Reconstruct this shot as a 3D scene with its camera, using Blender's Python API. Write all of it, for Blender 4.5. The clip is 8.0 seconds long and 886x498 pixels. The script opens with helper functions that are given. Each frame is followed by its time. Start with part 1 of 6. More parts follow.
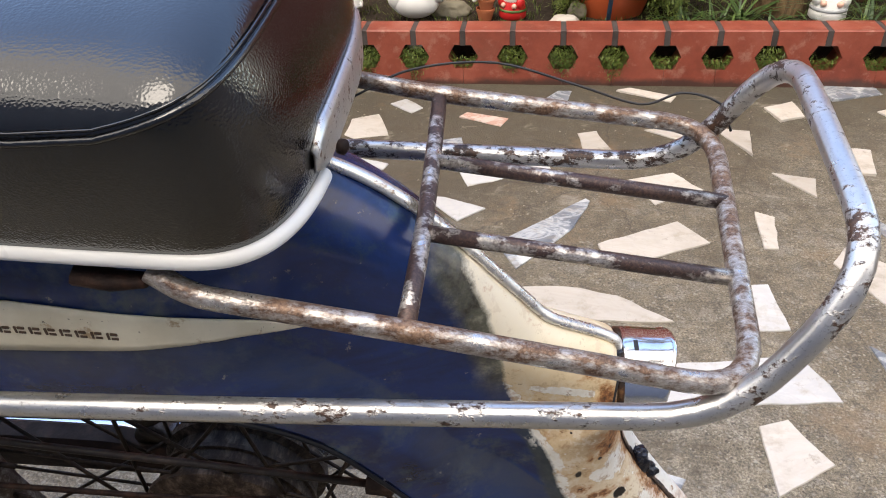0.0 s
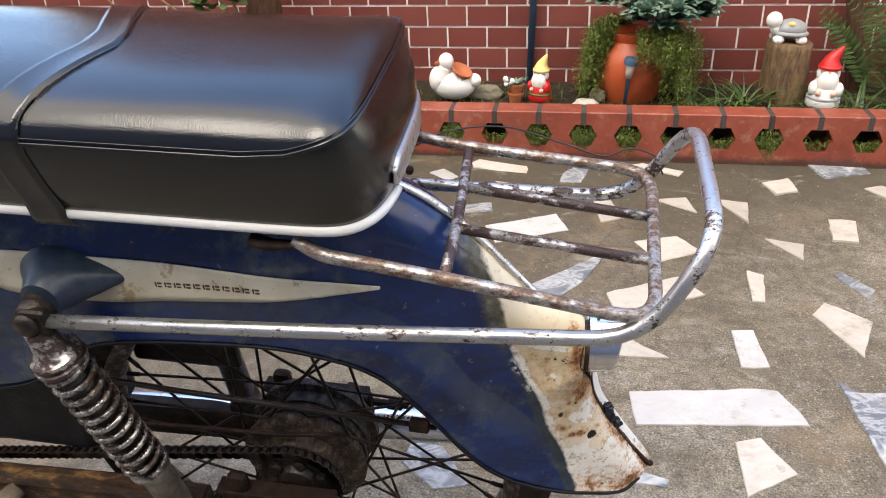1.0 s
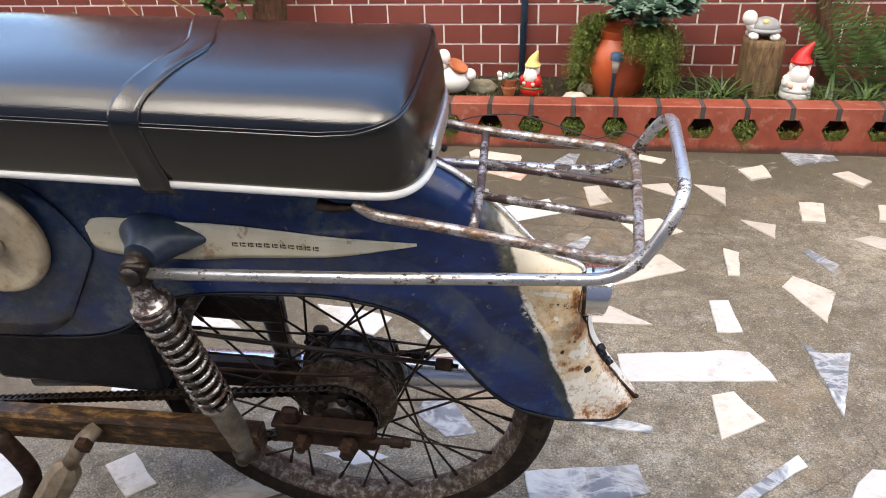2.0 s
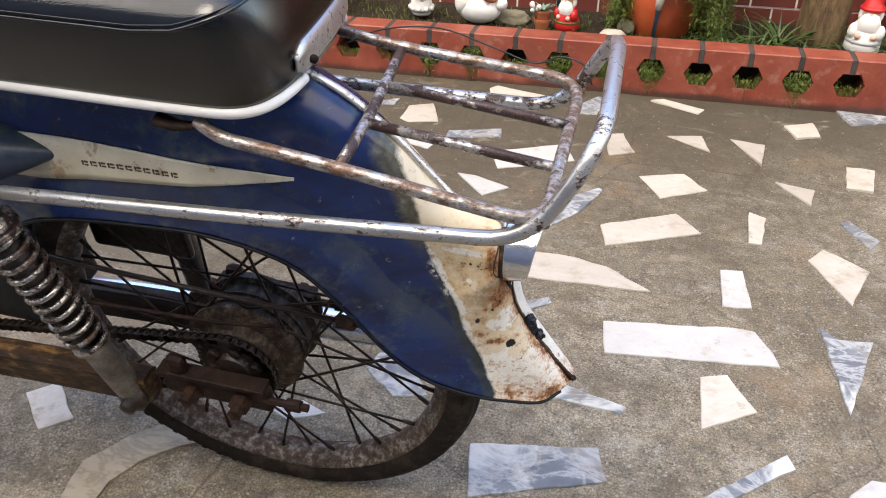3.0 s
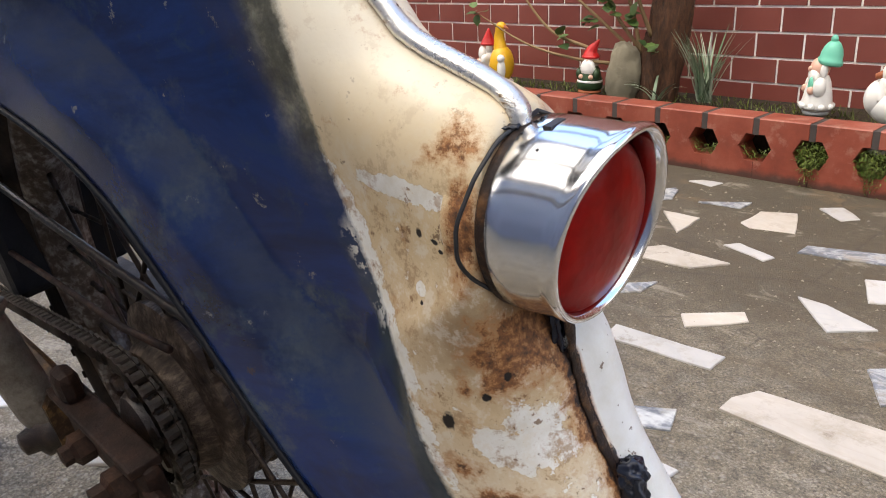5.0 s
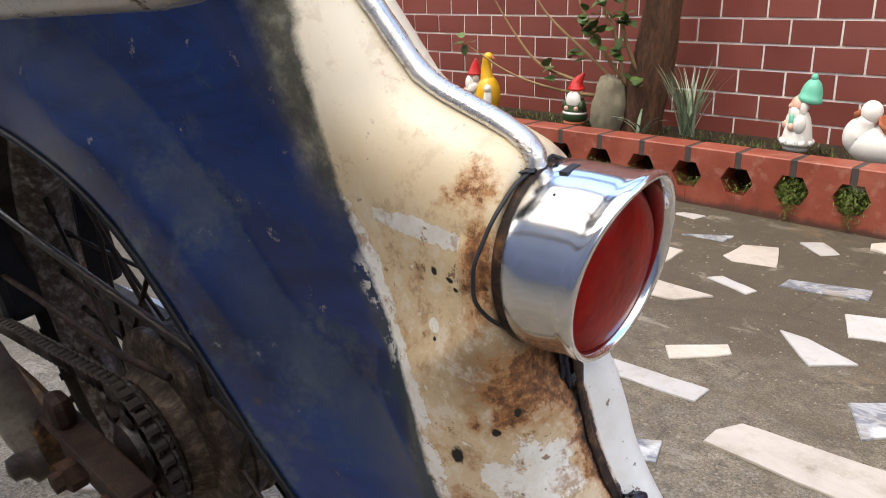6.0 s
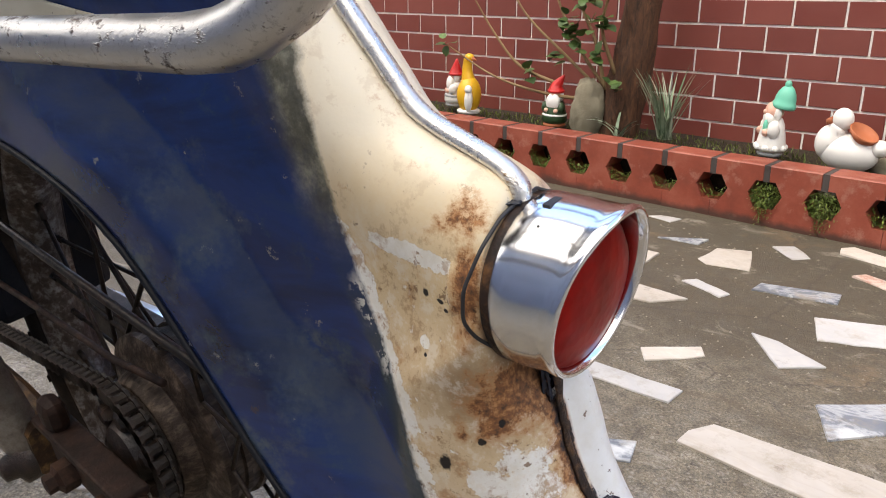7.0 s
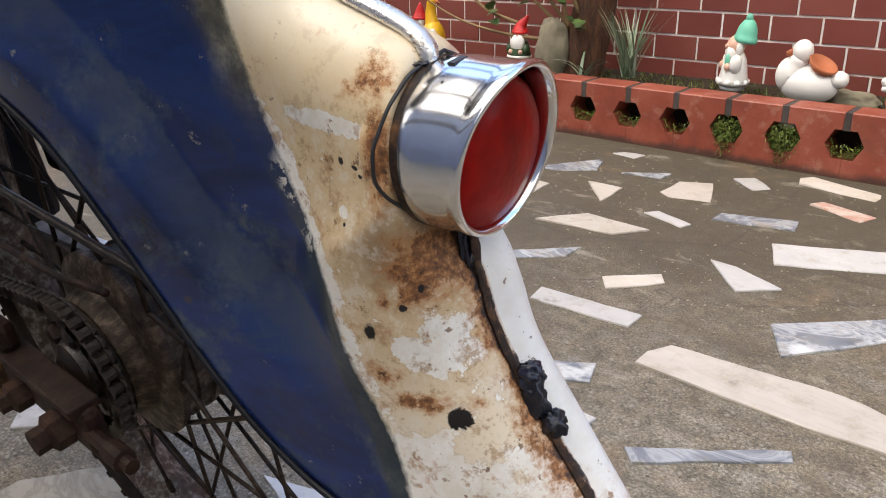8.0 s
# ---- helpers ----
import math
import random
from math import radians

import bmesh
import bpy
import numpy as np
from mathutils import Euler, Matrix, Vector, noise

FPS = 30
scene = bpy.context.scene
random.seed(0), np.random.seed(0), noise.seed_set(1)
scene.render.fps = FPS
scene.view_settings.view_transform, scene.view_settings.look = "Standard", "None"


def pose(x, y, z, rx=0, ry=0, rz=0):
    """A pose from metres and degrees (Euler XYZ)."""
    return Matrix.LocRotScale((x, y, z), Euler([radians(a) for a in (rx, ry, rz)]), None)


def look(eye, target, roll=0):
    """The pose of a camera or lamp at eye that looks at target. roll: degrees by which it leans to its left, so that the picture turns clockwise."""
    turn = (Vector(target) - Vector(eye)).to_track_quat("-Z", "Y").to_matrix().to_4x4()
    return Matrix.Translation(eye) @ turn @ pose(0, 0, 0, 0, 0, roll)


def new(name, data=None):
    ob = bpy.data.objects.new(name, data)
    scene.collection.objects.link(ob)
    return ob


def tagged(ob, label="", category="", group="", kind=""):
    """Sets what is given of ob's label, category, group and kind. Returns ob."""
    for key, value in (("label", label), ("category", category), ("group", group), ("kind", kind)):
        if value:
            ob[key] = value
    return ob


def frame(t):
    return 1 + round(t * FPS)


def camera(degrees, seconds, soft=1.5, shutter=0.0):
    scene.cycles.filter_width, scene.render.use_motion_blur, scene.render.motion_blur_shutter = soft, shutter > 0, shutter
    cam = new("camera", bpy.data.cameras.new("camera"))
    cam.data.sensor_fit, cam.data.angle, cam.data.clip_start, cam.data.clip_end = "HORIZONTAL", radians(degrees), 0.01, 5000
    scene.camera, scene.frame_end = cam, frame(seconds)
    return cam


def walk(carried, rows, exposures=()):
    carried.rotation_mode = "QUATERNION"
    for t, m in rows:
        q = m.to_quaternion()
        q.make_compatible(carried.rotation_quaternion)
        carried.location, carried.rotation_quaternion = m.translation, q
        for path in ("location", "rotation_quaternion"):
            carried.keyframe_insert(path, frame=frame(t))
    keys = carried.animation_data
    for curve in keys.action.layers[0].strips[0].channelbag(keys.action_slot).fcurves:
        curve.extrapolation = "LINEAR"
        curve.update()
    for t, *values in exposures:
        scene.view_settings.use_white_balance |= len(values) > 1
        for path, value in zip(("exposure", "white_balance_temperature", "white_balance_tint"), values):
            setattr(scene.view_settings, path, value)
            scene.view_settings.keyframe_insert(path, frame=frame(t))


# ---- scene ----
cam = camera(58.9, 8.0, soft=1.0)
PATH = [
    (0, (0.156, 0.063, 0.946), (-0.041, 1.703, -0.182), -0.4),
    (0.5, (0.212, -0.08, 0.986), (-0.01, 1.617, -0.048), 0.2),
    (1, (0.196, -0.207, 1.031), (-0.096, 1.524, 0.072), -0.2),
    (1.2, (0.186, -0.261, 1.056), (-0.108, 1.472, 0.103), -0.4),
    (2.3, (0.179, -0.398, 1.086), (-0.071, 1.321, 0.095), 0.0),
    (2.5, (0.22, -0.359, 1.059), (-0.052, 1.344, 0.047), 0.0),
    (3, (0.336, -0.203, 1.004), (-0.059, 1.42, -0.096), 1.6),
    (3.5, (0.358, -0.001, 0.95), (-0.243, 1.523, -0.197), 1.2),
    (4, (0.43, 0.148, 0.883), (-0.385, 1.524, -0.318), -0.4),
    (4.2, (0.44, 0.2, 0.813), (-0.477, 1.554, -0.34), -0.9),
    (4.5, (0.418, 0.271, 0.703), (-0.666, 1.568, -0.365), -0.7),
    (4.8, (0.401, 0.297, 0.635), (-0.89, 1.59, -0.179), -0.4),
    (5, (0.399, 0.301, 0.628), (-0.939, 1.588, -0.117), -1.5),
    (5.2, (0.392, 0.303, 0.626), (-0.955, 1.595, -0.093), -1.4),
    (6.5, (0.397, 0.276, 0.646), (-0.9, 1.636, -0.039), 0.8),
    (7, (0.403, 0.272, 0.653), (-0.875, 1.646, -0.039), 1.1),
    (7.5, (0.421, 0.272, 0.645), (-0.801, 1.68, -0.08), 0.9),
    (8, (0.434, 0.275, 0.622), (-0.769, 1.659, -0.175), 0.1),
]
walk(cam, [(t, look(eye, target, roll)) for t, eye, target, roll in PATH], [(0.0, 1.06, 7150, 12), (2.5, 1.26, 7150, 12), (3.3, 1.07, 7150, 12), (4.3, 0.85, 7150, 12), (5.0, 1.06, 7150, 12), (6.4, 1.12, 7150, 12), (7.2, 1.08, 7150, 12), (8.0, 1.00, 7150, 12)])
# ---- light ----
world = bpy.data.worlds.new("sky")
scene.world = world
world.use_nodes = True
wn = world.node_tree
sky = wn.nodes.new("ShaderNodeTexSky")
sky.sky_type, sky.sun_disc = "NISHITA", False
sky.sun_elevation, sky.sun_rotation = radians(63), radians(212)
sky.air_density, sky.dust_density, sky.ozone_density = 1.0, 0.6, 2.5
def sky_node(kind, **kw):
    n = wn.nodes.new(kind)
    for k, v in kw.items():
        n.inputs[k].default_value = v
    return n


# broken bright cloud over blue sky
cloud = sky_node("ShaderNodeTexNoise", Scale=1.7, Detail=5.0, Roughness=0.55)
cover = wn.nodes.new("ShaderNodeValToRGB")
cover.color_ramp.elements[0].position, cover.color_ramp.elements[1].position = 0.26, 0.38
wn.links.new(sky_node("ShaderNodeTexCoord").outputs["Generated"], cloud.inputs[0])
# cloud lies thick over the south and opens to blue in the north
way = sky_node("ShaderNodeSeparateXYZ")
wn.links.new(sky_node("ShaderNodeTexCoord").outputs["Generated"], way.inputs[0])
thick = sky_node("ShaderNodeMath")
thick.operation = "MULTIPLY_ADD"
thick.inputs[1].default_value, thick.inputs[2].default_value = -0.55, 0.10
wn.links.new(way.outputs[1], thick.inputs[0])
heap = sky_node("ShaderNodeMath")
heap.operation = "MULTIPLY_ADD"
heap.inputs[1].default_value = 0.6
wn.links.new(cloud.outputs[0], heap.inputs[0])
wn.links.new(thick.outputs[0], heap.inputs[2])
wn.links.new(heap.outputs[0], cover.inputs[0])
blend = wn.nodes.new("ShaderNodeMix")
blend.data_type = "RGBA"
blend.inputs[7].default_value = (8.4, 8.4, 8.5, 1)
wn.links.new(cover.outputs[0], blend.inputs[0])
deep = wn.nodes.new("ShaderNodeVectorMath")
deep.operation = "SCALE"
deep.inputs["Scale"].default_value = 2.6
wn.links.new(sky.outputs[0], deep.inputs[0])
wn.links.new(deep.outputs[0], blend.inputs[6])
wn.links.new(blend.outputs[2], wn.nodes["Background"].inputs[0])
wn.nodes["Background"].inputs["Strength"].default_value = 0.15
sun_data = bpy.data.lights.new("sun", "SUN")
sun_data.energy, sun_data.angle, sun_data.color = 1.0, radians(34), (1.0, 0.95, 0.88)
sun = new("sun", sun_data)
sun.matrix_world = look((-2.2, -3.4, 8.6), (0, 0.6, 0))


# ---- material nodes ----
class Mat:
    """A small builder for one node material."""

    def __init__(self, name, coord="Object"):
        self.m = bpy.data.materials.new(name)
        self.m.use_nodes = True
        self.t = self.m.node_tree
        self.b = self.t.nodes["Principled BSDF"]
        tc = self.t.nodes.new("ShaderNodeTexCoord")
        self.co = tc.outputs[coord]
        self.tc = tc

    def node(self, kind, **kw):
        n = self.t.nodes.new(kind)
        for k, v in kw.items():
            n.inputs[k].default_value = v
        return n

    def link(self, a, b):
        self.t.links.new(a, b)

    def put(self, value, socket):
        if isinstance(value, (int, float)):
            socket.default_value = (value, value, value, 1) if socket.type == "RGBA" else value
        elif isinstance(value, tuple):
            socket.default_value = (*value, 1) if len(value) == 3 else value
        else:
            self.link(value, socket)

    def mapped(self, scale=(1, 1, 1), rot=(0, 0, 0), loc=(0, 0, 0), co=None):
        n = self.node("ShaderNodeMapping", Scale=scale, Rotation=rot, Location=loc)
        self.link(co or self.co, n.inputs[0])
        return n.outputs[0]

    def shifted(self):
        """Coordinates shifted by each object's random value."""
        oi = self.t.nodes.new("ShaderNodeObjectInfo")
        mul = self.math("MULTIPLY", oi.outputs["Random"], 37.0)
        n = self.t.nodes.new("ShaderNodeVectorMath")
        n.operation = "ADD"
        self.link(self.co, n.inputs[0])
        self.link(mul, n.inputs[1])
        return n.outputs[0]

    def rand(self):
        return self.t.nodes.new("ShaderNodeObjectInfo").outputs["Random"]

    def noise(self, scale, detail=4.0, rough=0.6, co=None, distort=0.0):
        n = self.node("ShaderNodeTexNoise", Scale=scale, Detail=detail, Roughness=rough, Distortion=distort)
        self.link(co or self.co, n.inputs[0])
        return n.outputs[0]

    def voronoi(self, scale, co=None, feature="F1"):
        n = self.node("ShaderNodeTexVoronoi", Scale=scale)
        n.feature = feature
        self.link(co or self.co, n.inputs[0])
        return n.outputs["Distance"]

    def ramp(self, fac, *stops):
        n = self.t.nodes.new("ShaderNodeValToRGB")
        e = n.color_ramp.elements
        while len(e) < len(stops):
            e.new(0.5)
        for el, (p, c) in zip(e, stops):
            el.position = p
            el.color = (c, c, c, 1) if isinstance(c, (int, float)) else (*c, 1)
        self.put(fac, n.inputs[0])
        return n.outputs[0]

    def mix(self, fac, a, b, mode="MIX"):
        n = self.t.nodes.new("ShaderNodeMix")
        n.data_type, n.blend_type = "RGBA", mode
        self.put(fac, n.inputs[0])
        self.put(a, n.inputs[6])
        self.put(b, n.inputs[7])
        return n.outputs[2]

    def math(self, op, a, b=0.0, c=0.0):
        n = self.t.nodes.new("ShaderNodeMath")
        n.operation = op
        for v, s in zip((a, b, c), n.inputs):
            self.put(v, s)
        return n.outputs[0]

    def xyz(self, co=None):
        n = self.t.nodes.new("ShaderNodeSeparateXYZ")
        self.link(co or self.co, n.inputs[0])
        return n.outputs

    def bump(self, height, strength=0.3, dist=0.002, normal=None):
        n = self.node("ShaderNodeBump", Strength=strength, Distance=dist)
        self.put(height, n.inputs["Height"])
        if normal:
            self.link(normal, n.inputs["Normal"])
        return n.outputs[0]

    def done(self, color=(0.5, 0.5, 0.5), rough=0.5, metal=0.0, normal=None, **kw):
        self.put(color, self.b.inputs["Base Color"])
        self.put(rough, self.b.inputs["Roughness"])
        self.put(metal, self.b.inputs["Metallic"])
        if normal:
            self.link(normal, self.b.inputs["Normal"])
        for k, v in kw.items():
            self.put(v, self.b.inputs[k])
        return self.m


# ---- materials ----
def cement():
    m = Mat("cement")
    big = m.noise(1.3, 5, 0.6)
    mid = m.noise(9, 6, 0.65)
    sand = m.noise(240, 3, 0.75)
    fine = m.noise(620, 2, 0.8)
    grit = m.voronoi(190)
    col = m.ramp(big, (0.32, (0.165, 0.132, 0.088)), (0.5, (0.275, 0.231, 0.166)), (0.72, (0.365, 0.328, 0.262)))
    col = m.mix(m.ramp(mid, (0.40, 0.75), (0.60, 0.0)), col, (0.125, 0.102, 0.070))
    col = m.mix(m.ramp(m.noise(3.1, 4), (0.55, 0.0), (0.75, 0.5)), col, (0.30, 0.285, 0.26))
    mot = m.noise(38, 5, 0.7)
    col = m.mix(m.ramp(mot, (0.38, 0.7), (0.54, 0.0)), col, (0.10, 0.085, 0.063))
    col = m.mix(m.ramp(m.noise(16, 6, 0.7), (0.52, 0.0), (0.66, 0.55)), col, (0.31, 0.29, 0.25))
    col = m.mix(0.9, col, m.ramp(sand, (0.30, 0.35), (0.5, 1.0), (0.70, 2.0)), "MULTIPLY")
    col = m.mix(0.6, col, m.ramp(fine, (0.30, 0.4), (0.5, 1.0), (0.70, 1.7)), "MULTIPLY")
    for scale, reach in ((150, 0.30), (85, 0.20)):
        v = m.node("ShaderNodeTexVoronoi", Scale=scale)
        m.link(m.co, v.inputs[0])
        tone = m.ramp(v.outputs["Color"], (0.25, (0.045, 0.038, 0.030)), (0.5, (0.20, 0.165, 0.12)), (0.75, (0.44, 0.40, 0.33)))
        thin = m.ramp(m.noise(13, 4, 0.7), (0.42, 0.1), (0.62, 0.75))
        col = m.mix(m.math("MULTIPLY", m.ramp(v.outputs["Distance"], (reach, 1.0), (reach + 0.08, 0.0)), thin), col, tone)
    peb = m.voronoi(48)
    col = m.mix(m.ramp(peb, (0.10, 0.6), (0.22, 0.0)), col, m.ramp(m.noise(31, 2), (0.4, (0.09, 0.078, 0.062)), (0.6, (0.46, 0.43, 0.37))))
    # darker and browner towards the planter and towards low x, broken by noise
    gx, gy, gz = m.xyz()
    brownish = m.math("ADD", m.math("ADD", m.math("MULTIPLY", gy, 0.42), m.math("MULTIPLY", gx, -0.27)), m.math("MULTIPLY", m.noise(2.2, 5, 0.65), 0.7))
    col = m.mix(m.ramp(m.math("ADD", brownish, -0.26), (0.44, 0.0), (0.84, 0.85)), col, (0.072, 0.056, 0.035))
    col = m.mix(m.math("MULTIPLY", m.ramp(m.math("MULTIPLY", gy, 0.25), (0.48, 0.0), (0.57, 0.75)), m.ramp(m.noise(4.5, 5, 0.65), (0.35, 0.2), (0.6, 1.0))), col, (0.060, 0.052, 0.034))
    dirt = m.noise(6.5, 8, 0.72, m.mapped((1, 1.6, 1), (0, 0, 0.4)), 0.8)
    col = m.mix(m.ramp(dirt, (0.54, 0.0), (0.64, 0.6)), col, (0.105, 0.080, 0.050))
    col = m.mix(m.ramp(dirt, (0.34, 0.45), (0.42, 0.0)), col, (0.40, 0.36, 0.29))
    rustic = m.noise(2.7, 6, 0.7, m.mapped(loc=(5, 3, 0)))
    col = m.mix(m.ramp(rustic, (0.57, 0.0), (0.68, 0.45)), col, (0.27, 0.17, 0.09))
    crack = m.voronoi(1.1, m.mix(0.12, m.co, m.noise(3, 4)), "DISTANCE_TO_EDGE")
    col = m.mix(m.ramp(crack, (0.0, 0.5), (0.005, 0.0)), col, (0.050, 0.040, 0.030))
    fine_crack = m.voronoi(2.3, m.mix(0.16, m.co, m.noise(5, 5)), "DISTANCE_TO_EDGE")
    col = m.mix(m.math("MULTIPLY", m.ramp(fine_crack, (0.0, 0.75), (0.005, 0.0)), m.ramp(rustic, (0.48, 0.0), (0.55, 1.0))), col, (0.045, 0.036, 0.026))
    nrm = m.bump(sand, 1.0, 0.004)
    nrm = m.bump(mid, 0.35, 0.006, nrm)
    nrm = m.bump(grit, 0.3, 0.002, nrm)
    return m.done(col, m.ramp(big, (0.3, 0.55), (0.7, 0.85)), 0, nrm)


def marble(name, base, alt, vein, vein_amount, clouded=False):
    m = Mat(name)
    co = m.shifted()
    n1 = m.noise(7, 6, 0.6, co, 0.8)
    n2 = m.noise(60, 4, 0.6, co)
    stretched = m.mapped((2.0, 4.2, 3.0), (0, 0, 0.5), co=co)
    v = m.noise(2.6, 7, 0.65, stretched, 2.2)
    col = m.mix(m.ramp(n1, (0.35, 0.0), (0.65, 1.0)), base, alt)
    col = m.mix(m.ramp(v, (0.43, 0.0), (0.5, vein_amount), (0.57, 0.0)), col, vein)
    if clouded:
        col = m.mix(m.ramp(m.noise(5.5, 5, 0.6, co, 1.2), (0.56, 0.0), (0.64, 0.85)), col, (0.60, 0.61, 0.60))
    col = m.mix(m.ramp(n2, (0.62, 0.0), (0.8, 0.35)), col, (0.30, 0.26, 0.20))
    col = m.mix(m.ramp(m.noise(19, 6, 0.7, co), (0.53, 0.0), (0.68, 0.6)), col, (0.31, 0.26, 0.195))
    col = m.mix(m.ramp(m.noise(9, 7, 0.75, co), (0.60, 0.0), (0.66, 0.6)), col, (0.20, 0.165, 0.12))
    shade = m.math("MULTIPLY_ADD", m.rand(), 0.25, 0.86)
    col = m.mix(1.0, col, shade, "MULTIPLY")
    nrm = m.bump(n2, 0.15, 0.001)
    return m.done(col, m.ramp(n1, (0.3, 0.32), (0.7, 0.55)), 0, nrm)


def block_red():
    m = Mat("red_painted_concrete")
    co = m.t.nodes.new("ShaderNodeNewGeometry").outputs["Position"]
    n1, n2 = m.noise(9, 6, 0.65, co), m.noise(120, 4, 0.7, co)
    col = m.ramp(n1, (0.28, (0.165, 0.034, 0.020)), (0.5, (0.255, 0.057, 0.033)), (0.75, (0.335, 0.10, 0.065)))
    col = m.mix(m.ramp(m.noise(22, 5, 0.7, co), (0.56, 0.0), (0.76, 0.6)), col, (0.44, 0.25, 0.19))
    col = m.mix(m.ramp(m.noise(5, 4, 0.6, co), (0.60, 0.0), (0.8, 0.5)), col, (0.13, 0.06, 0.04))
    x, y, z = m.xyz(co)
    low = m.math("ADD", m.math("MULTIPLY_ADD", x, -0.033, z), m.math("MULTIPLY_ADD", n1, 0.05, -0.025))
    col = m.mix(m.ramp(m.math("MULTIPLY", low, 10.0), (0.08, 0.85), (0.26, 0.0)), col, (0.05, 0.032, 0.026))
    nrm = m.bump(n2, 0.4, 0.0015)
    nrm = m.bump(n1, 0.3, 0.004, nrm)
    return m.done(col, 0.5, 0, nrm)


def brick_red():
    m = Mat("brown_red_brick_tile")
    co = m.shifted()
    n1, n2 = m.noise(5, 4, 0.6, co), m.noise(90, 4, 0.7, co)
    col = m.mix(m.rand(), (0.145, 0.034, 0.027), (0.20, 0.050, 0.038))
    col = m.mix(m.ramp(n1, (0.35, 0.0), (0.75, 0.45)), col, (0.235, 0.070, 0.053))
    col = m.mix(m.ramp(n2, (0.6, 0.0), (0.8, 0.3)), col, (0.10, 0.03, 0.025))
    nrm = m.bump(n2, 0.2, 0.001)
    return m.done(col, m.ramp(n1, (0.3, 0.38), (0.7, 0.55)), 0, nrm)


def plain(name, color, rough=0.5, metal=0.0, scale=40, vary=0.25, bumpy=0.15, dist=0.001):
    """A surface of one colour with grain and stains."""
    m = Mat(name)
    co = m.shifted()
    n1, n2 = m.noise(scale, 5, 0.65, co), m.noise(scale * 0.13, 4, 0.6, co)
    dark = tuple(c * (1 - vary) for c in color)
    light = tuple(min(1, c * (1 + vary * 0.5)) for c in color)
    col = m.ramp(n2, (0.3, dark), (0.5, color), (0.72, light))
    col = m.mix(m.ramp(n1, (0.55, 0.0), (0.8, vary)), col, dark)
    return m.done(col, m.ramp(n2, (0.3, min(1, rough + 0.1)), (0.7, max(0.02, rough - 0.08))), metal, m.bump(n1, bumpy, dist))


def chrome_worn(name, spots, plate, rough, fine=300, brown=((0.03, 0.018, 0.014), (0.10, 0.058, 0.038), (0.22, 0.13, 0.08)), patch=0.35, metal=0.9, soft=0.05, far=0.0):
    """Old plated tube: satin metal, speckled with pits and rust where the plating has gone."""
    m = Mat(name)
    n1 = m.noise(fine, 4, 0.75, m.mapped((0.55, 1, 1)))
    n2 = m.noise(34, 5, 0.65)
    n3 = m.noise(520, 3, 0.7)
    mask = m.math("ADD", m.math("MULTIPLY", n1, 1.0 - patch), m.math("MULTIPLY", n2, patch))
    if far:
        mask = m.math("ADD", mask, m.ramp(m.math("ADD", m.xyz()[1], 0.5), (0.56, 0.0), (0.61, far)))
    rust = m.ramp(mask, (spots, 0.0), (spots + soft, 1.0))
    rcol = m.ramp(m.math("ADD", m.math("MULTIPLY", n3, 0.5), m.math("MULTIPLY", n2, 0.5)), (0.36, brown[0]), (0.5, brown[1]), (0.66, brown[2]))
    metal_col = m.ramp(n2, (0.3, tuple(c * 0.78 for c in plate)), (0.7, plate))
    metal_col = m.mix(m.ramp(n3, (0.56, 0.0), (0.72, 0.55)), metal_col, tuple(c * 0.35 for c in plate))
    col = m.mix(rust, metal_col, rcol)
    rgh = m.mix(rust, m.ramp(n2, (0.3, rough - 0.05), (0.7, rough + 0.10)), 0.44)
    met = m.math("SUBTRACT", metal, m.math("MULTIPLY", rust, metal * 0.6))
    nrm = m.bump(m.math("ADD", rust, m.math("MULTIPLY", n3, 0.5)), 0.35, 0.0008)
    return m.done(col, rgh, met, nrm)


def worn_blue(m, n1, n2):
    """Old blue enamel: teal and grey mottling, smears, fine scratches; returns colour and gloss."""
    smear = m.noise(9, 6, 0.65, m.mapped((0.8, 1, 2.0), (0, 0.7, 0)), 1.0)
    blue = m.ramp(smear, (0.30, (0.009, 0.013, 0.030)), (0.46, (0.0075, 0.018, 0.072)), (0.60, (0.008, 0.026, 0.115)), (0.76, (0.020, 0.040, 0.090)))
    blue = m.mix(m.ramp(n1, (0.50, 0.0), (0.62, 1.0)), blue, m.ramp(n2, (0.40, (0.014, 0.032, 0.11)), (0.50, (0.045, 0.068, 0.10)), (0.62, (0.062, 0.080, 0.096))))
    blue = m.mix(m.ramp(m.noise(31, 6, 0.75), (0.56, 0.0), (0.68, 0.55)), blue, (0.035, 0.062, 0.072))
    blue = m.mix(m.ramp(n1, (0.26, 0.6), (0.38, 0.0)), blue, (0.03, 0.030, 0.032))
    blue = m.mix(m.ramp(n2, (0.66, 0.0), (0.70, 0.7)), blue, (0.20, 0.20, 0.17))
    blue = m.mix(m.ramp(n2, (0.28, 0.6), (0.33, 0.0)), blue, (0.05, 0.034, 0.024))
    return blue, smear


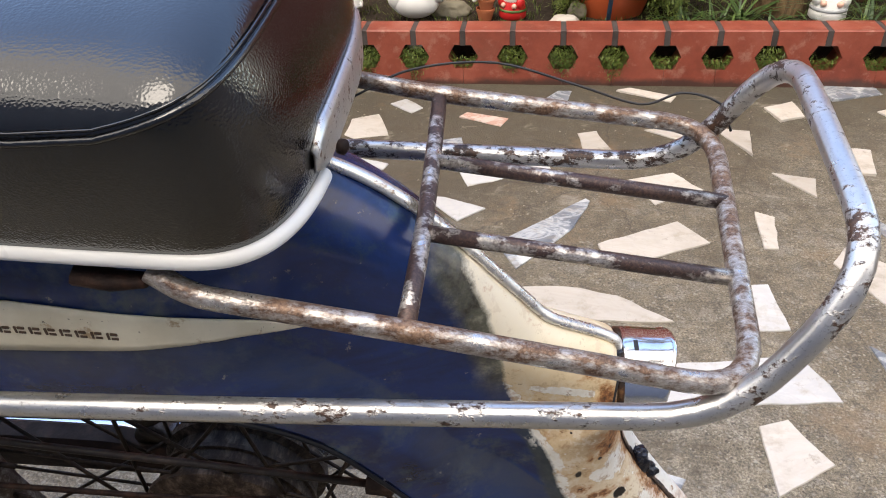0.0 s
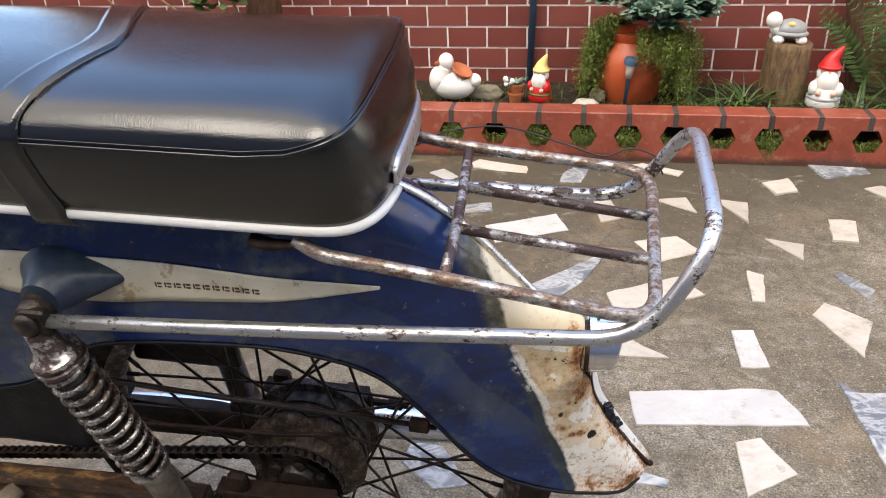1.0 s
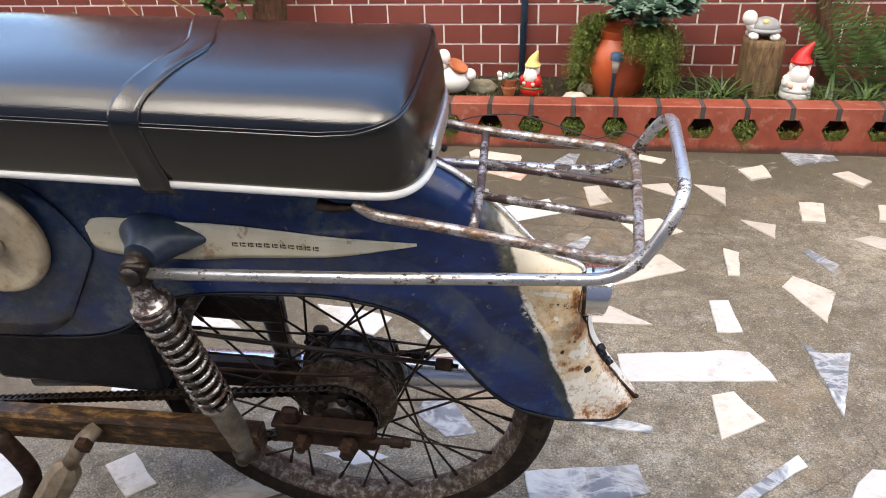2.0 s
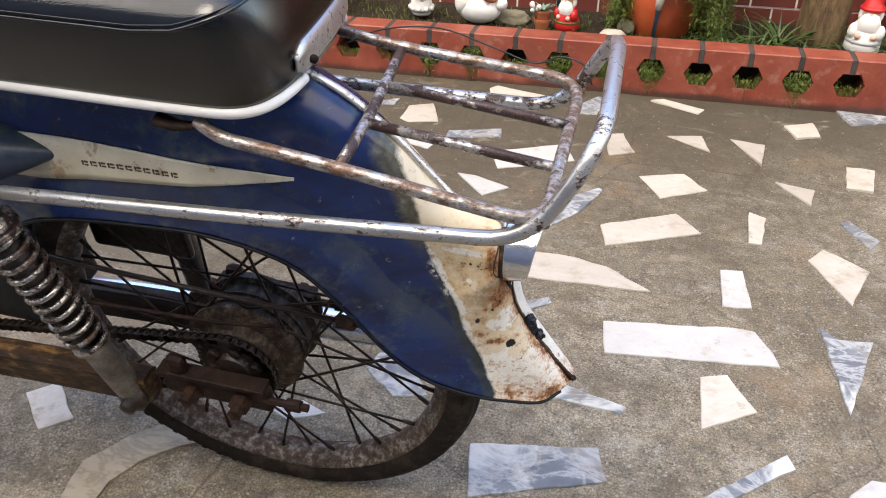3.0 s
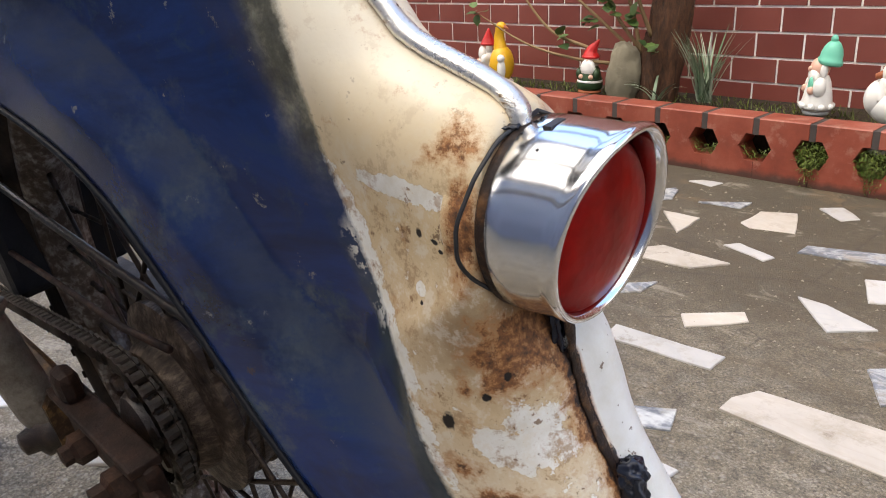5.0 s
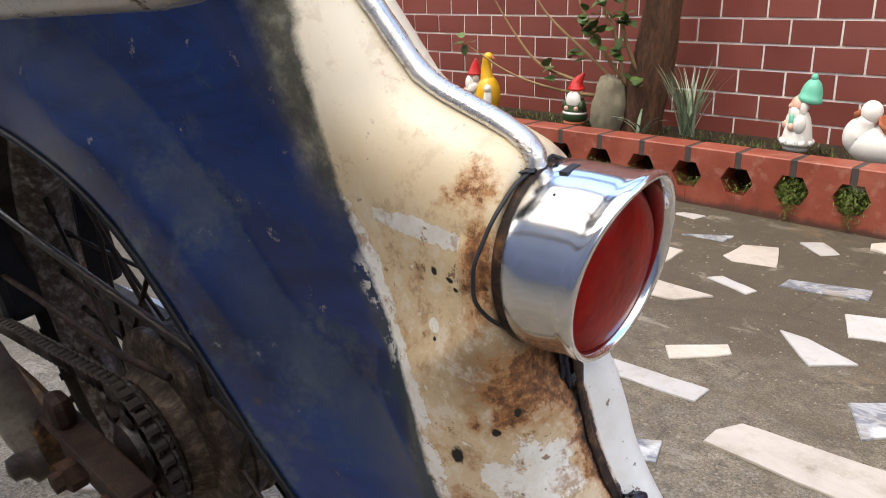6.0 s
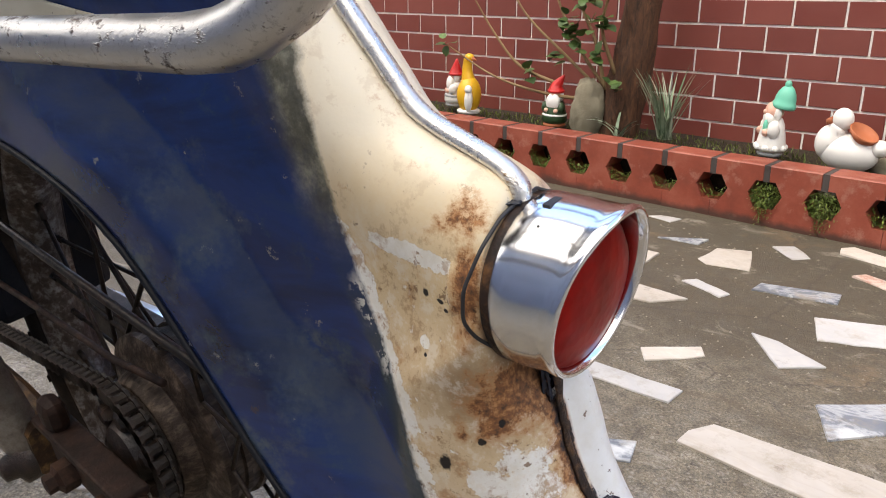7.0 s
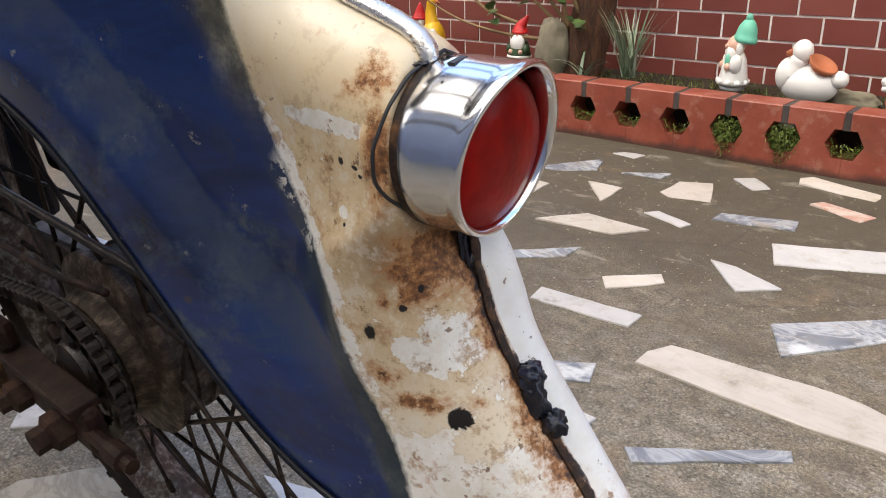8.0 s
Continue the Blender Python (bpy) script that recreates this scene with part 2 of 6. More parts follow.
def body_paint():
    """Blue brush-worn paint; the tail is cream, chipped to primer and rust."""
    m = Mat("two_tone_worn_paint")
    x, y, z = m.xyz()
    n1, n2, n3 = m.noise(14, 6, 0.65), m.noise(70, 5, 0.7), m.noise(330, 3, 0.7)
    nm = m.noise(38, 7, 0.72)
    blue, smear = worn_blue(m, n1, n2)
    faded = m.math("MULTIPLY", m.ramp(m.math("ADD", x, 0.7), (0.22, 1.0), (0.42, 0.0)), m.ramp(m.noise(11, 7, 0.7), (0.38, 0.1), (0.56, 0.8)))
    blue = m.mix(faded, blue, m.ramp(n2, (0.35, (0.016, 0.029, 0.038)), (0.65, (0.050, 0.068, 0.072))))
    # flared flank below the crease: pale dust plus skylight sheen painted as colour
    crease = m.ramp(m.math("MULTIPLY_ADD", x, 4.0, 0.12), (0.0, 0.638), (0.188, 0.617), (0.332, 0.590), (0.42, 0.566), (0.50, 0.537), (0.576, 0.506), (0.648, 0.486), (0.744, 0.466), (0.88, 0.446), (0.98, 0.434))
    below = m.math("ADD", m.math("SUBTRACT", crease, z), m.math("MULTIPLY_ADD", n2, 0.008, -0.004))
    dust_sheen = m.ramp(m.math("MULTIPLY_ADD", below, 10.0, 0.2), (0.19, 0.0), (0.22, 1.0), (0.42, 0.85), (0.66, 0.0))
    dust_sheen = m.math("MULTIPLY", dust_sheen, m.ramp(m.noise(24, 6, 0.7, m.mapped((0.6, 1, 1.5), (0, 0.8, 0))), (0.30, 0.22), (0.58, 0.78)))
    blue = m.mix(dust_sheen, blue, (0.042, 0.053, 0.080))
    # the cream field begins at this x, height by height
    begin = m.ramp(m.math("MULTIPLY_ADD", z, 3.0, -1.0), (0.05, 0.2375), (0.13, 0.2262), (0.21, 0.219), (0.29, 0.206), (0.36, 0.196), (0.42, 0.192), (0.47, 0.184), (0.51, 0.173), (0.57, 0.163), (0.62, 0.156), (0.67, 0.151), (0.72, 0.1495), (0.80, 0.1455), (0.89, 0.136), (1.0, 0.118))
    ragged = m.math("ADD", m.math("MULTIPLY_ADD", n2, 0.006, -0.003), m.math("MULTIPLY_ADD", m.noise(190, 4, 0.7), 0.004, -0.002))
    edge = m.math("ADD", m.math("SUBTRACT", x, begin), ragged)
    tail = m.ramp(m.math("ADD", edge, 0.1), (0.1, 0.0), (0.1009, 1.0))

    def blob(px, pz, sx, sz, soft=0.4, rag=0.5, grain=None):
        """One inside an uneven patch of the side about px, pz, nothing beyond."""
        a = m.math("MULTIPLY_ADD", x, 1 / sx, -px / sx)
        b = m.math("MULTIPLY_ADD", z, 1 / sz, -pz / sz)
        d = m.math("SQRT", m.math("ADD", m.math("MULTIPLY", a, a), m.math("MULTIPLY", b, b)))
        d = m.math("ADD", d, m.math("MULTIPLY_ADD", grain or nm, rag * 3.0, -rag * 1.5))
        return m.ramp(m.math("MULTIPLY", d, 0.5), (max(0.0, 0.5 * (1 - soft)), 1.0), (0.5, 0.0))

    def both(a, b):
        return m.math("MULTIPLY", a, b)

    def either(*a):
        top = a[0]
        for v in a[1:]:
            top = m.math("MAXIMUM", top, v)
        return top

    # cream above, yellowed beside the lamp, tan below it, white lower down
    zz = m.math("ADD", z, m.math("MULTIPLY_ADD", m.noise(22, 5, 0.6), 0.03, -0.015))
    cream = m.ramp(m.math("MULTIPLY_ADD", zz, 4.0, -1.4), (0.10, (0.74, 0.69, 0.58)), (0.26, (0.70, 0.61, 0.46)), (0.44, (0.60, 0.45, 0.27)), (0.62, (0.56, 0.41, 0.235)), (0.78, (0.64, 0.485, 0.28)), (0.90, (0.70, 0.57, 0.37)), (1.0, (0.76, 0.69, 0.55)))
    cream = m.mix(m.ramp(n1, (0.44, 0.0), (0.66, 0.35)), cream, (0.74, 0.63, 0.45))
    # primer where the cream has flaked: a level band, along the blue, and the lower field
    upper = m.ramp(z, (0.560, 0.0), (0.575, 1.0))
    near_blue = both(m.ramp(m.math("MULTIPLY", edge, 20.0), (0.08, 1.0), (0.27, 0.0)), m.ramp(m.math("MULTIPLY_ADD", z, 4.0, -1.6), (0.0, 0.35), (0.30, 1.0), (0.62, 1.0), (0.70, 0.0)))
    band = blob(0.193, 0.5535, 0.034, 0.0058, 0.5, 0.35)
    field = either(blob(0.238, 0.457, 0.017, 0.020, 0.5, 0.45), m.ramp(m.math("MULTIPLY_ADD", z, 5.0, -1.5), (0.50, 1.0), (0.60, 0.0)))
    chip_n = m.math("ADD", m.math("MULTIPLY", m.noise(46, 8, 0.70), 0.7), m.math("MULTIPLY", n2, 0.3))
    bias = either(both(near_blue, 0.19), both(band, 0.22), both(field, 0.175), both(blob(0.2002, 0.516, 0.0042, 0.0036, 0.4, 0.3), 0.2))
    chip = m.math("ADD", m.math("ADD", chip_n, bias), m.math("MULTIPLY", upper, -0.13))
    flaked = m.ramp(chip, (0.598, 0.0), (0.607, 1.0))
    cream = m.mix(m.ramp(chip, (0.580, 0.0), (0.596, 0.55), (0.606, 0.0)), cream, (0.40, 0.27, 0.15))
    cream = m.mix(flaked, cream, m.ramp(n2, (0.3, (0.66, 0.62, 0.53)), (0.5, (0.76, 0.74, 0.68)), (0.7, (0.83, 0.82, 0.78))))
    # brown stain below the lamp
    stain = either(blob(0.228, 0.503, 0.030, 0.036, 0.75, 0.3, n1), both(blob(0.212, 0.492, 0.020, 0.020, 0.9, 0.3, n1), 0.6))
    stain = both(stain, m.ramp(nm, (0.36, 0.45), (0.56, 1.0)))
    cream = m.mix(both(stain, 0.9), cream, m.ramp(nm, (0.35, (0.14, 0.072, 0.032)), (0.60, (0.29, 0.17, 0.08))))
    mottle = m.noise(95, 6, 0.75)
    lowered = m.ramp(z, (0.545, 1.0), (0.575, 0.25))
    cream = m.mix(both(m.ramp(mottle, (0.52, 0.0), (0.60, 0.55)), lowered), cream, (0.72, 0.66, 0.55))
    cream = m.mix(both(m.ramp(mottle, (0.38, 0.75), (0.46, 0.0)), lowered), cream, (0.36, 0.22, 0.11))
    rcol = m.ramp(n3, (0.3, (0.050, 0.022, 0.012)), (0.52, (0.22, 0.088, 0.03)), (0.68, (0.46, 0.22, 0.085)))
    # orange rust blooms: over and beside the lamp, along the low streak, about the big hole, at the tip
    bloom = either(both(blob(0.217, 0.572, 0.018, 0.012, 0.7, 0.5, n2), 0.85), blob(0.2240, 0.545, 0.0110, 0.030, 0.8, 0.5, n2), blob(0.234, 0.495, 0.018, 0.028, 0.8, 0.5, n2),
                   both(blob(0.213, 0.440, 0.017, 0.0085, 0.8, 0.5, n2), 0.75), both(blob(0.238, 0.4285, 0.023, 0.0080, 0.8, 0.5, n2), 0.9), both(blob(0.2195, 0.483, 0.004, 0.014, 0.8, 0.5), 0.7))
    tip = m.ramp(z, (0.338, 1.0), (0.385, 0.0))
    seam_y = m.math("ADD", m.math("ADD", y, -0.001), m.math("MULTIPLY_ADD", nm, 0.010, -0.005))
    seam = both(m.ramp(m.math("MULTIPLY_ADD", seam_y, 20.0, 0.5), (0.14, 0.0), (0.42, 0.75), (0.50, 1.0), (0.58, 1.0), (0.61, 0.0)), m.ramp(z, (0.51, 1.0), (0.55, 0.0)))
    rusty_n = m.math("ADD", m.math("MULTIPLY", m.noise(62, 8, 0.76), 0.75), m.math("MULTIPLY", n2, 0.25))
    wear = either(both(bloom, 0.25), both(seam, 0.22), both(tip, 0.15))
    rustiness = m.math("ADD", rusty_n, m.math("ADD", wear, m.math("MULTIPLY", upper, -0.03)))
    cream = m.mix(m.ramp(rustiness, (0.55, 0.0), (0.66, 0.85)), cream, (0.44, 0.215, 0.085))
    cream = m.mix(m.ramp(rustiness, (0.635, 0.0), (0.685, 0.95)), cream, rcol)
    # the far flank keeps clean white paint
    cream = m.mix(both(m.ramp(m.math("MULTIPLY", y, 20.0), (0.09, 0.0), (0.12, 0.95)), m.ramp(z, (0.345, 0.2), (0.40, 1.0), (0.55, 1.0), (0.58, 0.0))), cream, m.ramp(nm, (0.3, (0.70, 0.67, 0.58)), (0.6, (0.80, 0.79, 0.75))))
    tar = m.ramp(m.math("ADD", seam, m.math("MULTIPLY_ADD", rusty_n, 1.6, -0.8)), (0.86, 0.0), (0.96, 0.95))
    cream = m.mix(tar, cream, m.ramp(n3, (0.4, (0.010, 0.009, 0.012)), (0.7, (0.050, 0.030, 0.022))))
    cream = m.mix(m.ramp(n3, (0.71, 0.0), (0.74, 0.6)), cream, (0.10, 0.06, 0.04))
    pits = both(m.ramp(m.noise(120, 4, 0.7), (0.635, 0.0), (0.665, 0.85)), m.ramp(z, (0.54, 1.0), (0.60, 0.25)))
    cream = m.mix(pits, cream, m.ramp(n1, (0.4, (0.10, 0.045, 0.02)), (0.6, (0.30, 0.16, 0.07))))
    cream = m.mix(both(either(blob(0.201, 0.596, 0.0045, 0.0045, 0.9, 0.3), both(blob(0.178, 0.606, 0.004, 0.004, 0.9, 0.3), 0.6)), 0.45), cream, (0.50, 0.25, 0.14))
    nf = m.noise(210, 4, 0.75)
    spots = blob(0.2492, 0.4220, 0.0054, 0.0052, 0.12, 0.5, nf)
    for px, pz, sx, sz in ((0.2117, 0.4625, 0.0034, 0.0058), (0.2272, 0.4765, 0.0022, 0.0026), (0.2008, 0.5385, 0.0022, 0.0024), (0.2095, 0.5375, 0.0028, 0.0012), (0.2125, 0.5345, 0.0016, 0.0010), (0.2335, 0.4855, 0.0014, 0.0028), (0.2018, 0.5115, 0.0015, 0.0012)):
        spots = either(spots, blob(px, pz, sx * 0.85, sz * 0.85, 0.3, 0.5, nf))
    cream = m.mix(spots, cream, (0.010, 0.007, 0.006))
    # dull green-grey grime where the blue meets the cream, and bare flecks
    low_grime = both(m.ramp(m.math("MULTIPLY_ADD", edge, 10.0, 0.5), (0.34, 0.0), (0.385, 0.9), (0.5, 1.0)), m.ramp(z, (0.49, 1.0), (0.545, 0.1)))
    top_grime = both(both(m.ramp(m.math("MULTIPLY_ADD", edge, 10.0, 0.5), (0.26, 0.0), (0.38, 1.0), (0.5, 1.0)), m.ramp(z, (0.535, 0.0), (0.575, 1.0))), m.ramp(m.noise(26, 7, 0.75), (0.30, 0.5), (0.50, 1.0)))
    blue = m.mix(both(low_grime, m.ramp(n1, (0.35, 0.75), (0.6, 1.0))), blue, m.ramp(nm, (0.36, (0.020, 0.030, 0.036)), (0.58, (0.040, 0.054, 0.058)), (0.72, (0.10, 0.115, 0.105))))
    blue = m.mix(top_grime, blue, m.ramp(nm, (0.34, (0.028, 0.026, 0.020)), (0.52, (0.10, 0.098, 0.075)), (0.68, (0.27, 0.26, 0.20))))
    flecks = both(both(m.ramp(m.math("ABSOLUTE", m.math("ADD", edge, 0.004)), (0.0, 1.0), (0.008, 0.0)), m.ramp(m.noise(85, 5, 0.7), (0.50, 0.0), (0.53, 1.0))), blob(0.166, 0.512, 0.02, 0.030, 0.3, 0.2))
    blue = m.mix(both(flecks, 0.9), blue, (0.62, 0.60, 0.54))
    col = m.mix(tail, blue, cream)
    rough = m.mix(tail, m.ramp(smear, (0.3, 0.12), (0.7, 0.27)), m.ramp(rustiness, (0.5, 0.32), (0.66, 0.75)))
    height = m.math("ADD", m.math("MULTIPLY", flaked, m.math("MULTIPLY", tail, -0.5)), m.math("MULTIPLY", n2, 0.35))
    height = m.math("SUBTRACT", height, m.math("MULTIPLY", m.math("MULTIPLY", spots, tail), 3.0))
    height = m.math("ADD", height, m.math("MULTIPLY", tail, 0.4))
    nrm = m.bump(height, 0.3, 0.0012)
    nrm = m.bump(n1, 0.10, 0.006, nrm)
    return m.done(col, rough, 0, nrm)


def blue_paint():
    m = Mat("blue_worn_paint")
    n1, n2 = m.noise(16, 6, 0.65), m.noise(80, 5, 0.7)
    col, smear = worn_blue(m, n1, n2)
    col = m.mix(m.ramp(m.noise(6, 6, 0.7), (0.36, 0.15), (0.60, 0.7)), col, m.ramp(n2, (0.35, (0.016, 0.026, 0.034)), (0.65, (0.045, 0.062, 0.064))))
    return m.done(col, m.ramp(smear, (0.3, 0.30), (0.7, 0.5)), 0, m.bump(n2, 0.25, 0.001))


def stripe_cream():
    m = Mat("cream_stripe_paint")
    n1, n2 = m.noise(40, 6, 0.7), m.noise(150, 5, 0.7)
    col = m.ramp(m.noise(16, 5), (0.3, (0.50, 0.45, 0.33)), (0.6, (0.66, 0.61, 0.48)))
    col = m.mix(m.ramp(n1, (0.60, 0.0), (0.66, 0.8)), col, (0.30, 0.19, 0.09))
    col = m.mix(m.ramp(n2, (0.66, 0.0), (0.69, 0.9)), col, (0.05, 0.04, 0.035))
    return m.done(col, 0.38, 0, m.bump(n2, 0.15, 0.0008))


def vinyl():
    m = Mat("black_vinyl")
    n1, n2 = m.noise(330, 4, 0.7), m.noise(18, 5, 0.6)
    grain = m.voronoi(640)
    col = m.ramp(n2, (0.3, (0.0015, 0.0015, 0.0018)), (0.7, (0.003, 0.003, 0.0035)))
    nrm = m.bump(m.math("ADD", grain, m.math("MULTIPLY", n1, 0.8)), 0.22, 0.0005)
    nrm = m.bump(m.noise(40, 3, 0.5), 0.05, 0.002, nrm)
    return m.done(col, m.ramp(n1, (0.3, 0.08), (0.7, 0.15)), 0, nrm, IOR=1.70)


def rusty(name, lo, mid, hi, rough=0.75, metal=0.1, scale=45, stretch=(1, 1, 1), spec=0.22):
    m = Mat(name)
    n1, n2, n3 = m.noise(scale, 6, 0.7, m.mapped(stretch)), m.noise(scale * 0.25, 5, 0.65), m.noise(scale * 6, 3, 0.7)
    col = m.ramp(n1, (0.3, lo), (0.5, mid), (0.72, hi))
    col = m.mix(m.ramp(n2, (0.4, 0.0), (0.65, 0.6)), col, lo)
    nrm = m.bump(n1, 0.5, 0.003)
    nrm = m.bump(n3, 0.4, 0.001, nrm)
    return m.done(col, m.ramp(n1, (0.3, rough), (0.7, rough - 0.2)), metal, nrm, **{"Specular IOR Level": spec})


def tyre_rubber():
    m = Mat("dusty_tyre_rubber")
    n1, n2 = m.noise(22, 5, 0.65), m.noise(160, 4, 0.7)
    col = m.ramp(n1, (0.3, (0.006, 0.005, 0.004)), (0.52, (0.016, 0.011, 0.0085)), (0.75, (0.054, 0.039, 0.028)))
    col = m.mix(m.ramp(n2, (0.56, 0.0), (0.76, 0.4)), col, (0.080, 0.060, 0.045))
    return m.done(col, 0.85, 0, m.bump(n2, 0.4, 0.0015), **{"Specular IOR Level": 0.2})


def foliage(name, dark, light, rough=0.5):
    m = Mat(name)
    geo = m.t.nodes.new("ShaderNodeNewGeometry")
    col = m.mix(geo.outputs["Random Per Island"], dark, light)
    col = m.mix(m.ramp(m.noise(60, 4), (0.45, 0.0), (0.75, 0.5)), col, tuple(c * 0.55 for c in dark))
    return m.done(col, rough, 0, None, **{"Subsurface Weight": 0.0})


def bark(name, dark, light):
    m = Mat(name)
    n = m.noise(18, 6, 0.7, m.mapped((4, 4, 0.9)), 0.6)
    col = m.ramp(n, (0.3, dark), (0.55, tuple((a + b) / 2 for a, b in zip(dark, light))), (0.75, light))
    nrm = m.bump(n, 0.8, 0.008)
    return m.done(col, 0.85, 0, m.bump(m.noise(120, 4), 0.4, 0.002, nrm))


def glass_red():
    m = Mat("red_lens")
    x, y, z = m.xyz()
    ribs = m.math("SINE", m.math("MULTIPLY", y, 1500.0))
    nrm = m.bump(m.math("ADD", m.math("MULTIPLY", ribs, 0.03), m.voronoi(190)), 0.15, 0.0010)
    return m.done(m.ramp(m.noise(40, 4), (0.3, (0.12, 0.002, 0.0015)), (0.7, (0.27, 0.005, 0.003))), 0.34, 0, nrm, **{"Specular IOR Level": 0.12})


CEMENT = cement()
STONES = {
    "w": marble("white_marble", (0.51, 0.50, 0.485), (0.44, 0.43, 0.415), (0.42, 0.42, 0.43), 0.5),
    "c": marble("cream_marble", (0.54, 0.50, 0.45), (0.45, 0.41, 0.36), (0.40, 0.33, 0.25), 0.25),
    "b": marble("blue_grey_marble", (0.105, 0.122, 0.150), (0.24, 0.258, 0.285), (0.56, 0.57, 0.58), 0.6, True),
    "d": marble("stained_tan_marble", (0.36, 0.31, 0.225), (0.26, 0.22, 0.155), (0.15, 0.12, 0.08), 0.6),
    "p": marble("pink_marble", (0.56, 0.48, 0.42), (0.50, 0.39, 0.33), (0.42, 0.16, 0.10), 0.7),
}
BLOCK, BRICK = block_red(), brick_red()
MORTAR_DARK = plain("dark_mortar", (0.055, 0.045, 0.042), 0.8, 0, 80, 0.4, 0.4)
MORTAR_WHITE = plain("white_joint", (0.90, 0.88, 0.83), 0.7, 0, 80, 0.1, 0.2)
SOIL = rusty("dark_soil", (0.012, 0.009, 0.007), (0.035, 0.026, 0.018), (0.07, 0.05, 0.035), 0.95, 0.0, 60)
PAINT, BLUE = body_paint(), blue_paint()
CREAM = stripe_cream()
COVER_CREAM = rusty("stained_cream_paint", (0.22, 0.15, 0.09), (0.48, 0.40, 0.28), (0.60, 0.54, 0.42), 0.5, 0.0, 40)
VINYL = vinyl()
WHITE_TRIM = plain("white_trim", (0.78, 0.77, 0.74), 0.35, 0, 60, 0.12, 0.05)
CHROME_DULL = chrome_worn("pitted_chrome", 0.543, (0.62, 0.61, 0.60), 0.30, 190, ((0.012, 0.009, 0.009), (0.04, 0.026, 0.022), (0.11, 0.06, 0.04)), 0.5, far=0.045)
CHROME_RUST = chrome_worn("rusted_chrome", 0.405, (0.66, 0.62, 0.58), 0.26, 150, ((0.030, 0.015, 0.011), (0.100, 0.055, 0.036), (0.25, 0.155, 0.10)), 0.48, soft=0.15)
COIL = chrome_worn("rusty_coil", 0.455, (0.50, 0.47, 0.44), 0.22, 150, ((0.010, 0.006, 0.005), (0.035, 0.02, 0.014), (0.12, 0.065, 0.04)), 0.5, soft=0.08)
CHROME_FAIR = chrome_worn("fair_chrome", 0.55, (0.66, 0.65, 0.63), 0.32, 160)
CHROME_DARK = chrome_worn("blackened_chrome", 0.415, (0.70, 0.66, 0.63), 0.28, 75, ((0.022, 0.014, 0.015), (0.050, 0.032, 0.032), (0.12, 0.072, 0.058)), 0.62, soft=0.08)
STRIP = chrome_worn("worn_metal_strip", 0.57, (0.80, 0.78, 0.74), 0.26, 120, ((0.06, 0.035, 0.02), (0.22, 0.14, 0.075), (0.46, 0.36, 0.25)), 0.5, 0.75)
CHROME_LAMP = plain("polished_chrome", (0.84, 0.84, 0.85), 0.08, 1.0, 30, 0.08, 0.012)
ALLOY = plain("dull_alloy", (0.42, 0.40, 0.37), 0.42, 0.85, 60, 0.35, 0.2)
RUST = rusty("brown_rust", (0.006, 0.003, 0.0025), (0.020, 0.009, 0.006), (0.075, 0.034, 0.018))
ARM_RUST = rusty("orange_brown_rusty_arm", (0.008, 0.005, 0.004), (0.050, 0.026, 0.013), (0.30, 0.17, 0.062), 0.55, 0.1, 75, (0.35, 1.0, 1.0))
GREASE = rusty("greasy_black_metal", (0.005, 0.0035, 0.003), (0.018, 0.011, 0.008), (0.075, 0.044, 0.030), 0.48, 0.2, 70, (1, 1, 1), 0.5)
DARK_STEEL = rusty("dark_steel", (0.012, 0.010, 0.010), (0.035, 0.028, 0.025), (0.09, 0.07, 0.055), 0.5, 0.6)
HUB = rusty("dirty_hub_metal", (0.012, 0.008, 0.006), (0.055, 0.037, 0.027), (0.21, 0.16, 0.12), 0.6, 0.1, 120, (1, 0.35, 1))
PEG = rusty("worn_grey_peg", (0.07, 0.05, 0.035), (0.17, 0.135, 0.10), (0.28, 0.24, 0.19), 0.6, 0.2, 30)
TYRE = tyre_rubber()
LENS = glass_red()
SHOCK_GREY = rusty("scuffed_grey_alloy", (0.07, 0.055, 0.042), (0.22, 0.20, 0.175), (0.42, 0.40, 0.37), 0.5, 0.5, 50)
SEAM_RUST = rusty("seam_rust", (0.009, 0.008, 0.009), (0.035, 0.019, 0.012), (0.21, 0.10, 0.04), 0.6, 0.0, 110)
# near-black colour stands in for the shade inside the mudguard
UNDERSIDE = rusty("shade_black_underside", (0.004, 0.004, 0.004), (0.009, 0.008, 0.007), (0.030, 0.024, 0.018), 0.9, 0.0, 40)
SPOKE = rusty("rusty_spoke", (0.010, 0.007, 0.005), (0.036, 0.024, 0.017), (0.11, 0.075, 0.052), 0.55, 0.3, 90)
DARK_BOX = rusty("dark_navy_box_paint", (0.004, 0.0045, 0.006), (0.007, 0.008, 0.012), (0.018, 0.019, 0.022), 0.55, 0.0, 30)
BLACK_RUBBER = plain("black_rubber", (0.018, 0.018, 0.02), 0.55, 0, 60, 0.4, 0.3)
INK = plain("dark_brown_lettering", (0.07, 0.04, 0.025), 0.5, 0, 60, 0.3, 0.05)
TERRA = plain("terracotta", (0.42, 0.13, 0.055), 0.65, 0, 60, 0.3, 0.25)
TERRA_RED = plain("orange_red_pot", (0.45, 0.085, 0.028), 0.4, 0, 40, 0.3, 0.1)
LEAF = foliage("green_leaf", (0.022, 0.055, 0.012), (0.095, 0.165, 0.038))
MOSS = foliage("moss_leaf", (0.055, 0.095, 0.014), (0.22, 0.27, 0.06))
SUCC = foliage("grey_green_succulent", (0.10, 0.19, 0.14), (0.21, 0.31, 0.24), 0.4)
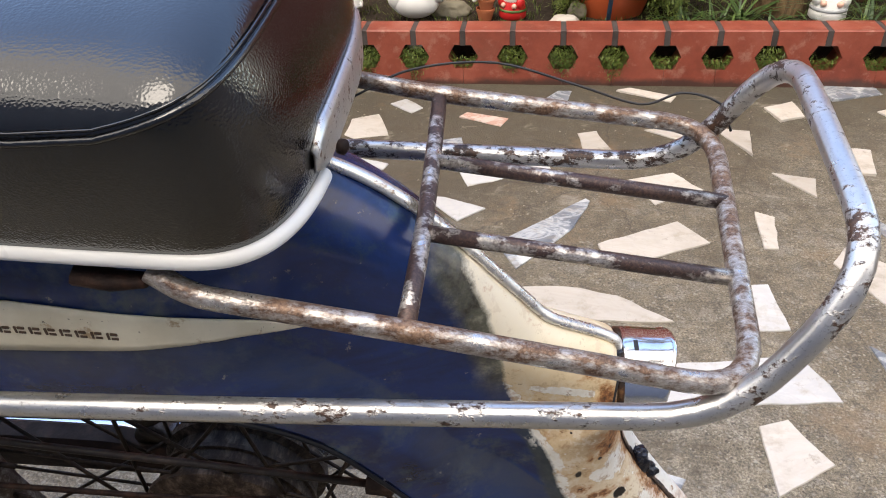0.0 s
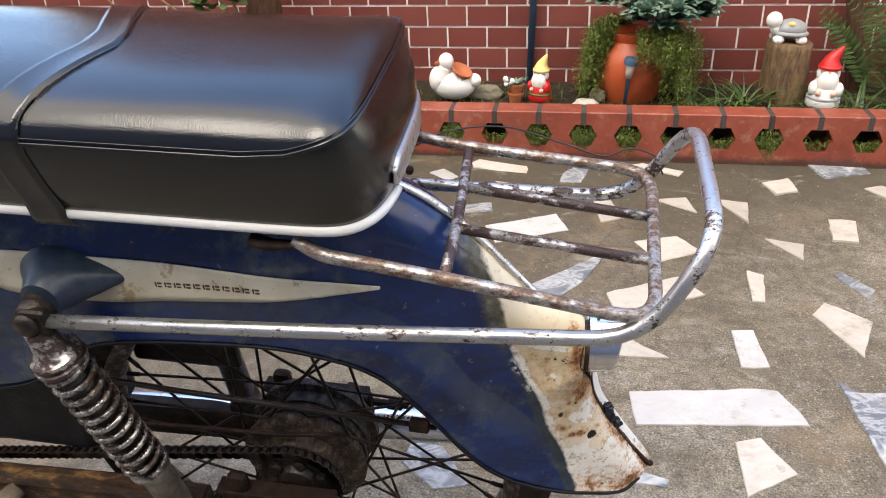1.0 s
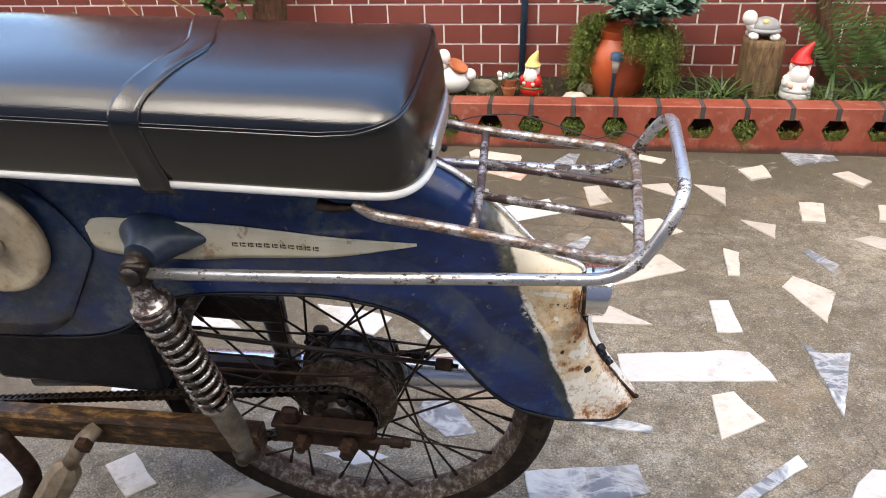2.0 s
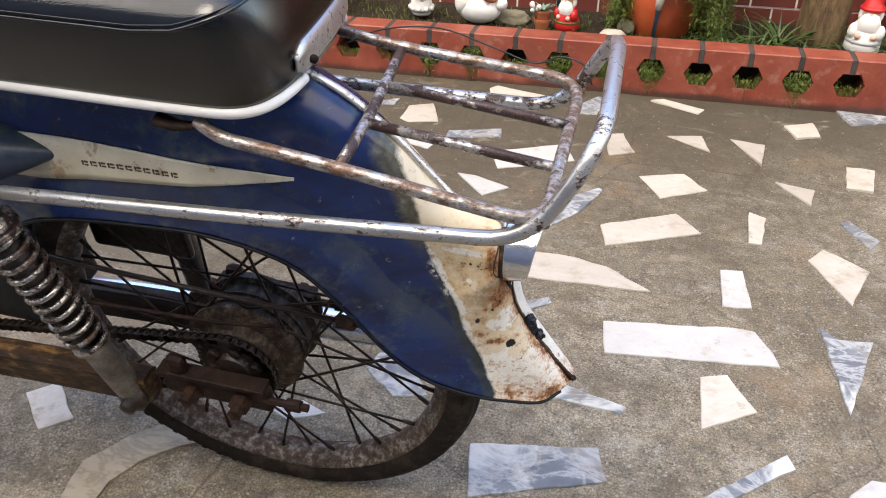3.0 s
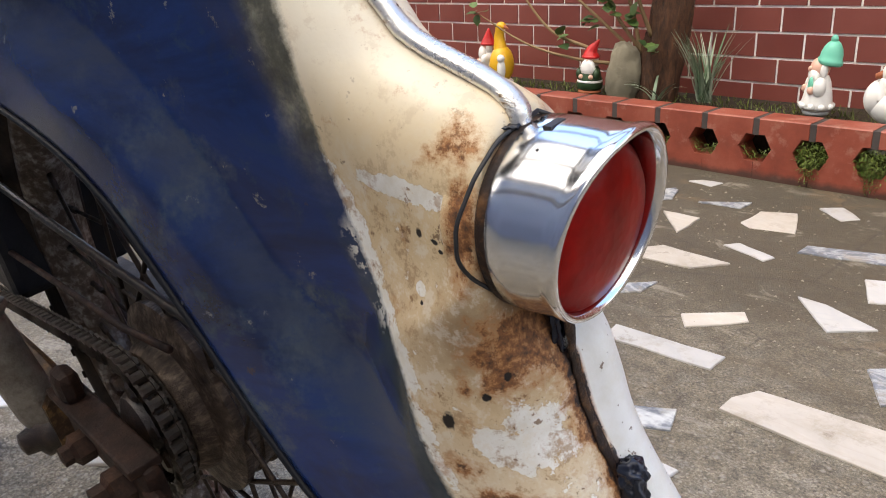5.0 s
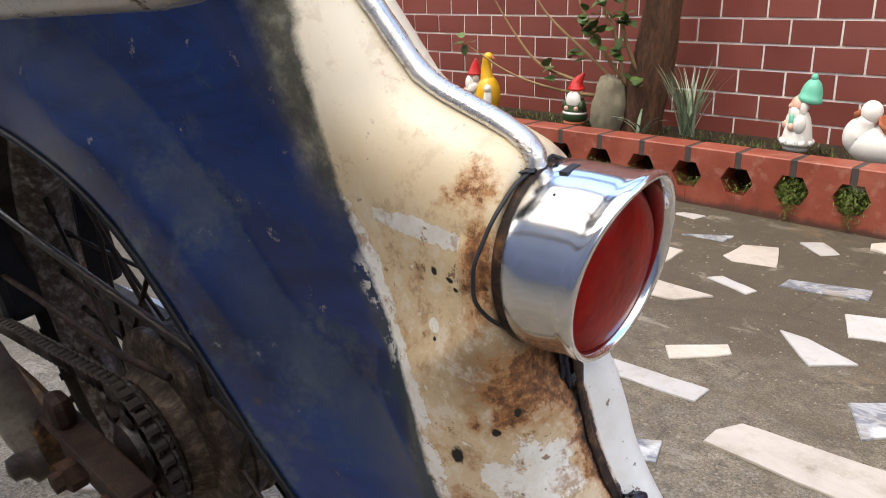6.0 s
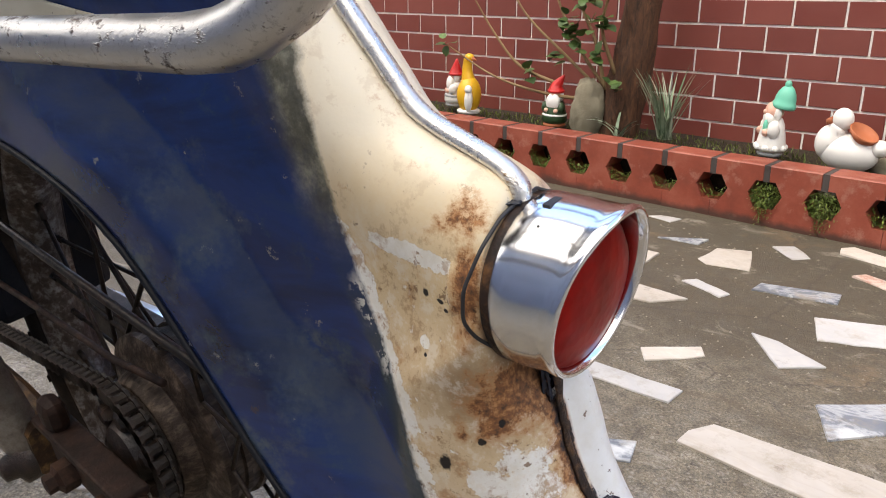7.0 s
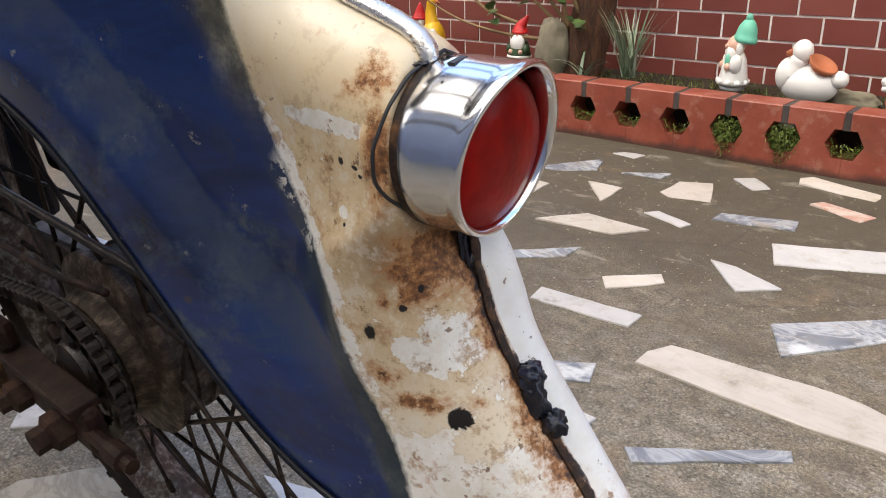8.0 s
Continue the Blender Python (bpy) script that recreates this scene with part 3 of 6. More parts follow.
REED = foliage("reed_leaf", (0.09, 0.15, 0.08), (0.38, 0.43, 0.32))
BARK = bark("tree_bark", (0.018, 0.009, 0.005), (0.15, 0.062, 0.028))
LOG = bark("log_bark", (0.05, 0.028, 0.015), (0.30, 0.19, 0.09))
TWIG = plain("brown_stem", (0.20, 0.13, 0.06), 0.7, 0, 60, 0.3, 0.2)
WHITE = plain("white_glaze", (0.80, 0.79, 0.76), 0.35, 0, 40, 0.12, 0.05)
REDP = plain("red_glaze", (0.55, 0.02, 0.02), 0.35, 0, 40, 0.2, 0.05)
YELLOW = plain("yellow_glaze", (0.75, 0.42, 0.02), 0.35, 0, 40, 0.15, 0.05)
PALE_YELLOW = plain("pale_yellow_glaze", (0.72, 0.60, 0.22), 0.4, 0, 40, 0.15, 0.05)
SKIN = plain("pale_pink_glaze", (0.70, 0.42, 0.32), 0.4, 0, 40, 0.12, 0.05)
DARK_GREEN = plain("dark_green_glaze", (0.025, 0.055, 0.022), 0.45, 0, 40, 0.5, 0.2)
MINT = plain("mint_green_glaze", (0.14, 0.52, 0.38), 0.4, 0, 40, 0.15, 0.05)
GREY_STONE = plain("grey_stone", (0.19, 0.17, 0.12), 0.85, 0, 30, 0.45, 0.7, 0.006)
GREY_GLAZE = plain("grey_glaze", (0.36, 0.37, 0.38), 0.5, 0, 40, 0.3, 0.1)
PIPE_BLUE = plain("blue_pipe_paint", (0.05, 0.11, 0.19), 0.5, 0, 40, 0.4, 0.1)


# ---- geometry helpers ----
def mesh_of(bm, materials, smooth=True):
    me = bpy.data.meshes.new("mesh")
    for f in bm.faces:
        f.smooth = smooth
    bm.normal_update()
    bm.to_mesh(me)
    bm.free()
    for m in materials if isinstance(materials, (list, tuple)) else (materials,):
        me.materials.append(m)
    return me


def part(name, bm, material, parent=None, label="", smooth=True, bevel=0.0, auto=None):
    """Links a bmesh as one mesh object under a thing or a part."""
    ob = new(name, mesh_of(bm, material, smooth))
    if auto:
        ob.data.set_sharp_from_angle(angle=radians(auto))
    if parent:
        ob.parent = parent
    if label:
        tagged(ob, label)
    if bevel:
        b = ob.modifiers.new("edges", "BEVEL")
        b.width, b.segments, b.limit_method = bevel, 2, "ANGLE"
    return ob


def thing(name, m, label, category, group=""):
    ob = new(name)
    ob.matrix_world = m
    return tagged(ob, label, category, group)


def smooth_path(pts, n=8):
    """A Catmull-Rom curve through points."""
    p = [Vector(q) for q in pts]
    p = [2 * p[0] - p[1]] + p + [2 * p[-1] - p[-2]]
    out = []
    for i in range(1, len(p) - 2):
        for k in range(n):
            t = k / n
            a, b, c, d = p[i - 1:i + 3]
            out.append(0.5 * (2 * b + (c - a) * t + (2 * a - 5 * b + 4 * c - d) * t * t + (3 * b - a - 3 * c + d) * t ** 3))
    out.append(p[-2])
    return out


def rounded(pts, r, n=6):
    """A polyline whose inner corners are rounded by arcs of about radius r."""
    p = [Vector(q) for q in pts]
    out = [p[0]]
    for a, b, c in zip(p, p[1:], p[2:]):
        u, v = (a - b), (c - b)
        d = min(r, u.length * 0.49, v.length * 0.49)
        s, e = b + u.normalized() * d, b + v.normalized() * d
        for k in range(n + 1):
            t = k / n
            out.append((1 - t) ** 2 * s + 2 * t * (1 - t) * b + t * t * e)
    out.append(p[-1])
    return out


def add_tube(bm, pts, r, seg=10, mat=0, flat=1.0):
    """A swept tube; r is a radius or a list of one a point."""
    pts = [Vector(p) for p in pts]
    rs = r if isinstance(r, (list, tuple)) else [r] * len(pts)
    rings, ref = [], None
    for i, p in enumerate(pts):
        d = (pts[min(i + 1, len(pts) - 1)] - pts[max(i - 1, 0)]).normalized()
        if ref is None:
            ref = Vector((0, 0, 1)) if abs(d.z) < 0.9 else Vector((1, 0, 0))
        a = d.cross(ref).normalized()
        b = a.cross(d).normalized()
        ref = b
        rings.append([bm.verts.new(p + (a * math.cos(k * math.tau / seg) + b * flat * math.sin(k * math.tau / seg)) * rs[i]) for k in range(seg)])
    made = []
    for r0, r1 in zip(rings, rings[1:]):
        for k in range(seg):
            made.append(bm.faces.new((r0[k], r0[(k + 1) % seg], r1[(k + 1) % seg], r1[k])))
    made.append(bm.faces.new(rings[0][::-1]))
    made.append(bm.faces.new(rings[-1]))
    for f in made:
        f.material_index = mat


def tube(pts, r, seg=10, flat=1.0):
    bm = bmesh.new()
    add_tube(bm, pts, r, seg, 0, flat)
    return bm


def add_lathe(bm, profile, seg=20, m=None, mat=0):
    """Turns (radius, height) pairs about z; m places it."""
    m = m or Matrix()
    rings = []
    for r, h in profile:
        rings.append([bm.verts.new(m @ Vector((r * math.cos(k * math.tau / seg), r * math.sin(k * math.tau / seg), h))) for k in range(seg)])
    made = []
    for r0, r1 in zip(rings, rings[1:]):
        for k in range(seg):
            made.append(bm.faces.new((r0[k], r0[(k + 1) % seg], r1[(k + 1) % seg], r1[k])))
    made.append(bm.faces.new(rings[0][::-1]))
    made.append(bm.faces.new(rings[-1]))
    for f in made:
        f.material_index = mat


def lathe(profile, seg=20, m=None):
    bm = bmesh.new()
    add_lathe(bm, profile, seg, m)
    return bm


def add_ball(bm, c, r, mat=0, seg=14, rings=9, turn=None):
    """An ellipsoid at c with radii r."""
    r = r if isinstance(r, (tuple, list)) else (r, r, r)
    m = Matrix.Translation(c) @ (turn or Matrix()) @ Matrix.Diagonal((*r, 1))
    prof = [(max(0.02, math.sin(math.pi * i / rings)), -math.cos(math.pi * i / rings)) for i in range(rings + 1)]
    add_lathe(bm, prof, seg, m, mat)


def add_box(bm, lo, hi, m=None, mat=0):
    m = m or Matrix()
    v = [bm.verts.new(m @ Vector((x, y, z))) for z in (lo[2], hi[2]) for y in (lo[1], hi[1]) for x in (lo[0], hi[0])]
    for q in ((0, 2, 3, 1), (4, 5, 7, 6), (0, 1, 5, 4), (2, 6, 7, 3), (0, 4, 6, 2), (1, 3, 7, 5)):
        bm.faces.new([v[i] for i in q]).material_index = mat


def box(lo, hi, m=None):
    bm = bmesh.new()
    add_box(bm, lo, hi, m)
    return bm


def along(a, b):
    """A pose at a whose z runs towards b."""
    a, b = Vector(a), Vector(b)
    return Matrix.Translation(a) @ (b - a).to_track_quat("Z", "Y").to_matrix().to_4x4()


def chamfered(outline, depth, ch, m=None):
    """A plate: the outline in x and y, its top at z = 0 with a chamfered rim, down to -depth."""
    m = m or Matrix()
    n = len(outline)
    cx, cy = sum(p[0] for p in outline) / n, sum(p[1] for p in outline) / n
    bm = bmesh.new()
    rings = []
    for z, inset in ((-depth, 0), (-ch, 0), (0, ch)):
        ring = []
        for x, y in outline:
            d = math.hypot(x - cx, y - cy) or 1
            k = 1 - inset / d
            ring.append(bm.verts.new(m @ Vector((cx + (x - cx) * k, cy + (y - cy) * k, z))))
        rings.append(ring)
    for r0, r1 in zip(rings, rings[1:]):
        for k in range(n):
            bm.faces.new((r0[k], r0[(k + 1) % n], r1[(k + 1) % n], r1[k]))
    bm.faces.new(rings[-1])
    bm.faces.new(rings[0][::-1])
    bmesh.ops.recalc_face_normals(bm, faces=bm.faces)
    return bm


def add_leaf(bm, base, tip, width, up=(0, 0, 1), mat=0, fold=0.15, n=3):
    """A pointed leaf of a few quads, folded along its middle."""
    base, tip = Vector(base), Vector(tip)
    d = tip - base
    side = d.cross(Vector(up))
    side = (side if side.length > 1e-6 else Vector((1, 0, 0))).normalized()
    nrm = side.cross(d).normalized()
    prev = None
    for i in range(n + 1):
        t = i / n
        w = width * 0.5 * math.sin(math.pi * min(0.97, 0.12 + 0.86 * t)) ** 0.8
        p = base + d * t + nrm * (math.sin(math.pi * t) * d.length * 0.08)
        row = (bm.verts.new(p - side * w + nrm * w * fold), bm.verts.new(p), bm.verts.new(p + side * w + nrm * w * fold))
        if prev:
            for k in (0, 1):
                bm.faces.new((prev[k], prev[k + 1], row[k + 1], row[k])).material_index = mat
        prev = row


def add_blade(bm, base, lean, length, width, droop, mat=0, n=6):
    """A grass blade that bends over."""
    p, d = Vector(base), Vector(lean).normalized()
    side = Vector((-d.y, d.x, 0))
    side = (side if side.length > 1e-4 else Vector((1, 0, 0))).normalized()
    prev = None
    for i in range(n + 1):
        w = width * 0.5 * (1 - (i / n) ** 2.2) + 0.0004
        row = (bm.verts.new(p - side * w), bm.verts.new(p + side * w))
        if prev:
            bm.faces.new((prev[0], prev[1], row[1], row[0])).material_index = mat
        prev = row
        p = p + d * (length / n)
        d = (d + Vector((d.x * 0.3, d.y * 0.3, -droop)) / n * 2).normalized()


# ---- ground, wall and planter ----
WALL_Y, FRONT_Y, PITCH, TOP, WALL_STEP = 2.86, 2.346, 0.1495, 0.168, -2.05
YARD = pose(0, 0, 0, 0, -1.9, 0)


def ground_z(x, y):
    t = min(1, max(0, (y - 1.75) / 0.6))
    return max(-0.06, min(0.06, 0.031 * x)) * t * t * (3 - 2 * t)


def build_ground():
    span = [-60, -20, -8, -4] + [-3 + 0.1 * i for i in range(61)] + [4, 8, 20, 60]
    bm = bmesh.new()
    v = [[bm.verts.new((x, y, ground_z(x, y) + 0.0012 * noise.noise((x * 2.3, y * 2.3, 0)))) for x in span] for y in span]
    for r0, r1 in zip(v, v[1:]):
        for a, b, c, d in zip(r0, r0[1:], r1[1:], r1):
            bm.faces.new((a, b, c, d))
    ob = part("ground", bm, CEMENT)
    return tagged(ob, "grey sandy cement yard inlaid with broken marble pieces", "ground", kind="structure")


GROUND = build_ground()

bm = box((WALL_STEP, WALL_Y + 0.004, -0.1), (3.2, WALL_Y + 0.16, 2.75))
add_box(bm, (-4.5, WALL_Y + 0.004, -0.1), (WALL_STEP - 0.001, WALL_Y + 0.16, 1.35))
WALL = part("wall_north", bm, MORTAR_WHITE, smooth=False)
WALL.matrix_world = YARD
tagged(WALL, "wall of dark red brick tiles with white joints", "wall", kind="structure")

bm = box((-4.5, FRONT_Y + 0.085, -0.1), (3.2, WALL_Y + 0.003, 0.118))
SOIL_BED = part("soil_bed", bm, SOIL, smooth=False)
SOIL_BED.matrix_world = YARD
tagged(SOIL_BED, "dark damp soil filling the planter bed", "soil", kind="structure")

PLANTER = new("planter_edge")
PLANTER.matrix_world = YARD
tagged(PLANTER, "low red painted planter edge of concrete blocks with hexagonal holes", "planter edge", kind="structure")

# unseen walls added to close the yard; the south one shapes light and reflections
ADDED_WALL_PAINT = plain("added_wall_paint", (0.24, 0.225, 0.24), 0.8, 0, 20, 0.2, 0.3)
for name, lo, hi, label in (("wall_south", (-4.6, -1.75, -0.1), (4.2, -1.55, 2.9), "plain unseen wall added across the yard to shape the light"),
                            ("wall_east", (4.2, -2.8, -0.1), (4.4, 3.0, 1.5), "plain unseen side wall added to close the yard"),
                            ("wall_west", (-4.8, -2.8, -0.1), (-4.6, 3.0, 1.35), "plain unseen side wall added to close the yard")):
    tagged(part(name, box(lo, hi), ADDED_WALL_PAINT, smooth=False), label, "wall", kind="structure")


# ---- motorcycle ----
TAR = plain("black_tar", (0.013, 0.016, 0.028), 0.24, 0, 120, 0.5, 0.5, 0.002)
BIKE = thing("motorcycle", pose(0, 0.592, 0, 9.0, 0, 0), "old blue and cream motorcycle leaning on its stand, worn and rusty", "motorcycle")

RIDGE = [(-0.66, 0.752), (-0.5, 0.752), (-0.40, 0.752), (-0.28, 0.75), (-0.10, 0.748), (0.00, 0.742), (0.06, 0.715), (0.11, 0.674), (0.15, 0.630), (0.187, 0.592), (0.233, 0.572), (0.240, 0.52), (0.248, 0.46), (0.277, 0.408), (0.316, 0.352), (0.3225, 0.3435)]
HEM = [(-0.66, 0.445), (-0.5, 0.452), (-0.40, 0.475), (-0.30, 0.545), (-0.13, 0.566), (-0.04, 0.558), (0.02, 0.531), (0.065, 0.477), (0.10, 0.424), (0.13, 0.385), (0.160, 0.361), (0.185, 0.352), (0.21, 0.347), (0.242, 0.342), (0.290, 0.332), (0.313, 0.3365)]
HALF = [0.085, 0.085, 0.085, 0.082, 0.080, 0.078, 0.074, 0.070, 0.066, 0.062, 0.058, 0.056, 0.055, 0.050, 0.034, 0.014]


def ease(v, lo, hi):
    t = min(1.0, max(0.0, (v - lo) / (hi - lo)))
    return t * t * (3 - 2 * t)


def crease_z(x):
    """Height of the pressed crease that runs down the mudguard's flank."""
    return float(np.interp(x, (-0.03, 0.017, 0.053, 0.075, 0.095, 0.114, 0.132, 0.156, 0.190, 0.215), (0.638, 0.617, 0.590, 0.566, 0.537, 0.506, 0.486, 0.466, 0.446, 0.434)))


def body_rows(sub=10, cross=44):
    """The body and mudguard's near half as rows of points from ridge to hem."""
    top = smooth_path([(x, 0, z) for x, z in RIDGE], sub)
    hem = smooth_path([(x, 0, z) for x, z in HEM], sub)
    half = smooth_path([(h, 0, 0) for h in HALF], sub)
    rows = []
    for i, (a, b, h) in enumerate(zip(top, hem, half)):
        row = []
        tail = min(1, max(0, (i / sub - 5.5) / 3.5))
        for k in range(cross + 1):
            q = (k / cross) ** 1.25
            full = (1 - (1 - q) ** 2.6) ** (1 / 2.2)
            w = h.x * ((1 - tail) * full + tail * (0.76 * full + 0.24 * q ** 4))
            p = a.lerp(b, q)
            above = 1 - min(1.0, max(0.0, (crease_z(p.x) - p.z) / 0.045))
            w -= 0.014 * above * ease(q, 0.06, 0.34) * ease(p.x, -0.10, 0.03) * (1 - ease(p.x, 0.15, 0.20))
            row.append(Vector((p.x, -w, p.z)))
        rows.append(row)
    return rows


BODY_ROWS = body_rows()
BODY_NEAR = [p for row in BODY_ROWS for p in row]
BODY_XZ = np.array([(p.x, p.z) for p in BODY_NEAR])
BODY_W = np.array([p.y for p in BODY_NEAR])


def side_w(x, z):
    """How far out the body's near side lies at x, z."""
    d = ((BODY_XZ - (x, z)) ** 2).sum(1)
    i = np.argsort(d)[:5]
    k = 1 / (d[i] + 1e-7)
    return float((BODY_W[i] * k).sum() / k.sum())


LAMP_BASE = pose(0.2362, 0.0036, 0.5411, 0, 88.7, 3.1)


def flare_to_lamp(verts):
    """Draws the sheet out into a shallow round seat for the tail lamp."""
    inv = LAMP_BASE.inverted()
    for v in verts:
        p = inv @ v.co
        rho = math.hypot(p.x, p.y)
        s = (1 - ease(rho, 0.031, 0.064)) * ease(p.z, -0.085, -0.040)
        if s > 0 and p.z < 0.02:
            p.z += s * (-0.007 - p.z)
            v.co = LAMP_BASE @ p


def build_body():
    bm = bmesh.new()
    grid = []
    for row in BODY_ROWS:
        lower = min(1, max(0, (0.56 - row[0].z) / 0.08)) * (row[0].x > 0.1)
        skew = 0.003 * lower
        near = [bm.verts.new((p.x, p.y + skew * (1 + p.y / 0.06), p.z)) for p in row]
        far = [near[0]] + [bm.verts.new((p.x + 0.010 * lower * math.sin(math.pi * min(1.0, -p.y / 0.046)), -p.y + skew, p.z)) for p in row[1:]]
        grid.append(far[::-1] + near[1:])
    flare_to_lamp(bm.verts)
    for r0, r1 in zip(grid, grid[1:]):
        for a, b, c, d in zip(r0, r0[1:], r1[1:], r1):
            bm.faces.new((a, b, c, d))
    bmesh.ops.recalc_face_normals(bm, faces=bm.faces)
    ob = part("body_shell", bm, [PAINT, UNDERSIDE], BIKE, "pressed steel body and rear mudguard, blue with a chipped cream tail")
    s = ob.modifiers.new("sheet", "SOLIDIFY")
    s.thickness, s.offset, s.material_offset = 0.003, -1, 1
    hem = [(p.x, p.y - 0.0005, p.z) for p in (row[-1] for row in BODY_ROWS)]
    part("rolled_hem", tube(hem, 0.0020, 8), DARK_BOX, BIKE)
    part("rolled_hem", tube([(x, -y + (0.008 * min(1, max(0, (x - 0.12) / 0.06))), z) for x, y, z in hem], 0.0024, 8), UNDERSIDE, BIKE)
    return ob


build_body()

# welded ridge strip along the tail's top, and the seam below the lamp
class Dot:
    def __init__(self, co):
        self.co = co


dots = [Dot(p) for p in smooth_path([(x, 0, z) for x, z in RIDGE[5:11]], 10)]
flare_to_lamp(dots)
top_line = [d.co + Vector((0.001, 0, 0.0018)) for d in dots]
part("ridge_strip", tube(top_line, [(0.0052 - 0.0006 * i / len(top_line)) + 0.0008 * noise.noise((i * 0.9, 1, 0)) for i in range(len(top_line))], 14, 0.75), STRIP, BIKE, "worn pale metal strip along the mudguard's ridge")
low_line = [p + Vector((0, 0.0022 * noise.noise((p.z * 160, 7, 0)), 0)) for p in smooth_path([(x + 0.0005, 0.002, z) for x, z in RIDGE[10:16]], 14)]
part("tail_seam", tube(low_line[5:], [0.0021 + 0.0026 * abs(noise.noise((i * 0.83, 3, 0))) for i in range(len(low_line[5:]))], 8, 0.35), SEAM_RUST, BIKE, "tarred and rusty seam")


def build_strip_panel(name, top, low, material, lift, parent, label=""):
    """A painted field on the body's near side, between two lines of x and z."""
    a = smooth_path([(x, 0, z) for x, z in top], 8)
    b = smooth_path([(x, 0, z) for x, z in low], 8)
    bm = bmesh.new()
    grid = []
    for p, q in zip(a, b):
        row = []
        for k in range(7):
            r = p.lerp(q, k / 6)
            row.append(bm.verts.new((r.x, side_w(r.x, r.z) - lift, r.z)))
        grid.append(row)
    for r0, r1 in zip(grid, grid[1:]):
        for i in range(6):
            bm.faces.new((r0[i], r1[i], r1[i + 1], r0[i + 1]))
    bmesh.ops.recalc_face_normals(bm, faces=bm.faces)
    ob = part(name, bm, material, parent, label)
    s = ob.modifiers.new("thick", "SOLIDIFY")
    s.thickness, s.offset = 0.0015, 0
    return ob


build_strip_panel("cream_stripe", [(-0.398, 0.650), (-0.375, 0.663), (-0.266, 0.666), (-0.193, 0.666), (-0.094, 0.660), (-0.024, 0.651), (0.024, 0.643)],
                  [(-0.398, 0.644), (-0.378, 0.616), (-0.266, 0.614), (-0.193, 0.622), (-0.094, 0.630), (-0.024, 0.636), (0.024, 0.640)], CREAM, 0.002, BIKE, "cream painted stripe")
# the maker's word on the stripe is kept as plain bars
bm = bmesh.new()
for i in range(11):
    x = -0.203 + i * 0.0103
    z = 0.6415 + 0.0006 * i - 0.00005 * i * i
    w = side_w(x, z) - 0.0030
    add_box(bm, (x, w - 0.0005, z - 0.0028), (x + 0.0014, w + 0.0005, z + 0.0028))
    add_box(bm, (x + 0.0026, w - 0.0005, z - 0.0028), (x + 0.0070, w + 0.0005, z - 0.0012))
    add_box(bm, (x + 0.0026, w - 0.0005, z + 0.0012), (x + 0.0070, w + 0.0005, z + 0.0028))
part("lettering", bm, INK, BIKE, "worn dark lettering", smooth=False)

# raised front panel and the boss that carries the shock absorber
build_strip_panel("front_panel", [(-0.655, 0.705), (-0.55, 0.705), (-0.48, 0.698), (-0.440, 0.675), (-0.415, 0.650), (-0.395, 0.618)],
                  [(-0.655, 0.452), (-0.575, 0.455), (-0.515, 0.462), (-0.468, 0.49), (-0.435, 0.54), (-0.400, 0.603)], PAINT, 0.004, BIKE, "raised blue panel, paint faded to grey green")


def build_boss():
    bm = bmesh.new()
    m = pose(-0.303, -0.080, 0.645, 90, 0, 0)
    add_lathe(bm, [(0.050, -0.010), (0.047, 0.000), (0.040, 0.010), (0.031, 0.020), (0.024, 0.032), (0.020, 0.042)], 28, m)
    for v in bm.verts:
        q = m.inverted() @ v.co
        k = 1 - ease(q.z, 0.0, 0.034)
        q.x *= 1 + (0.42 if q.x > 0 else 0.02) * k
        q.y *= 0.58 + 0.42 * (1 - k) - (0.22 * k * min(1.0, max(0.0, q.x / 0.06)))
        v.co = m @ q
    return part("shock_boss", bm, BLUE, BIKE, "pressed blue boss for the shock absorber", auto=50)


build_boss()
cover = part("side_cover", lathe([(0.088, -0.006), (0.088, 0.004), (0.082, 0.010), (0.076, 0.007), (0.03, 0.012), (0.002, 0.012)], 40, pose(-0.537, -0.092, 0.632, 90, 0, 0)), COVER_CREAM, BIKE, "round cream cover, stained with rust")
part("cover_bolt", lathe([(0.015, 0.0), (0.015, 0.008), (0.010, 0.014), (0.002, 0.016)], 16, pose(-0.512, -0.103, 0.632, 90, 0, 0)), ALLOY, cover)


# seat
def seat_outline(hw, back, power, n=34):
    """The near half of the seat's plan from front to the middle of its rear."""
    start = -0.020
    pts = [(-0.70 + (start + 0.70) * i / 18, -hw) for i in range(18)]
    for i in range(n + 1):
        a = (math.pi / 2) * i / n
        pts.append((start + (back - start) * math.sin(a) ** power, -hw * max(0.0, math.cos(a)) ** power))
    return pts


def rear_rise(x):
    return ease(x, -0.045, 0.040)


def seat_shape(layers):
    bm = bmesh.new()
    rows = []
    for z, hw, back, power, rise in layers:
        half = seat_outline(hw, back, power)
        full = half + [(x, -y) for x, y in half[-2::-1]]
        rows.append([bm.verts.new((x, y, z + rise * rear_rise(x) + 0.0015 * noise.noise((x * 9, y * 9, z * 9)))) for x, y in full])
    for r0, r1 in zip(rows, rows[1:]):
        for a, b, c, d in zip(r0, r0[1:], r1[1:], r1):
            bm.faces.new((a, b, c, d))
    half = len(rows[-1]) // 2
    top = rows[-1]
    for i in range(half):
        bm.faces.new((top[i], top[i + 1], top[-2 - i], top[-1 - i])) if i < half - 1 else bm.faces.new((top[i], top[i + 1], top[i + 2]))
    bmesh.ops.recalc_face_normals(bm, faces=bm.faces)
    return bm


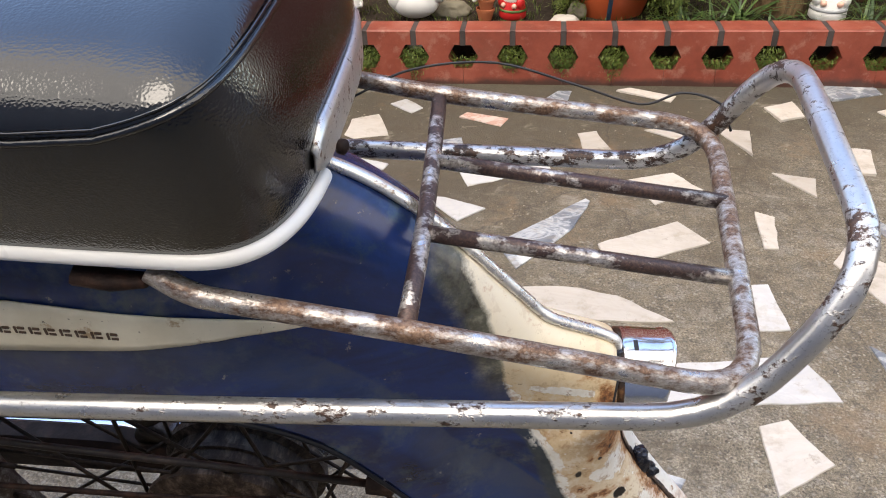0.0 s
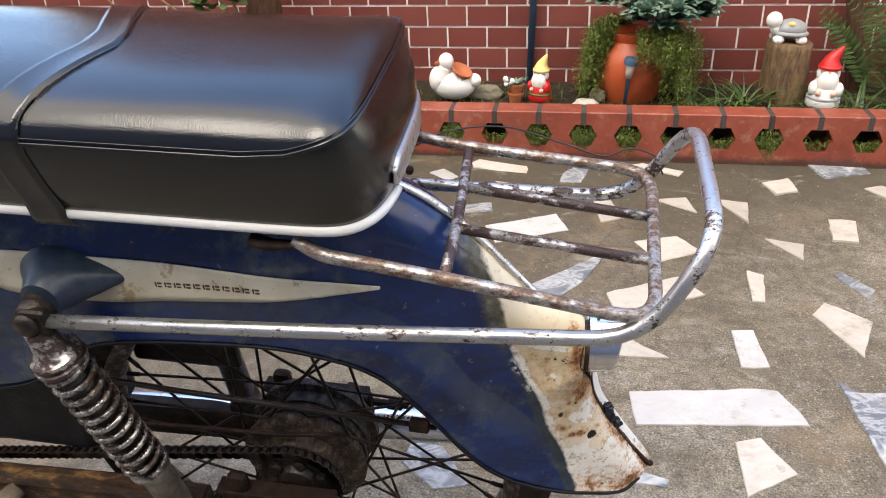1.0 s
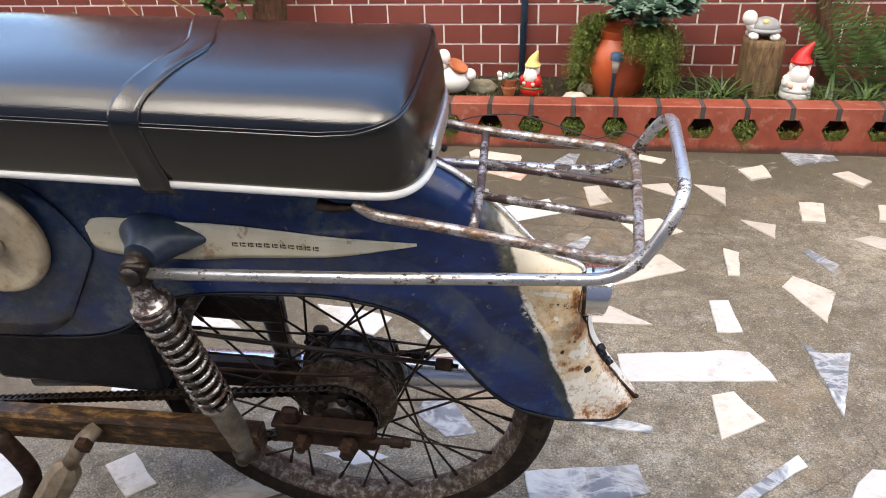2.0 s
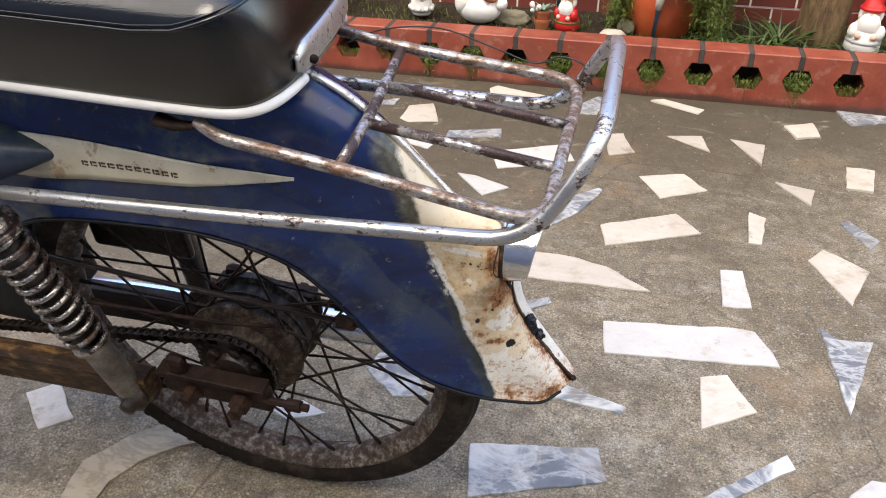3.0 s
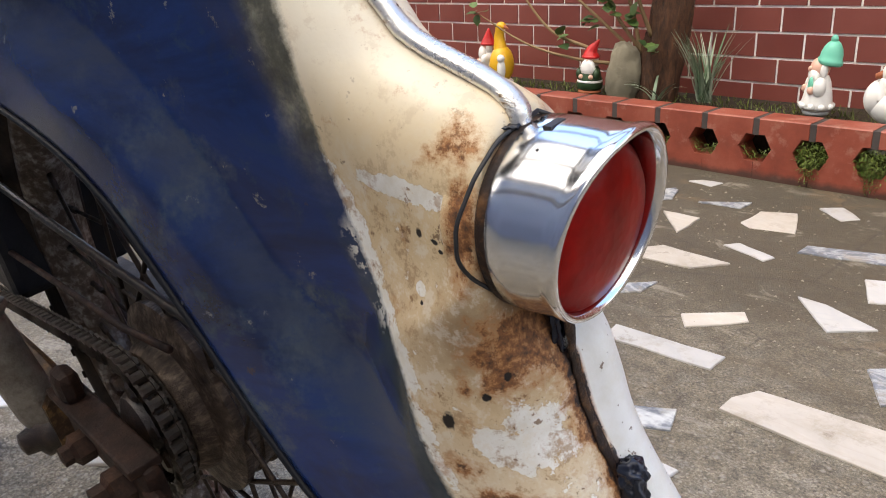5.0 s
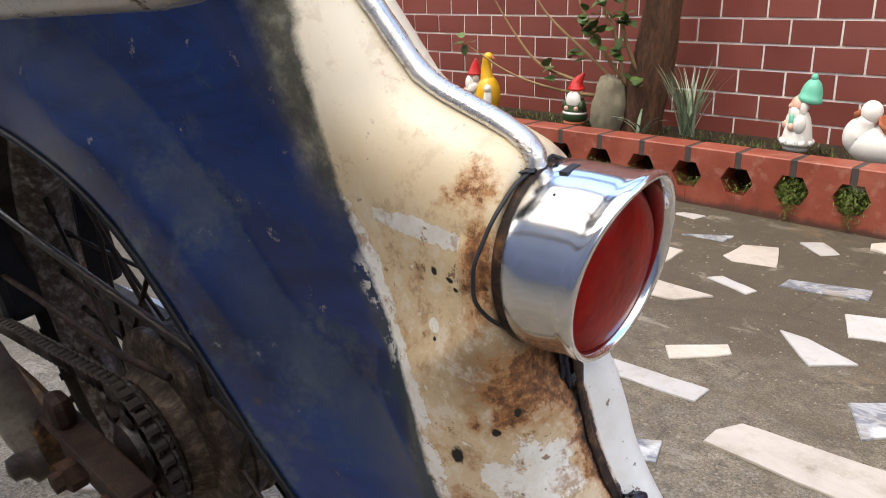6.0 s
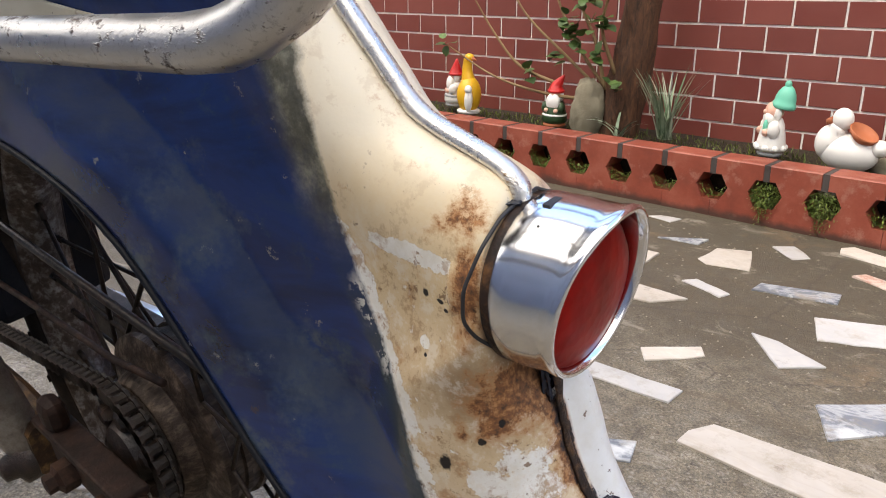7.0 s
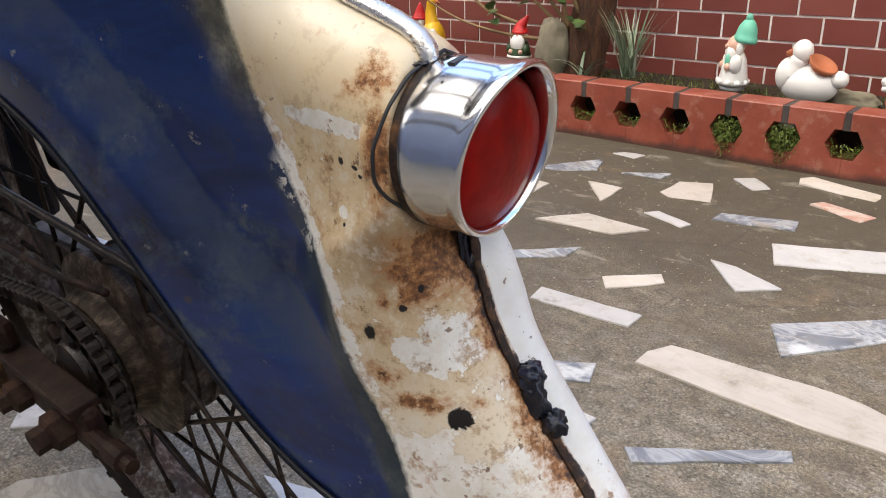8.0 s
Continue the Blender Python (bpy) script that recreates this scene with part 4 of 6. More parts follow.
SEAT_LAYERS = [(0.738, 0.104, 0.036, 0.62, 0.0), (0.746, 0.111, 0.043, 0.61, 0.001), (0.758, 0.116, 0.047, 0.60, 0.004), (0.778, 0.121, 0.048, 0.57, 0.008), (0.800, 0.125, 0.045, 0.53, 0.013), (0.818, 0.1275, 0.038, 0.49, 0.018), (0.829, 0.1280, 0.032, 0.47, 0.0195)]
for i in range(1, 17):
    u = 1 - 0.93 * (i / 16) ** 1.9
    up = (1 - u ** 3.6) ** 0.56
    SEAT_LAYERS.append((0.829 + 0.037 * up, 0.128 * u, 0.032 - 0.050 * (1 - u) ** 0.9, 0.47 + 0.2 * (1 - u), 0.0195 * (1 - up)))
seat = part("seat", seat_shape(SEAT_LAYERS), VINYL, BIKE, "long black grained vinyl saddle with piped seam")


def seat_line(z, hw, back, power, rise):
    half = seat_outline(hw, back, power)
    full = half + [(x, -y) for x, y in half[-2::-1]]
    return [(x, y, z + rise * rear_rise(x)) for x, y in full]


part("piping", tube(seat_line(0.829, 0.1290, 0.033, 0.47, 0.0195), 0.0019, 6), VINYL, seat)
part("stitch_welt", tube(seat_line(0.8335, 0.1282, 0.0325, 0.475, 0.0190), 0.0008, 5), VINYL, seat)
line = seat_line(0.7493, 0.1135, 0.0465, 0.61, 0.002)
part("seat_trim", tube(line[:49], 0.0044, 10, 1.2), WHITE_TRIM, seat, "white plastic edge trim")
part("seat_trim", tube(line[-40:], 0.0044, 10, 1.2), WHITE_TRIM, seat, "white plastic edge trim")


def build_strap():
    """A vinyl strap round the saddle, with raised edges."""
    bm = bmesh.new()
    section = [(max(hw + 0.003, 0.1200) if z < 0.760 else hw + 0.003, z) for z, hw, *_ in SEAT_LAYERS[1:]]
    section = [(0.110, 0.730), (0.118, 0.737)] + section
    ring = [(-w, z + 0.0022) for w, z in section] + [(w, z + 0.0022) for w, z in section[::-1]]
    cols = []
    for x, d in ((-0.276, -0.003), (-0.274, 0.0012), (-0.270, 0.0006), (-0.246, 0.0006), (-0.242, 0.0012), (-0.240, -0.003)):
        cols.append([bm.verts.new((x - min(z - 0.74, 0.08) * 0.1 + max(0.0, 0.124 - abs(w)) * 0.33, w + (d if w > 0 else -d), z + d * (0.4 if z < 0.86 else 1))) for w, z in ring])
    for c0, c1 in zip(cols, cols[1:]):
        for a, b, c, d in zip(c0, c0[1:], c1[1:], c1):
            bm.faces.new((a, b, c, d))
    bmesh.ops.recalc_face_normals(bm, faces=bm.faces)
    return part("strap", bm, VINYL, seat, "black vinyl grab strap")


build_strap()

# metal end bracket under the saddle's rear
half = seat_outline(0.1165, 0.0475, 0.60)
rear = [(x, y) for x, y in half if y > -0.062] + [(x, -y) for x, y in half[-2::-1] if y < 0.112 and -y < 0.112]
bm = bmesh.new()
rows = []
for i, (x, y) in enumerate(rear):
    cap = 1.0 if i > 3 else 0.45 + 0.18 * i
    rows.append([bm.verts.new((x + o, y * (1 + o * 3), 0.7735 + (z - 0.7735) * cap)) for z, o in ((0.758, 0.0015), (0.762, 0.004), (0.784, 0.0045), (0.789, 0.0015))])
for r0, r1 in zip(rows, rows[1:]):
    for k in range(3):
        bm.faces.new((r0[k], r1[k], r1[k + 1], r0[k + 1]))
bracket = part("end_bracket", bm, CHROME_FAIR, seat, "bent metal bracket screwed to the saddle's end")
s = bracket.modifiers.new("plate", "SOLIDIFY")
s.thickness = 0.003
part("screw", lathe([(0.0042, -0.002), (0.0042, 0.0015), (0.002, 0.003)], 10, pose(0.0595, -0.045, 0.774, 0, 90, -15)), RUST, bracket)

# carrier rack
RAIL = 0.0064


def rail(name, pts, r, material, parent, corner=0.035, label=""):
    return part(name, tube(rounded(pts, corner), r, 12), material, parent, label)


rack = part("carrier_rack", tube(rounded([(-0.034, -0.107, 0.735), (-0.012, -0.112, 0.7235), (0.099, -0.113, 0.709), (0.283, -0.113, 0.679), (0.287, 0.113, 0.691), (0.091, 0.112, 0.709), (0.02, 0.112, 0.721)], 0.038), RAIL, 14), CHROME_RUST, BIKE, "tubular luggage rack, chrome pitted and rusted")
rail("cross_bar", [(0.099, -0.113, 0.708), (0.098, -0.033, 0.705), (0.095, 0.037, 0.706), (0.091, 0.112, 0.708)], 0.0055, CHROME_DARK, rack)
rail("inner_bar", [(0.099, -0.033, 0.705), (0.285, -0.033, 0.683)], 0.0052, CHROME_DARK, rack)
rail("inner_bar", [(0.095, 0.037, 0.706), (0.286, 0.032, 0.688)], 0.0052, CHROME_DARK, rack)
hoop = rail("stay_hoop", [(-0.295, -0.138, 0.634), (-0.02, -0.128, 0.645), (0.272, -0.118, 0.6625), (0.323, -0.096, 0.758), (0.320, 0.096, 0.763), (0.268, 0.118, 0.654), (-0.02, 0.120, 0.651), (-0.295, 0.138, 0.645)], 0.0074, CHROME_DULL, rack, 0.045, "long chrome stay bent into a rear grab hoop")
rail("weld_post", [(0.281, -0.106, 0.683), (0.284, -0.110, 0.674)], 0.0052, CHROME_RUST, rack)
rail("weld_post", [(0.285, 0.106, 0.690), (0.287, 0.112, 0.678)], 0.006, CHROME_RUST, rack)
part("stay_lug", box((-0.315, -0.146, 0.618), (-0.285, -0.132, 0.650)), DARK_STEEL, rack, smooth=False, bevel=0.005)
part("rack_bracket", tube([(-0.075, -0.106, 0.730), (-0.055, -0.108, 0.727), (-0.035, -0.110, 0.731)], [0.009, 0.007, 0.005], 10, 0.7), RUST, rack, "rusty bracket")

# thin black wire over the rack's far rail
part("wire", tube(smooth_path([(0.03, 0.10, 0.712), (0.07, 0.118, 0.725), (0.13, 0.125, 0.729), (0.19, 0.120, 0.716), (0.235, 0.118, 0.704), (0.262, 0.116, 0.716), (0.288, 0.110, 0.712), (0.298, 0.104, 0.694)], 6), 0.0009, 6), BLACK_RUBBER, BIKE, "thin black lamp wire")


# rear shock absorbers
def build_shock(side):
    top, low = Vector((-0.307, -0.138 * side, 0.622)), Vector((-0.249, -0.100 * side, 0.272))
    m = along(low, top)
    L = (top - low).length
    body = part("shock_absorber", lathe([(0.010, -0.004), (0.016, 0.0), (0.0185, 0.012), (0.0185, 0.10), (0.024, 0.105), (0.024, 0.110), (0.010, 0.112), (0.010, L - 0.03)], 24, m), SHOCK_GREY if side > 0 else GREASE, BIKE, "rear shock absorber with rusty chrome coil spring", auto=35)
    part("spring_cap", lathe([(0.018, L - 0.054), (0.027, L - 0.052), (0.0275, L - 0.047), (0.0245, L - 0.045), (0.0265, L - 0.042), (0.0262, L - 0.036), (0.0215, L - 0.033), (0.0165, L - 0.026), (0.0125, L)], 24, m), CHROME_DARK if side > 0 else GREASE, body, "worn chrome spring cap", auto=35)
    turns = 11.5
    pts = [m @ Vector((0.0225 * math.cos(a), 0.0225 * math.sin(a), 0.113 + (L - 0.163) * i / (turns * 20))) for i in range(int(turns * 20) + 1) for a in (i * math.tau / 20,)]
    part("coil_spring", tube(pts, 0.0038, 8), COIL, body)
    part("bump_rubber", lathe([(0.017, 0.115), (0.0172, L - 0.05)], 16, m), GREASE, body)
    part("top_eye", lathe([(0.016, -0.016), (0.018, -0.010), (0.018, 0.010), (0.015, 0.013), (0.0125, 0.014), (0.0125, 0.022), (0.004, 0.024)], 18, pose(-0.307, -0.128 * side, 0.634, 90 * side, 0, 0)), GREASE, body, "greasy upper mount bolt")
    part("mount_stud", lathe([(0.015, 0.0), (0.017, 0.05)], 16, along((-0.312, -0.075 * side, 0.652), (-0.307, -0.13 * side, 0.634))), GREASE, body)
    part("bottom_eye", lathe([(0.018, -0.018), (0.020, -0.012), (0.020, 0.014), (0.012, 0.018), (0.010, 0.028), (0.003, 0.030)], 18, pose(-0.246, -0.098 * side, 0.262, 90 * side, 0, 0)), GREASE, body)
    return body


build_shock(1)
build_shock(-1)

# rear wheel
AXLE = Vector((-0.106, 0.0, 0.316))
wheel = new("rear_wheel")
wheel.parent = BIKE
wheel.location = AXLE
tagged(wheel, "spoked rear wheel with a worn dusty tyre")


GROW = 0.038


def ring_profile(profile, seg):
    """Turns closed (radius, side) pairs about the wheel's axle, which is y."""
    bm = bmesh.new()
    profile = [(r + GROW, s) for r, s in profile]
    n = len(profile)
    rings = [[bm.verts.new((r * math.cos(k * math.tau / seg), s, r * math.sin(k * math.tau / seg))) for r, s in profile] for k in range(seg)]
    for k in range(seg):
        a, b = rings[k], rings[(k + 1) % seg]
        for i in range(n):
            bm.faces.new((a[i], a[(i + 1) % n], b[(i + 1) % n], b[i]))
    bmesh.ops.recalc_face_normals(bm, faces=bm.faces)
    return bm


part("tyre", ring_profile([(0.236, -0.020), (0.240, -0.026), (0.250, -0.031), (0.262, -0.031), (0.273, -0.025), (0.2765, -0.018), (0.2745, -0.016), (0.279, -0.012), (0.2775, -0.008), (0.281, -0.004), (0.2795, 0.0), (0.281, 0.004), (0.2775, 0.008), (0.279, 0.012), (0.2745, 0.016), (0.2765, 0.018), (0.273, 0.025), (0.262, 0.031), (0.250, 0.031), (0.240, 0.026), (0.236, 0.020)], 96), TYRE, wheel)
bm = bmesh.new()
for k in range(72):
    a = k * math.tau / 72
    for sgn in (-1, 1):
        m = Matrix.Rotation(-a, 4, "Y") @ pose(0.2655 + GROW, 0.0265 * sgn, 0, 0, 0, -38 * sgn)
        add_box(bm, (-0.008, -0.0025, -0.0038), (0.010, 0.0025, 0.0038), m)
tagged(part("tread", bm, TYRE, wheel, smooth=False), kind="stuff")
part("rim", ring_profile([(0.243, -0.0215), (0.240, -0.0245), (0.233, -0.0225), (0.2315, -0.017), (0.223, -0.013), (0.219, -0.006), (0.2185, 0.0), (0.219, 0.006), (0.223, 0.013), (0.2315, 0.017), (0.233, 0.0225), (0.240, 0.0245), (0.243, 0.0215), (0.236, 0.015), (0.23, 0.0), (0.236, -0.015)], 96), rusty("muddy_rim", (0.025, 0.016, 0.012), (0.11, 0.08, 0.062), (0.55, 0.53, 0.50), 0.5, 0.2, 90), wheel, "muddy chrome rim")
hub = part("hub_drum", lathe([(0.030, -0.052), (0.050, -0.050), (0.054, -0.044), (0.056, -0.036), (0.072, -0.034), (0.081, -0.031), (0.081, -0.025), (0.074, -0.022), (0.074, -0.014), (0.077, -0.013), (0.077, -0.009), (0.074, -0.008), (0.074, 0.0), (0.077, 0.001), (0.077, 0.005), (0.074, 0.006), (0.074, 0.020), (0.082, 0.024), (0.082, 0.034), (0.06, 0.040), (0.03, 0.045)], 40, pose(0, 0, 0, -90, 0, 0)), HUB, wheel, "dirty finned brake hub", auto=40)
for i in range(36):
    side = -1 if i % 2 else 1
    lean = 1 if (i // 2) % 2 else -1
    a0 = i * math.tau / 36
    a1 = a0 + lean * 0.95
    p0 = (0.078 * math.cos(a1), 0.027 * side, 0.078 * math.sin(a1))
    p1 = ((0.221 + GROW) * math.cos(a0), 0.004 * side, (0.221 + GROW) * math.sin(a0))
    q = Vector(p1).lerp(Vector(p0), 0.085)
    bm = tube([p0, p1], 0.0020, 6)
    add_tube(bm, [p1, q], 0.0032, 6)
    part("spoke", bm, SPOKE, wheel)

# sprocket and chain
bm = bmesh.new()
out = []
for k in range(35 * 4):
    a = k * math.tau / (35 * 4)
    out.append(((0.055 if k % 4 in (0, 1) else 0.050) * math.cos(a), (0.055 if k % 4 in (0, 1) else 0.050) * math.sin(a)))
part("sprocket", chamfered(out, 0.006, 0.001, pose(0, -0.060, 0, 90, 0, 0)), GREASE, wheel, smooth=False)
part("sprocket_carrier", lathe([(0.047, -0.010), (0.047, 0.0), (0.042, 0.004), (0.028, 0.006), (0.024, 0.014), (0.016, 0.018), (0.002, 0.019)], 28, pose(0, -0.056, 0, 90, 0, 0)), GREASE, wheel, "greasy sprocket carrier", auto=35)
for k in range(6):
    a = k * math.tau / 6 + 0.3
    part("sprocket_bolt", lathe([(0.009, 0.0), (0.009, 0.007), (0.006, 0.009)], 6, pose(0.034 * math.cos(a), -0.060, 0.034 * math.sin(a), 90, 0, 0)), GREASE, wheel, smooth=False)

chain = new("drive_chain")
chain.parent = BIKE
tagged(chain, "greasy drive chain")


def link_mesh():
    bm = bmesh.new()
    for y in (-0.0052, 0.0052):
        for x in (-0.0063, 0.0063):
            add_lathe(bm, [(0.0066, -0.0011), (0.0066, 0.0011)], 8, pose(x, y, 0, 90, 0, 0))
        add_box(bm, (-0.0063, y - 0.0011, -0.0040), (0.0063, y + 0.0011, 0.0040))
    add_lathe(bm, [(0.0042, -0.0045), (0.0042, 0.0045)], 8, pose(-0.0063, 0, 0, 90, 0, 0))
    add_lathe(bm, [(0.0042, -0.0045), (0.0042, 0.0045)], 8, pose(0.0063, 0, 0, 90, 0, 0))
    return mesh_of(bm, GREASE, False)


LINK = link_mesh()
ca, cb, cr = Vector((-0.72, -0.063, 0.262)), AXLE + Vector((0, -0.063, 0)), 0.054
route = [ca + (Vector((cb.x - 0.010, cb.y, cb.z + cr)) - ca) * i / 49 for i in range(50)]
route += [cb + Vector((cr * math.sin(a), 0, cr * math.cos(a))) for a in [i * math.pi / 15 for i in range(16)]]
route += [Vector((cb.x - 0.010, cb.y, cb.z - cr)).lerp(Vector((-0.72, -0.063, 0.20)), i / 49) for i in range(50)]
for i, (p, q) in enumerate(zip(route, route[1:])):
    if (q - p).length < 0.004:
        continue
    ob = new("chain_link", LINK)
    ob.parent = chain
    d = q - p
    ob.matrix_basis = Matrix.Translation((p + q) / 2) @ pose(0, 0, 0, 0, math.degrees(math.atan2(-d.z, d.x)), 0)


# swing arm, axle plate and adjuster
def build_swing_arm(side):
    y = -0.086 * side
    drop = 0.0 if side > 0 else -0.045
    pts = [(-0.76, 0.248), (-0.50, 0.263), (-0.32, 0.272), (-0.27, 0.272), (-0.225, 0.274)]
    bm = bmesh.new()
    rows = []
    for i, p in enumerate(smooth_path([(x, 0, z) for x, z in pts], 6)):
        h = 0.029 - 0.010 * max(0, (p.x + 0.30) / 0.2)
        rows.append([bm.verts.new((p.x, y + dy, p.z + drop + dz)) for dy, dz in ((-0.016, -h + 0.006), (-0.016, h - 0.006), (-0.010, h), (0.010, h), (0.016, h - 0.006), (0.016, -h + 0.006), (0.010, -h), (-0.010, -h))])
    for r0, r1 in zip(rows, rows[1:]):
        for k in range(8):
            bm.faces.new((r0[k], r0[(k + 1) % 8], r1[(k + 1) % 8], r1[k]))
    bm.faces.new(rows[0]), bm.faces.new(rows[-1][::-1])
    bmesh.ops.recalc_face_normals(bm, faces=bm.faces)
    arm = part("swing_arm", bm, ARM_RUST if side > 0 else RUST, BIKE, "swing arm with flaking orange brown rust", auto=35)
    part("axle_plate", box((-0.20, y - 0.008, 0.276), (-0.045, y + 0.008, 0.322)), RUST, arm, smooth=False, bevel=0.007)
    part("plate_rib", box((-0.20, y - 0.014, 0.318), (-0.05, y + 0.010, 0.326)), RUST, arm, smooth=False, bevel=0.002)
    part("axle_nut", lathe([(0.015, 0.0), (0.015, 0.013), (0.010, 0.016), (0.010, 0.026), (0.002, 0.027)], 6, pose(-0.085, y - 0.008 * side, 0.294, 90 * side, 0, 0)), RUST, arm, smooth=False)
    part("plate_nut", lathe([(0.013, 0.0), (0.013, 0.012), (0.008, 0.015), (0.008, 0.022), (0.002, 0.023)], 6, pose(-0.155, y - 0.008 * side, 0.292, 90 * side, 0, 0)), RUST, arm, smooth=False)
    part("lug", box((-0.185, y - 0.012, 0.322), (-0.158, y + 0.006, 0.352)), RUST, arm, smooth=False, bevel=0.0085)
    part("adjuster_bolt", lathe([(0.0055, 0.0), (0.0055, 0.03), (0.0085, 0.031), (0.0085, 0.05), (0.0055, 0.051), (0.0055, 0.06)], 10, pose(-0.055, y - 0.004 * side, 0.300, 0, 90, 0)), RUST, arm, auto=30)
    return arm


build_swing_arm(1)
build_swing_arm(-1)
part("axle", lathe([(0.008, -0.062), (0.008, 0.062)], 12, pose(AXLE.x, 0, AXLE.z, 90, 0, 0)), DARK_STEEL, BIKE)

# footpeg on its bracket, silencer and dark undersides
peg = part("footpeg", lathe([(0.012, 0.0), (0.020, 0.008), (0.025, 0.02), (0.026, 0.10), (0.027, 0.14), (0.025, 0.152), (0.010, 0.156)], 8, along((-0.53, -0.135, 0.225), (-0.62, -0.165, 0.085))), PEG, BIKE, "folded footpeg with worn grey rubber", auto=30)
part("peg_arm", tube([(-0.485, -0.10, 0.278), (-0.50, -0.125, 0.268), (-0.535, -0.136, 0.218)], [0.014, 0.016, 0.014], 10, 0.75), PEG, peg)
part("peg_bolt", lathe([(0.014, 0), (0.014, 0.010), (0.007, 0.013)], 6, pose(-0.492, -0.128, 0.272, 90, 0, 0)), RUST, peg, smooth=False)
part("brake_lever", tube(smooth_path([(-0.66, -0.11, 0.24), (-0.63, -0.118, 0.16), (-0.66, -0.122, 0.09), (-0.70, -0.125, 0.03)], 6), 0.015, 10), RUST, BIKE, "rusty bent lever")
part("silencer", tube([(-0.62, 0.10, 0.200), (-0.40, 0.105, 0.218), (-0.10, 0.108, 0.236), (0.205, 0.110, 0.254), (0.215, 0.110, 0.255)], [0.022, 0.025, 0.027, 0.026, 0.018], 20), plain("silencer_chrome", (0.62, 0.66, 0.74), 0.28, 0.9, 30, 0.25, 0.1), BIKE, "dull chrome silencer on the far side")
part("brake_rod", tube([(-0.70, -0.045, 0.345), (-0.30, -0.05, 0.378), (-0.12, -0.05, 0.386), (-0.04, -0.05, 0.40)], 0.0028, 8), RUST, BIKE)
torque = part("torque_arm", tube([(-0.50, -0.040, 0.452), (-0.25, -0.038, 0.432), (0.070, -0.036, 0.414)], 0.0036, 8), GREASE, BIKE)
part("torque_nut", lathe([(0.009, 0.0), (0.009, 0.022), (0.006, 0.024)], 6, pose(0.038, -0.036, 0.4158, 0, 92, 0)), RUST, torque, smooth=False)
part("battery_box", box((-0.66, -0.06, 0.318), (-0.38, 0.06, 0.455)), DARK_BOX, BIKE, smooth=False, bevel=0.01)
part("far_bracket", box((-0.37, 0.055, 0.375), (-0.215, 0.070, 0.428)), GREASE, BIKE, smooth=False, bevel=0.006)
part("frame_tube", tube([(-0.62, -0.030, 0.296), (-0.52, -0.034, 0.314), (-0.458, -0.038, 0.330)], 0.015, 16), PEG, BIKE)


# tail lamp
def build_lamp():
    base = LAMP_BASE @ Matrix.Diagonal((0.945, 0.945, 0.92, 1))
    lamp = part("tail_lamp", lathe([(0.030, -0.010), (0.0358, -0.0072), (0.0372, -0.0055), (0.0370, -0.0028), (0.0350, 0.002)], 40, base), SEAM_RUST, BIKE, "round chrome tail lamp with a red lens")
    # hooded chrome shell, longer above than below
    bm = bmesh.new()
    seg = 56
    prof = [(0.0360, -0.003, 0.0), (0.0374, -0.001, 0.0), (0.0373, 0.006, 0.25), (0.0369, 0.013, 0.55), (0.0364, 0.0200, 0.86), (0.0366, 0.0225, 0.96), (0.0371, 0.0245, 1.0), (0.0372, 0.0272, 1.0), (0.0362, 0.0288, 1.0), (0.0345, 0.0284, 1.0), (0.0334, 0.0250, 0.95), (0.0330, 0.018, 0.6)]
    rings = []
    for r, h, hood in prof:
        ring = []
        for k in range(seg):
            a = k * math.tau / seg
            up = -math.cos(a)
            ext = hood * (0.0070 * up + 0.0035 * max(0.0, up) ** 4)
            ring.append(bm.verts.new(base @ Vector((r * math.cos(a) * (1 + 0.03 * hood * max(0.0, up) ** 3), r * math.sin(a), h + ext))))
        rings.append(ring)
    for r0, r1 in zip(rings, rings[1:]):
        for k in range(seg):
            bm.faces.new((r0[k], r0[(k + 1) % seg], r1[(k + 1) % seg], r1[k]))
    bmesh.ops.recalc_face_normals(bm, faces=bm.faces)
    part("bezel", bm, CHROME_LAMP, lamp, "polished chrome hooded bezel")
    part("lens", lathe([(0.0334, 0.006), (0.0334, 0.0205), (0.029, 0.0245), (0.020, 0.0270), (0.008, 0.0282), (0.001, 0.0282)], 40, base @ pose(0, 0, -0.0005, 0, 7.5, 0)), LENS, lamp, "red ribbed plastic lens")
    part("vent_slot", box((-0.0378, -0.007, 0.006), (-0.0366, 0.002, 0.0095), base), BLACK_RUBBER, lamp, smooth=False)
    part("rivet", lathe([(0.0007, -0.001), (0.0007, 0.0003), (0.0001, 0.0005)], 10, base @ pose(-0.0331, -0.0168, 0.0105, 0, -90, 27)), BLACK_RUBBER, lamp)
    loop = [(-0.0365, 0.004, -0.004), (-0.033, -0.016, -0.006), (-0.024, -0.0285, -0.0075), (-0.010, -0.0375, -0.0105), (0.003, -0.0388, -0.0112), (0.011, -0.0352, -0.009), (0.018, -0.0290, -0.005), (0.028, -0.018, -0.004), (0.034, 0.0, -0.004), (0.026, 0.020, -0.004), (0.0, 0.034, -0.004), (-0.026, 0.023, -0.004), (-0.0365, 0.004, -0.004)]
    part("gasket", tube(rounded([LAMP_BASE @ Vector(p) for p in loop], 0.004, 4), 0.00082, 6), BLACK_RUBBER, lamp, "perished rubber gasket standing off the bezel")
    return lamp


build_lamp()
part("lamp_seat", lathe([(0.0333, -0.003), (0.0333, -0.022), (0.028, -0.03)], 32, LAMP_BASE), PAINT, BIKE)


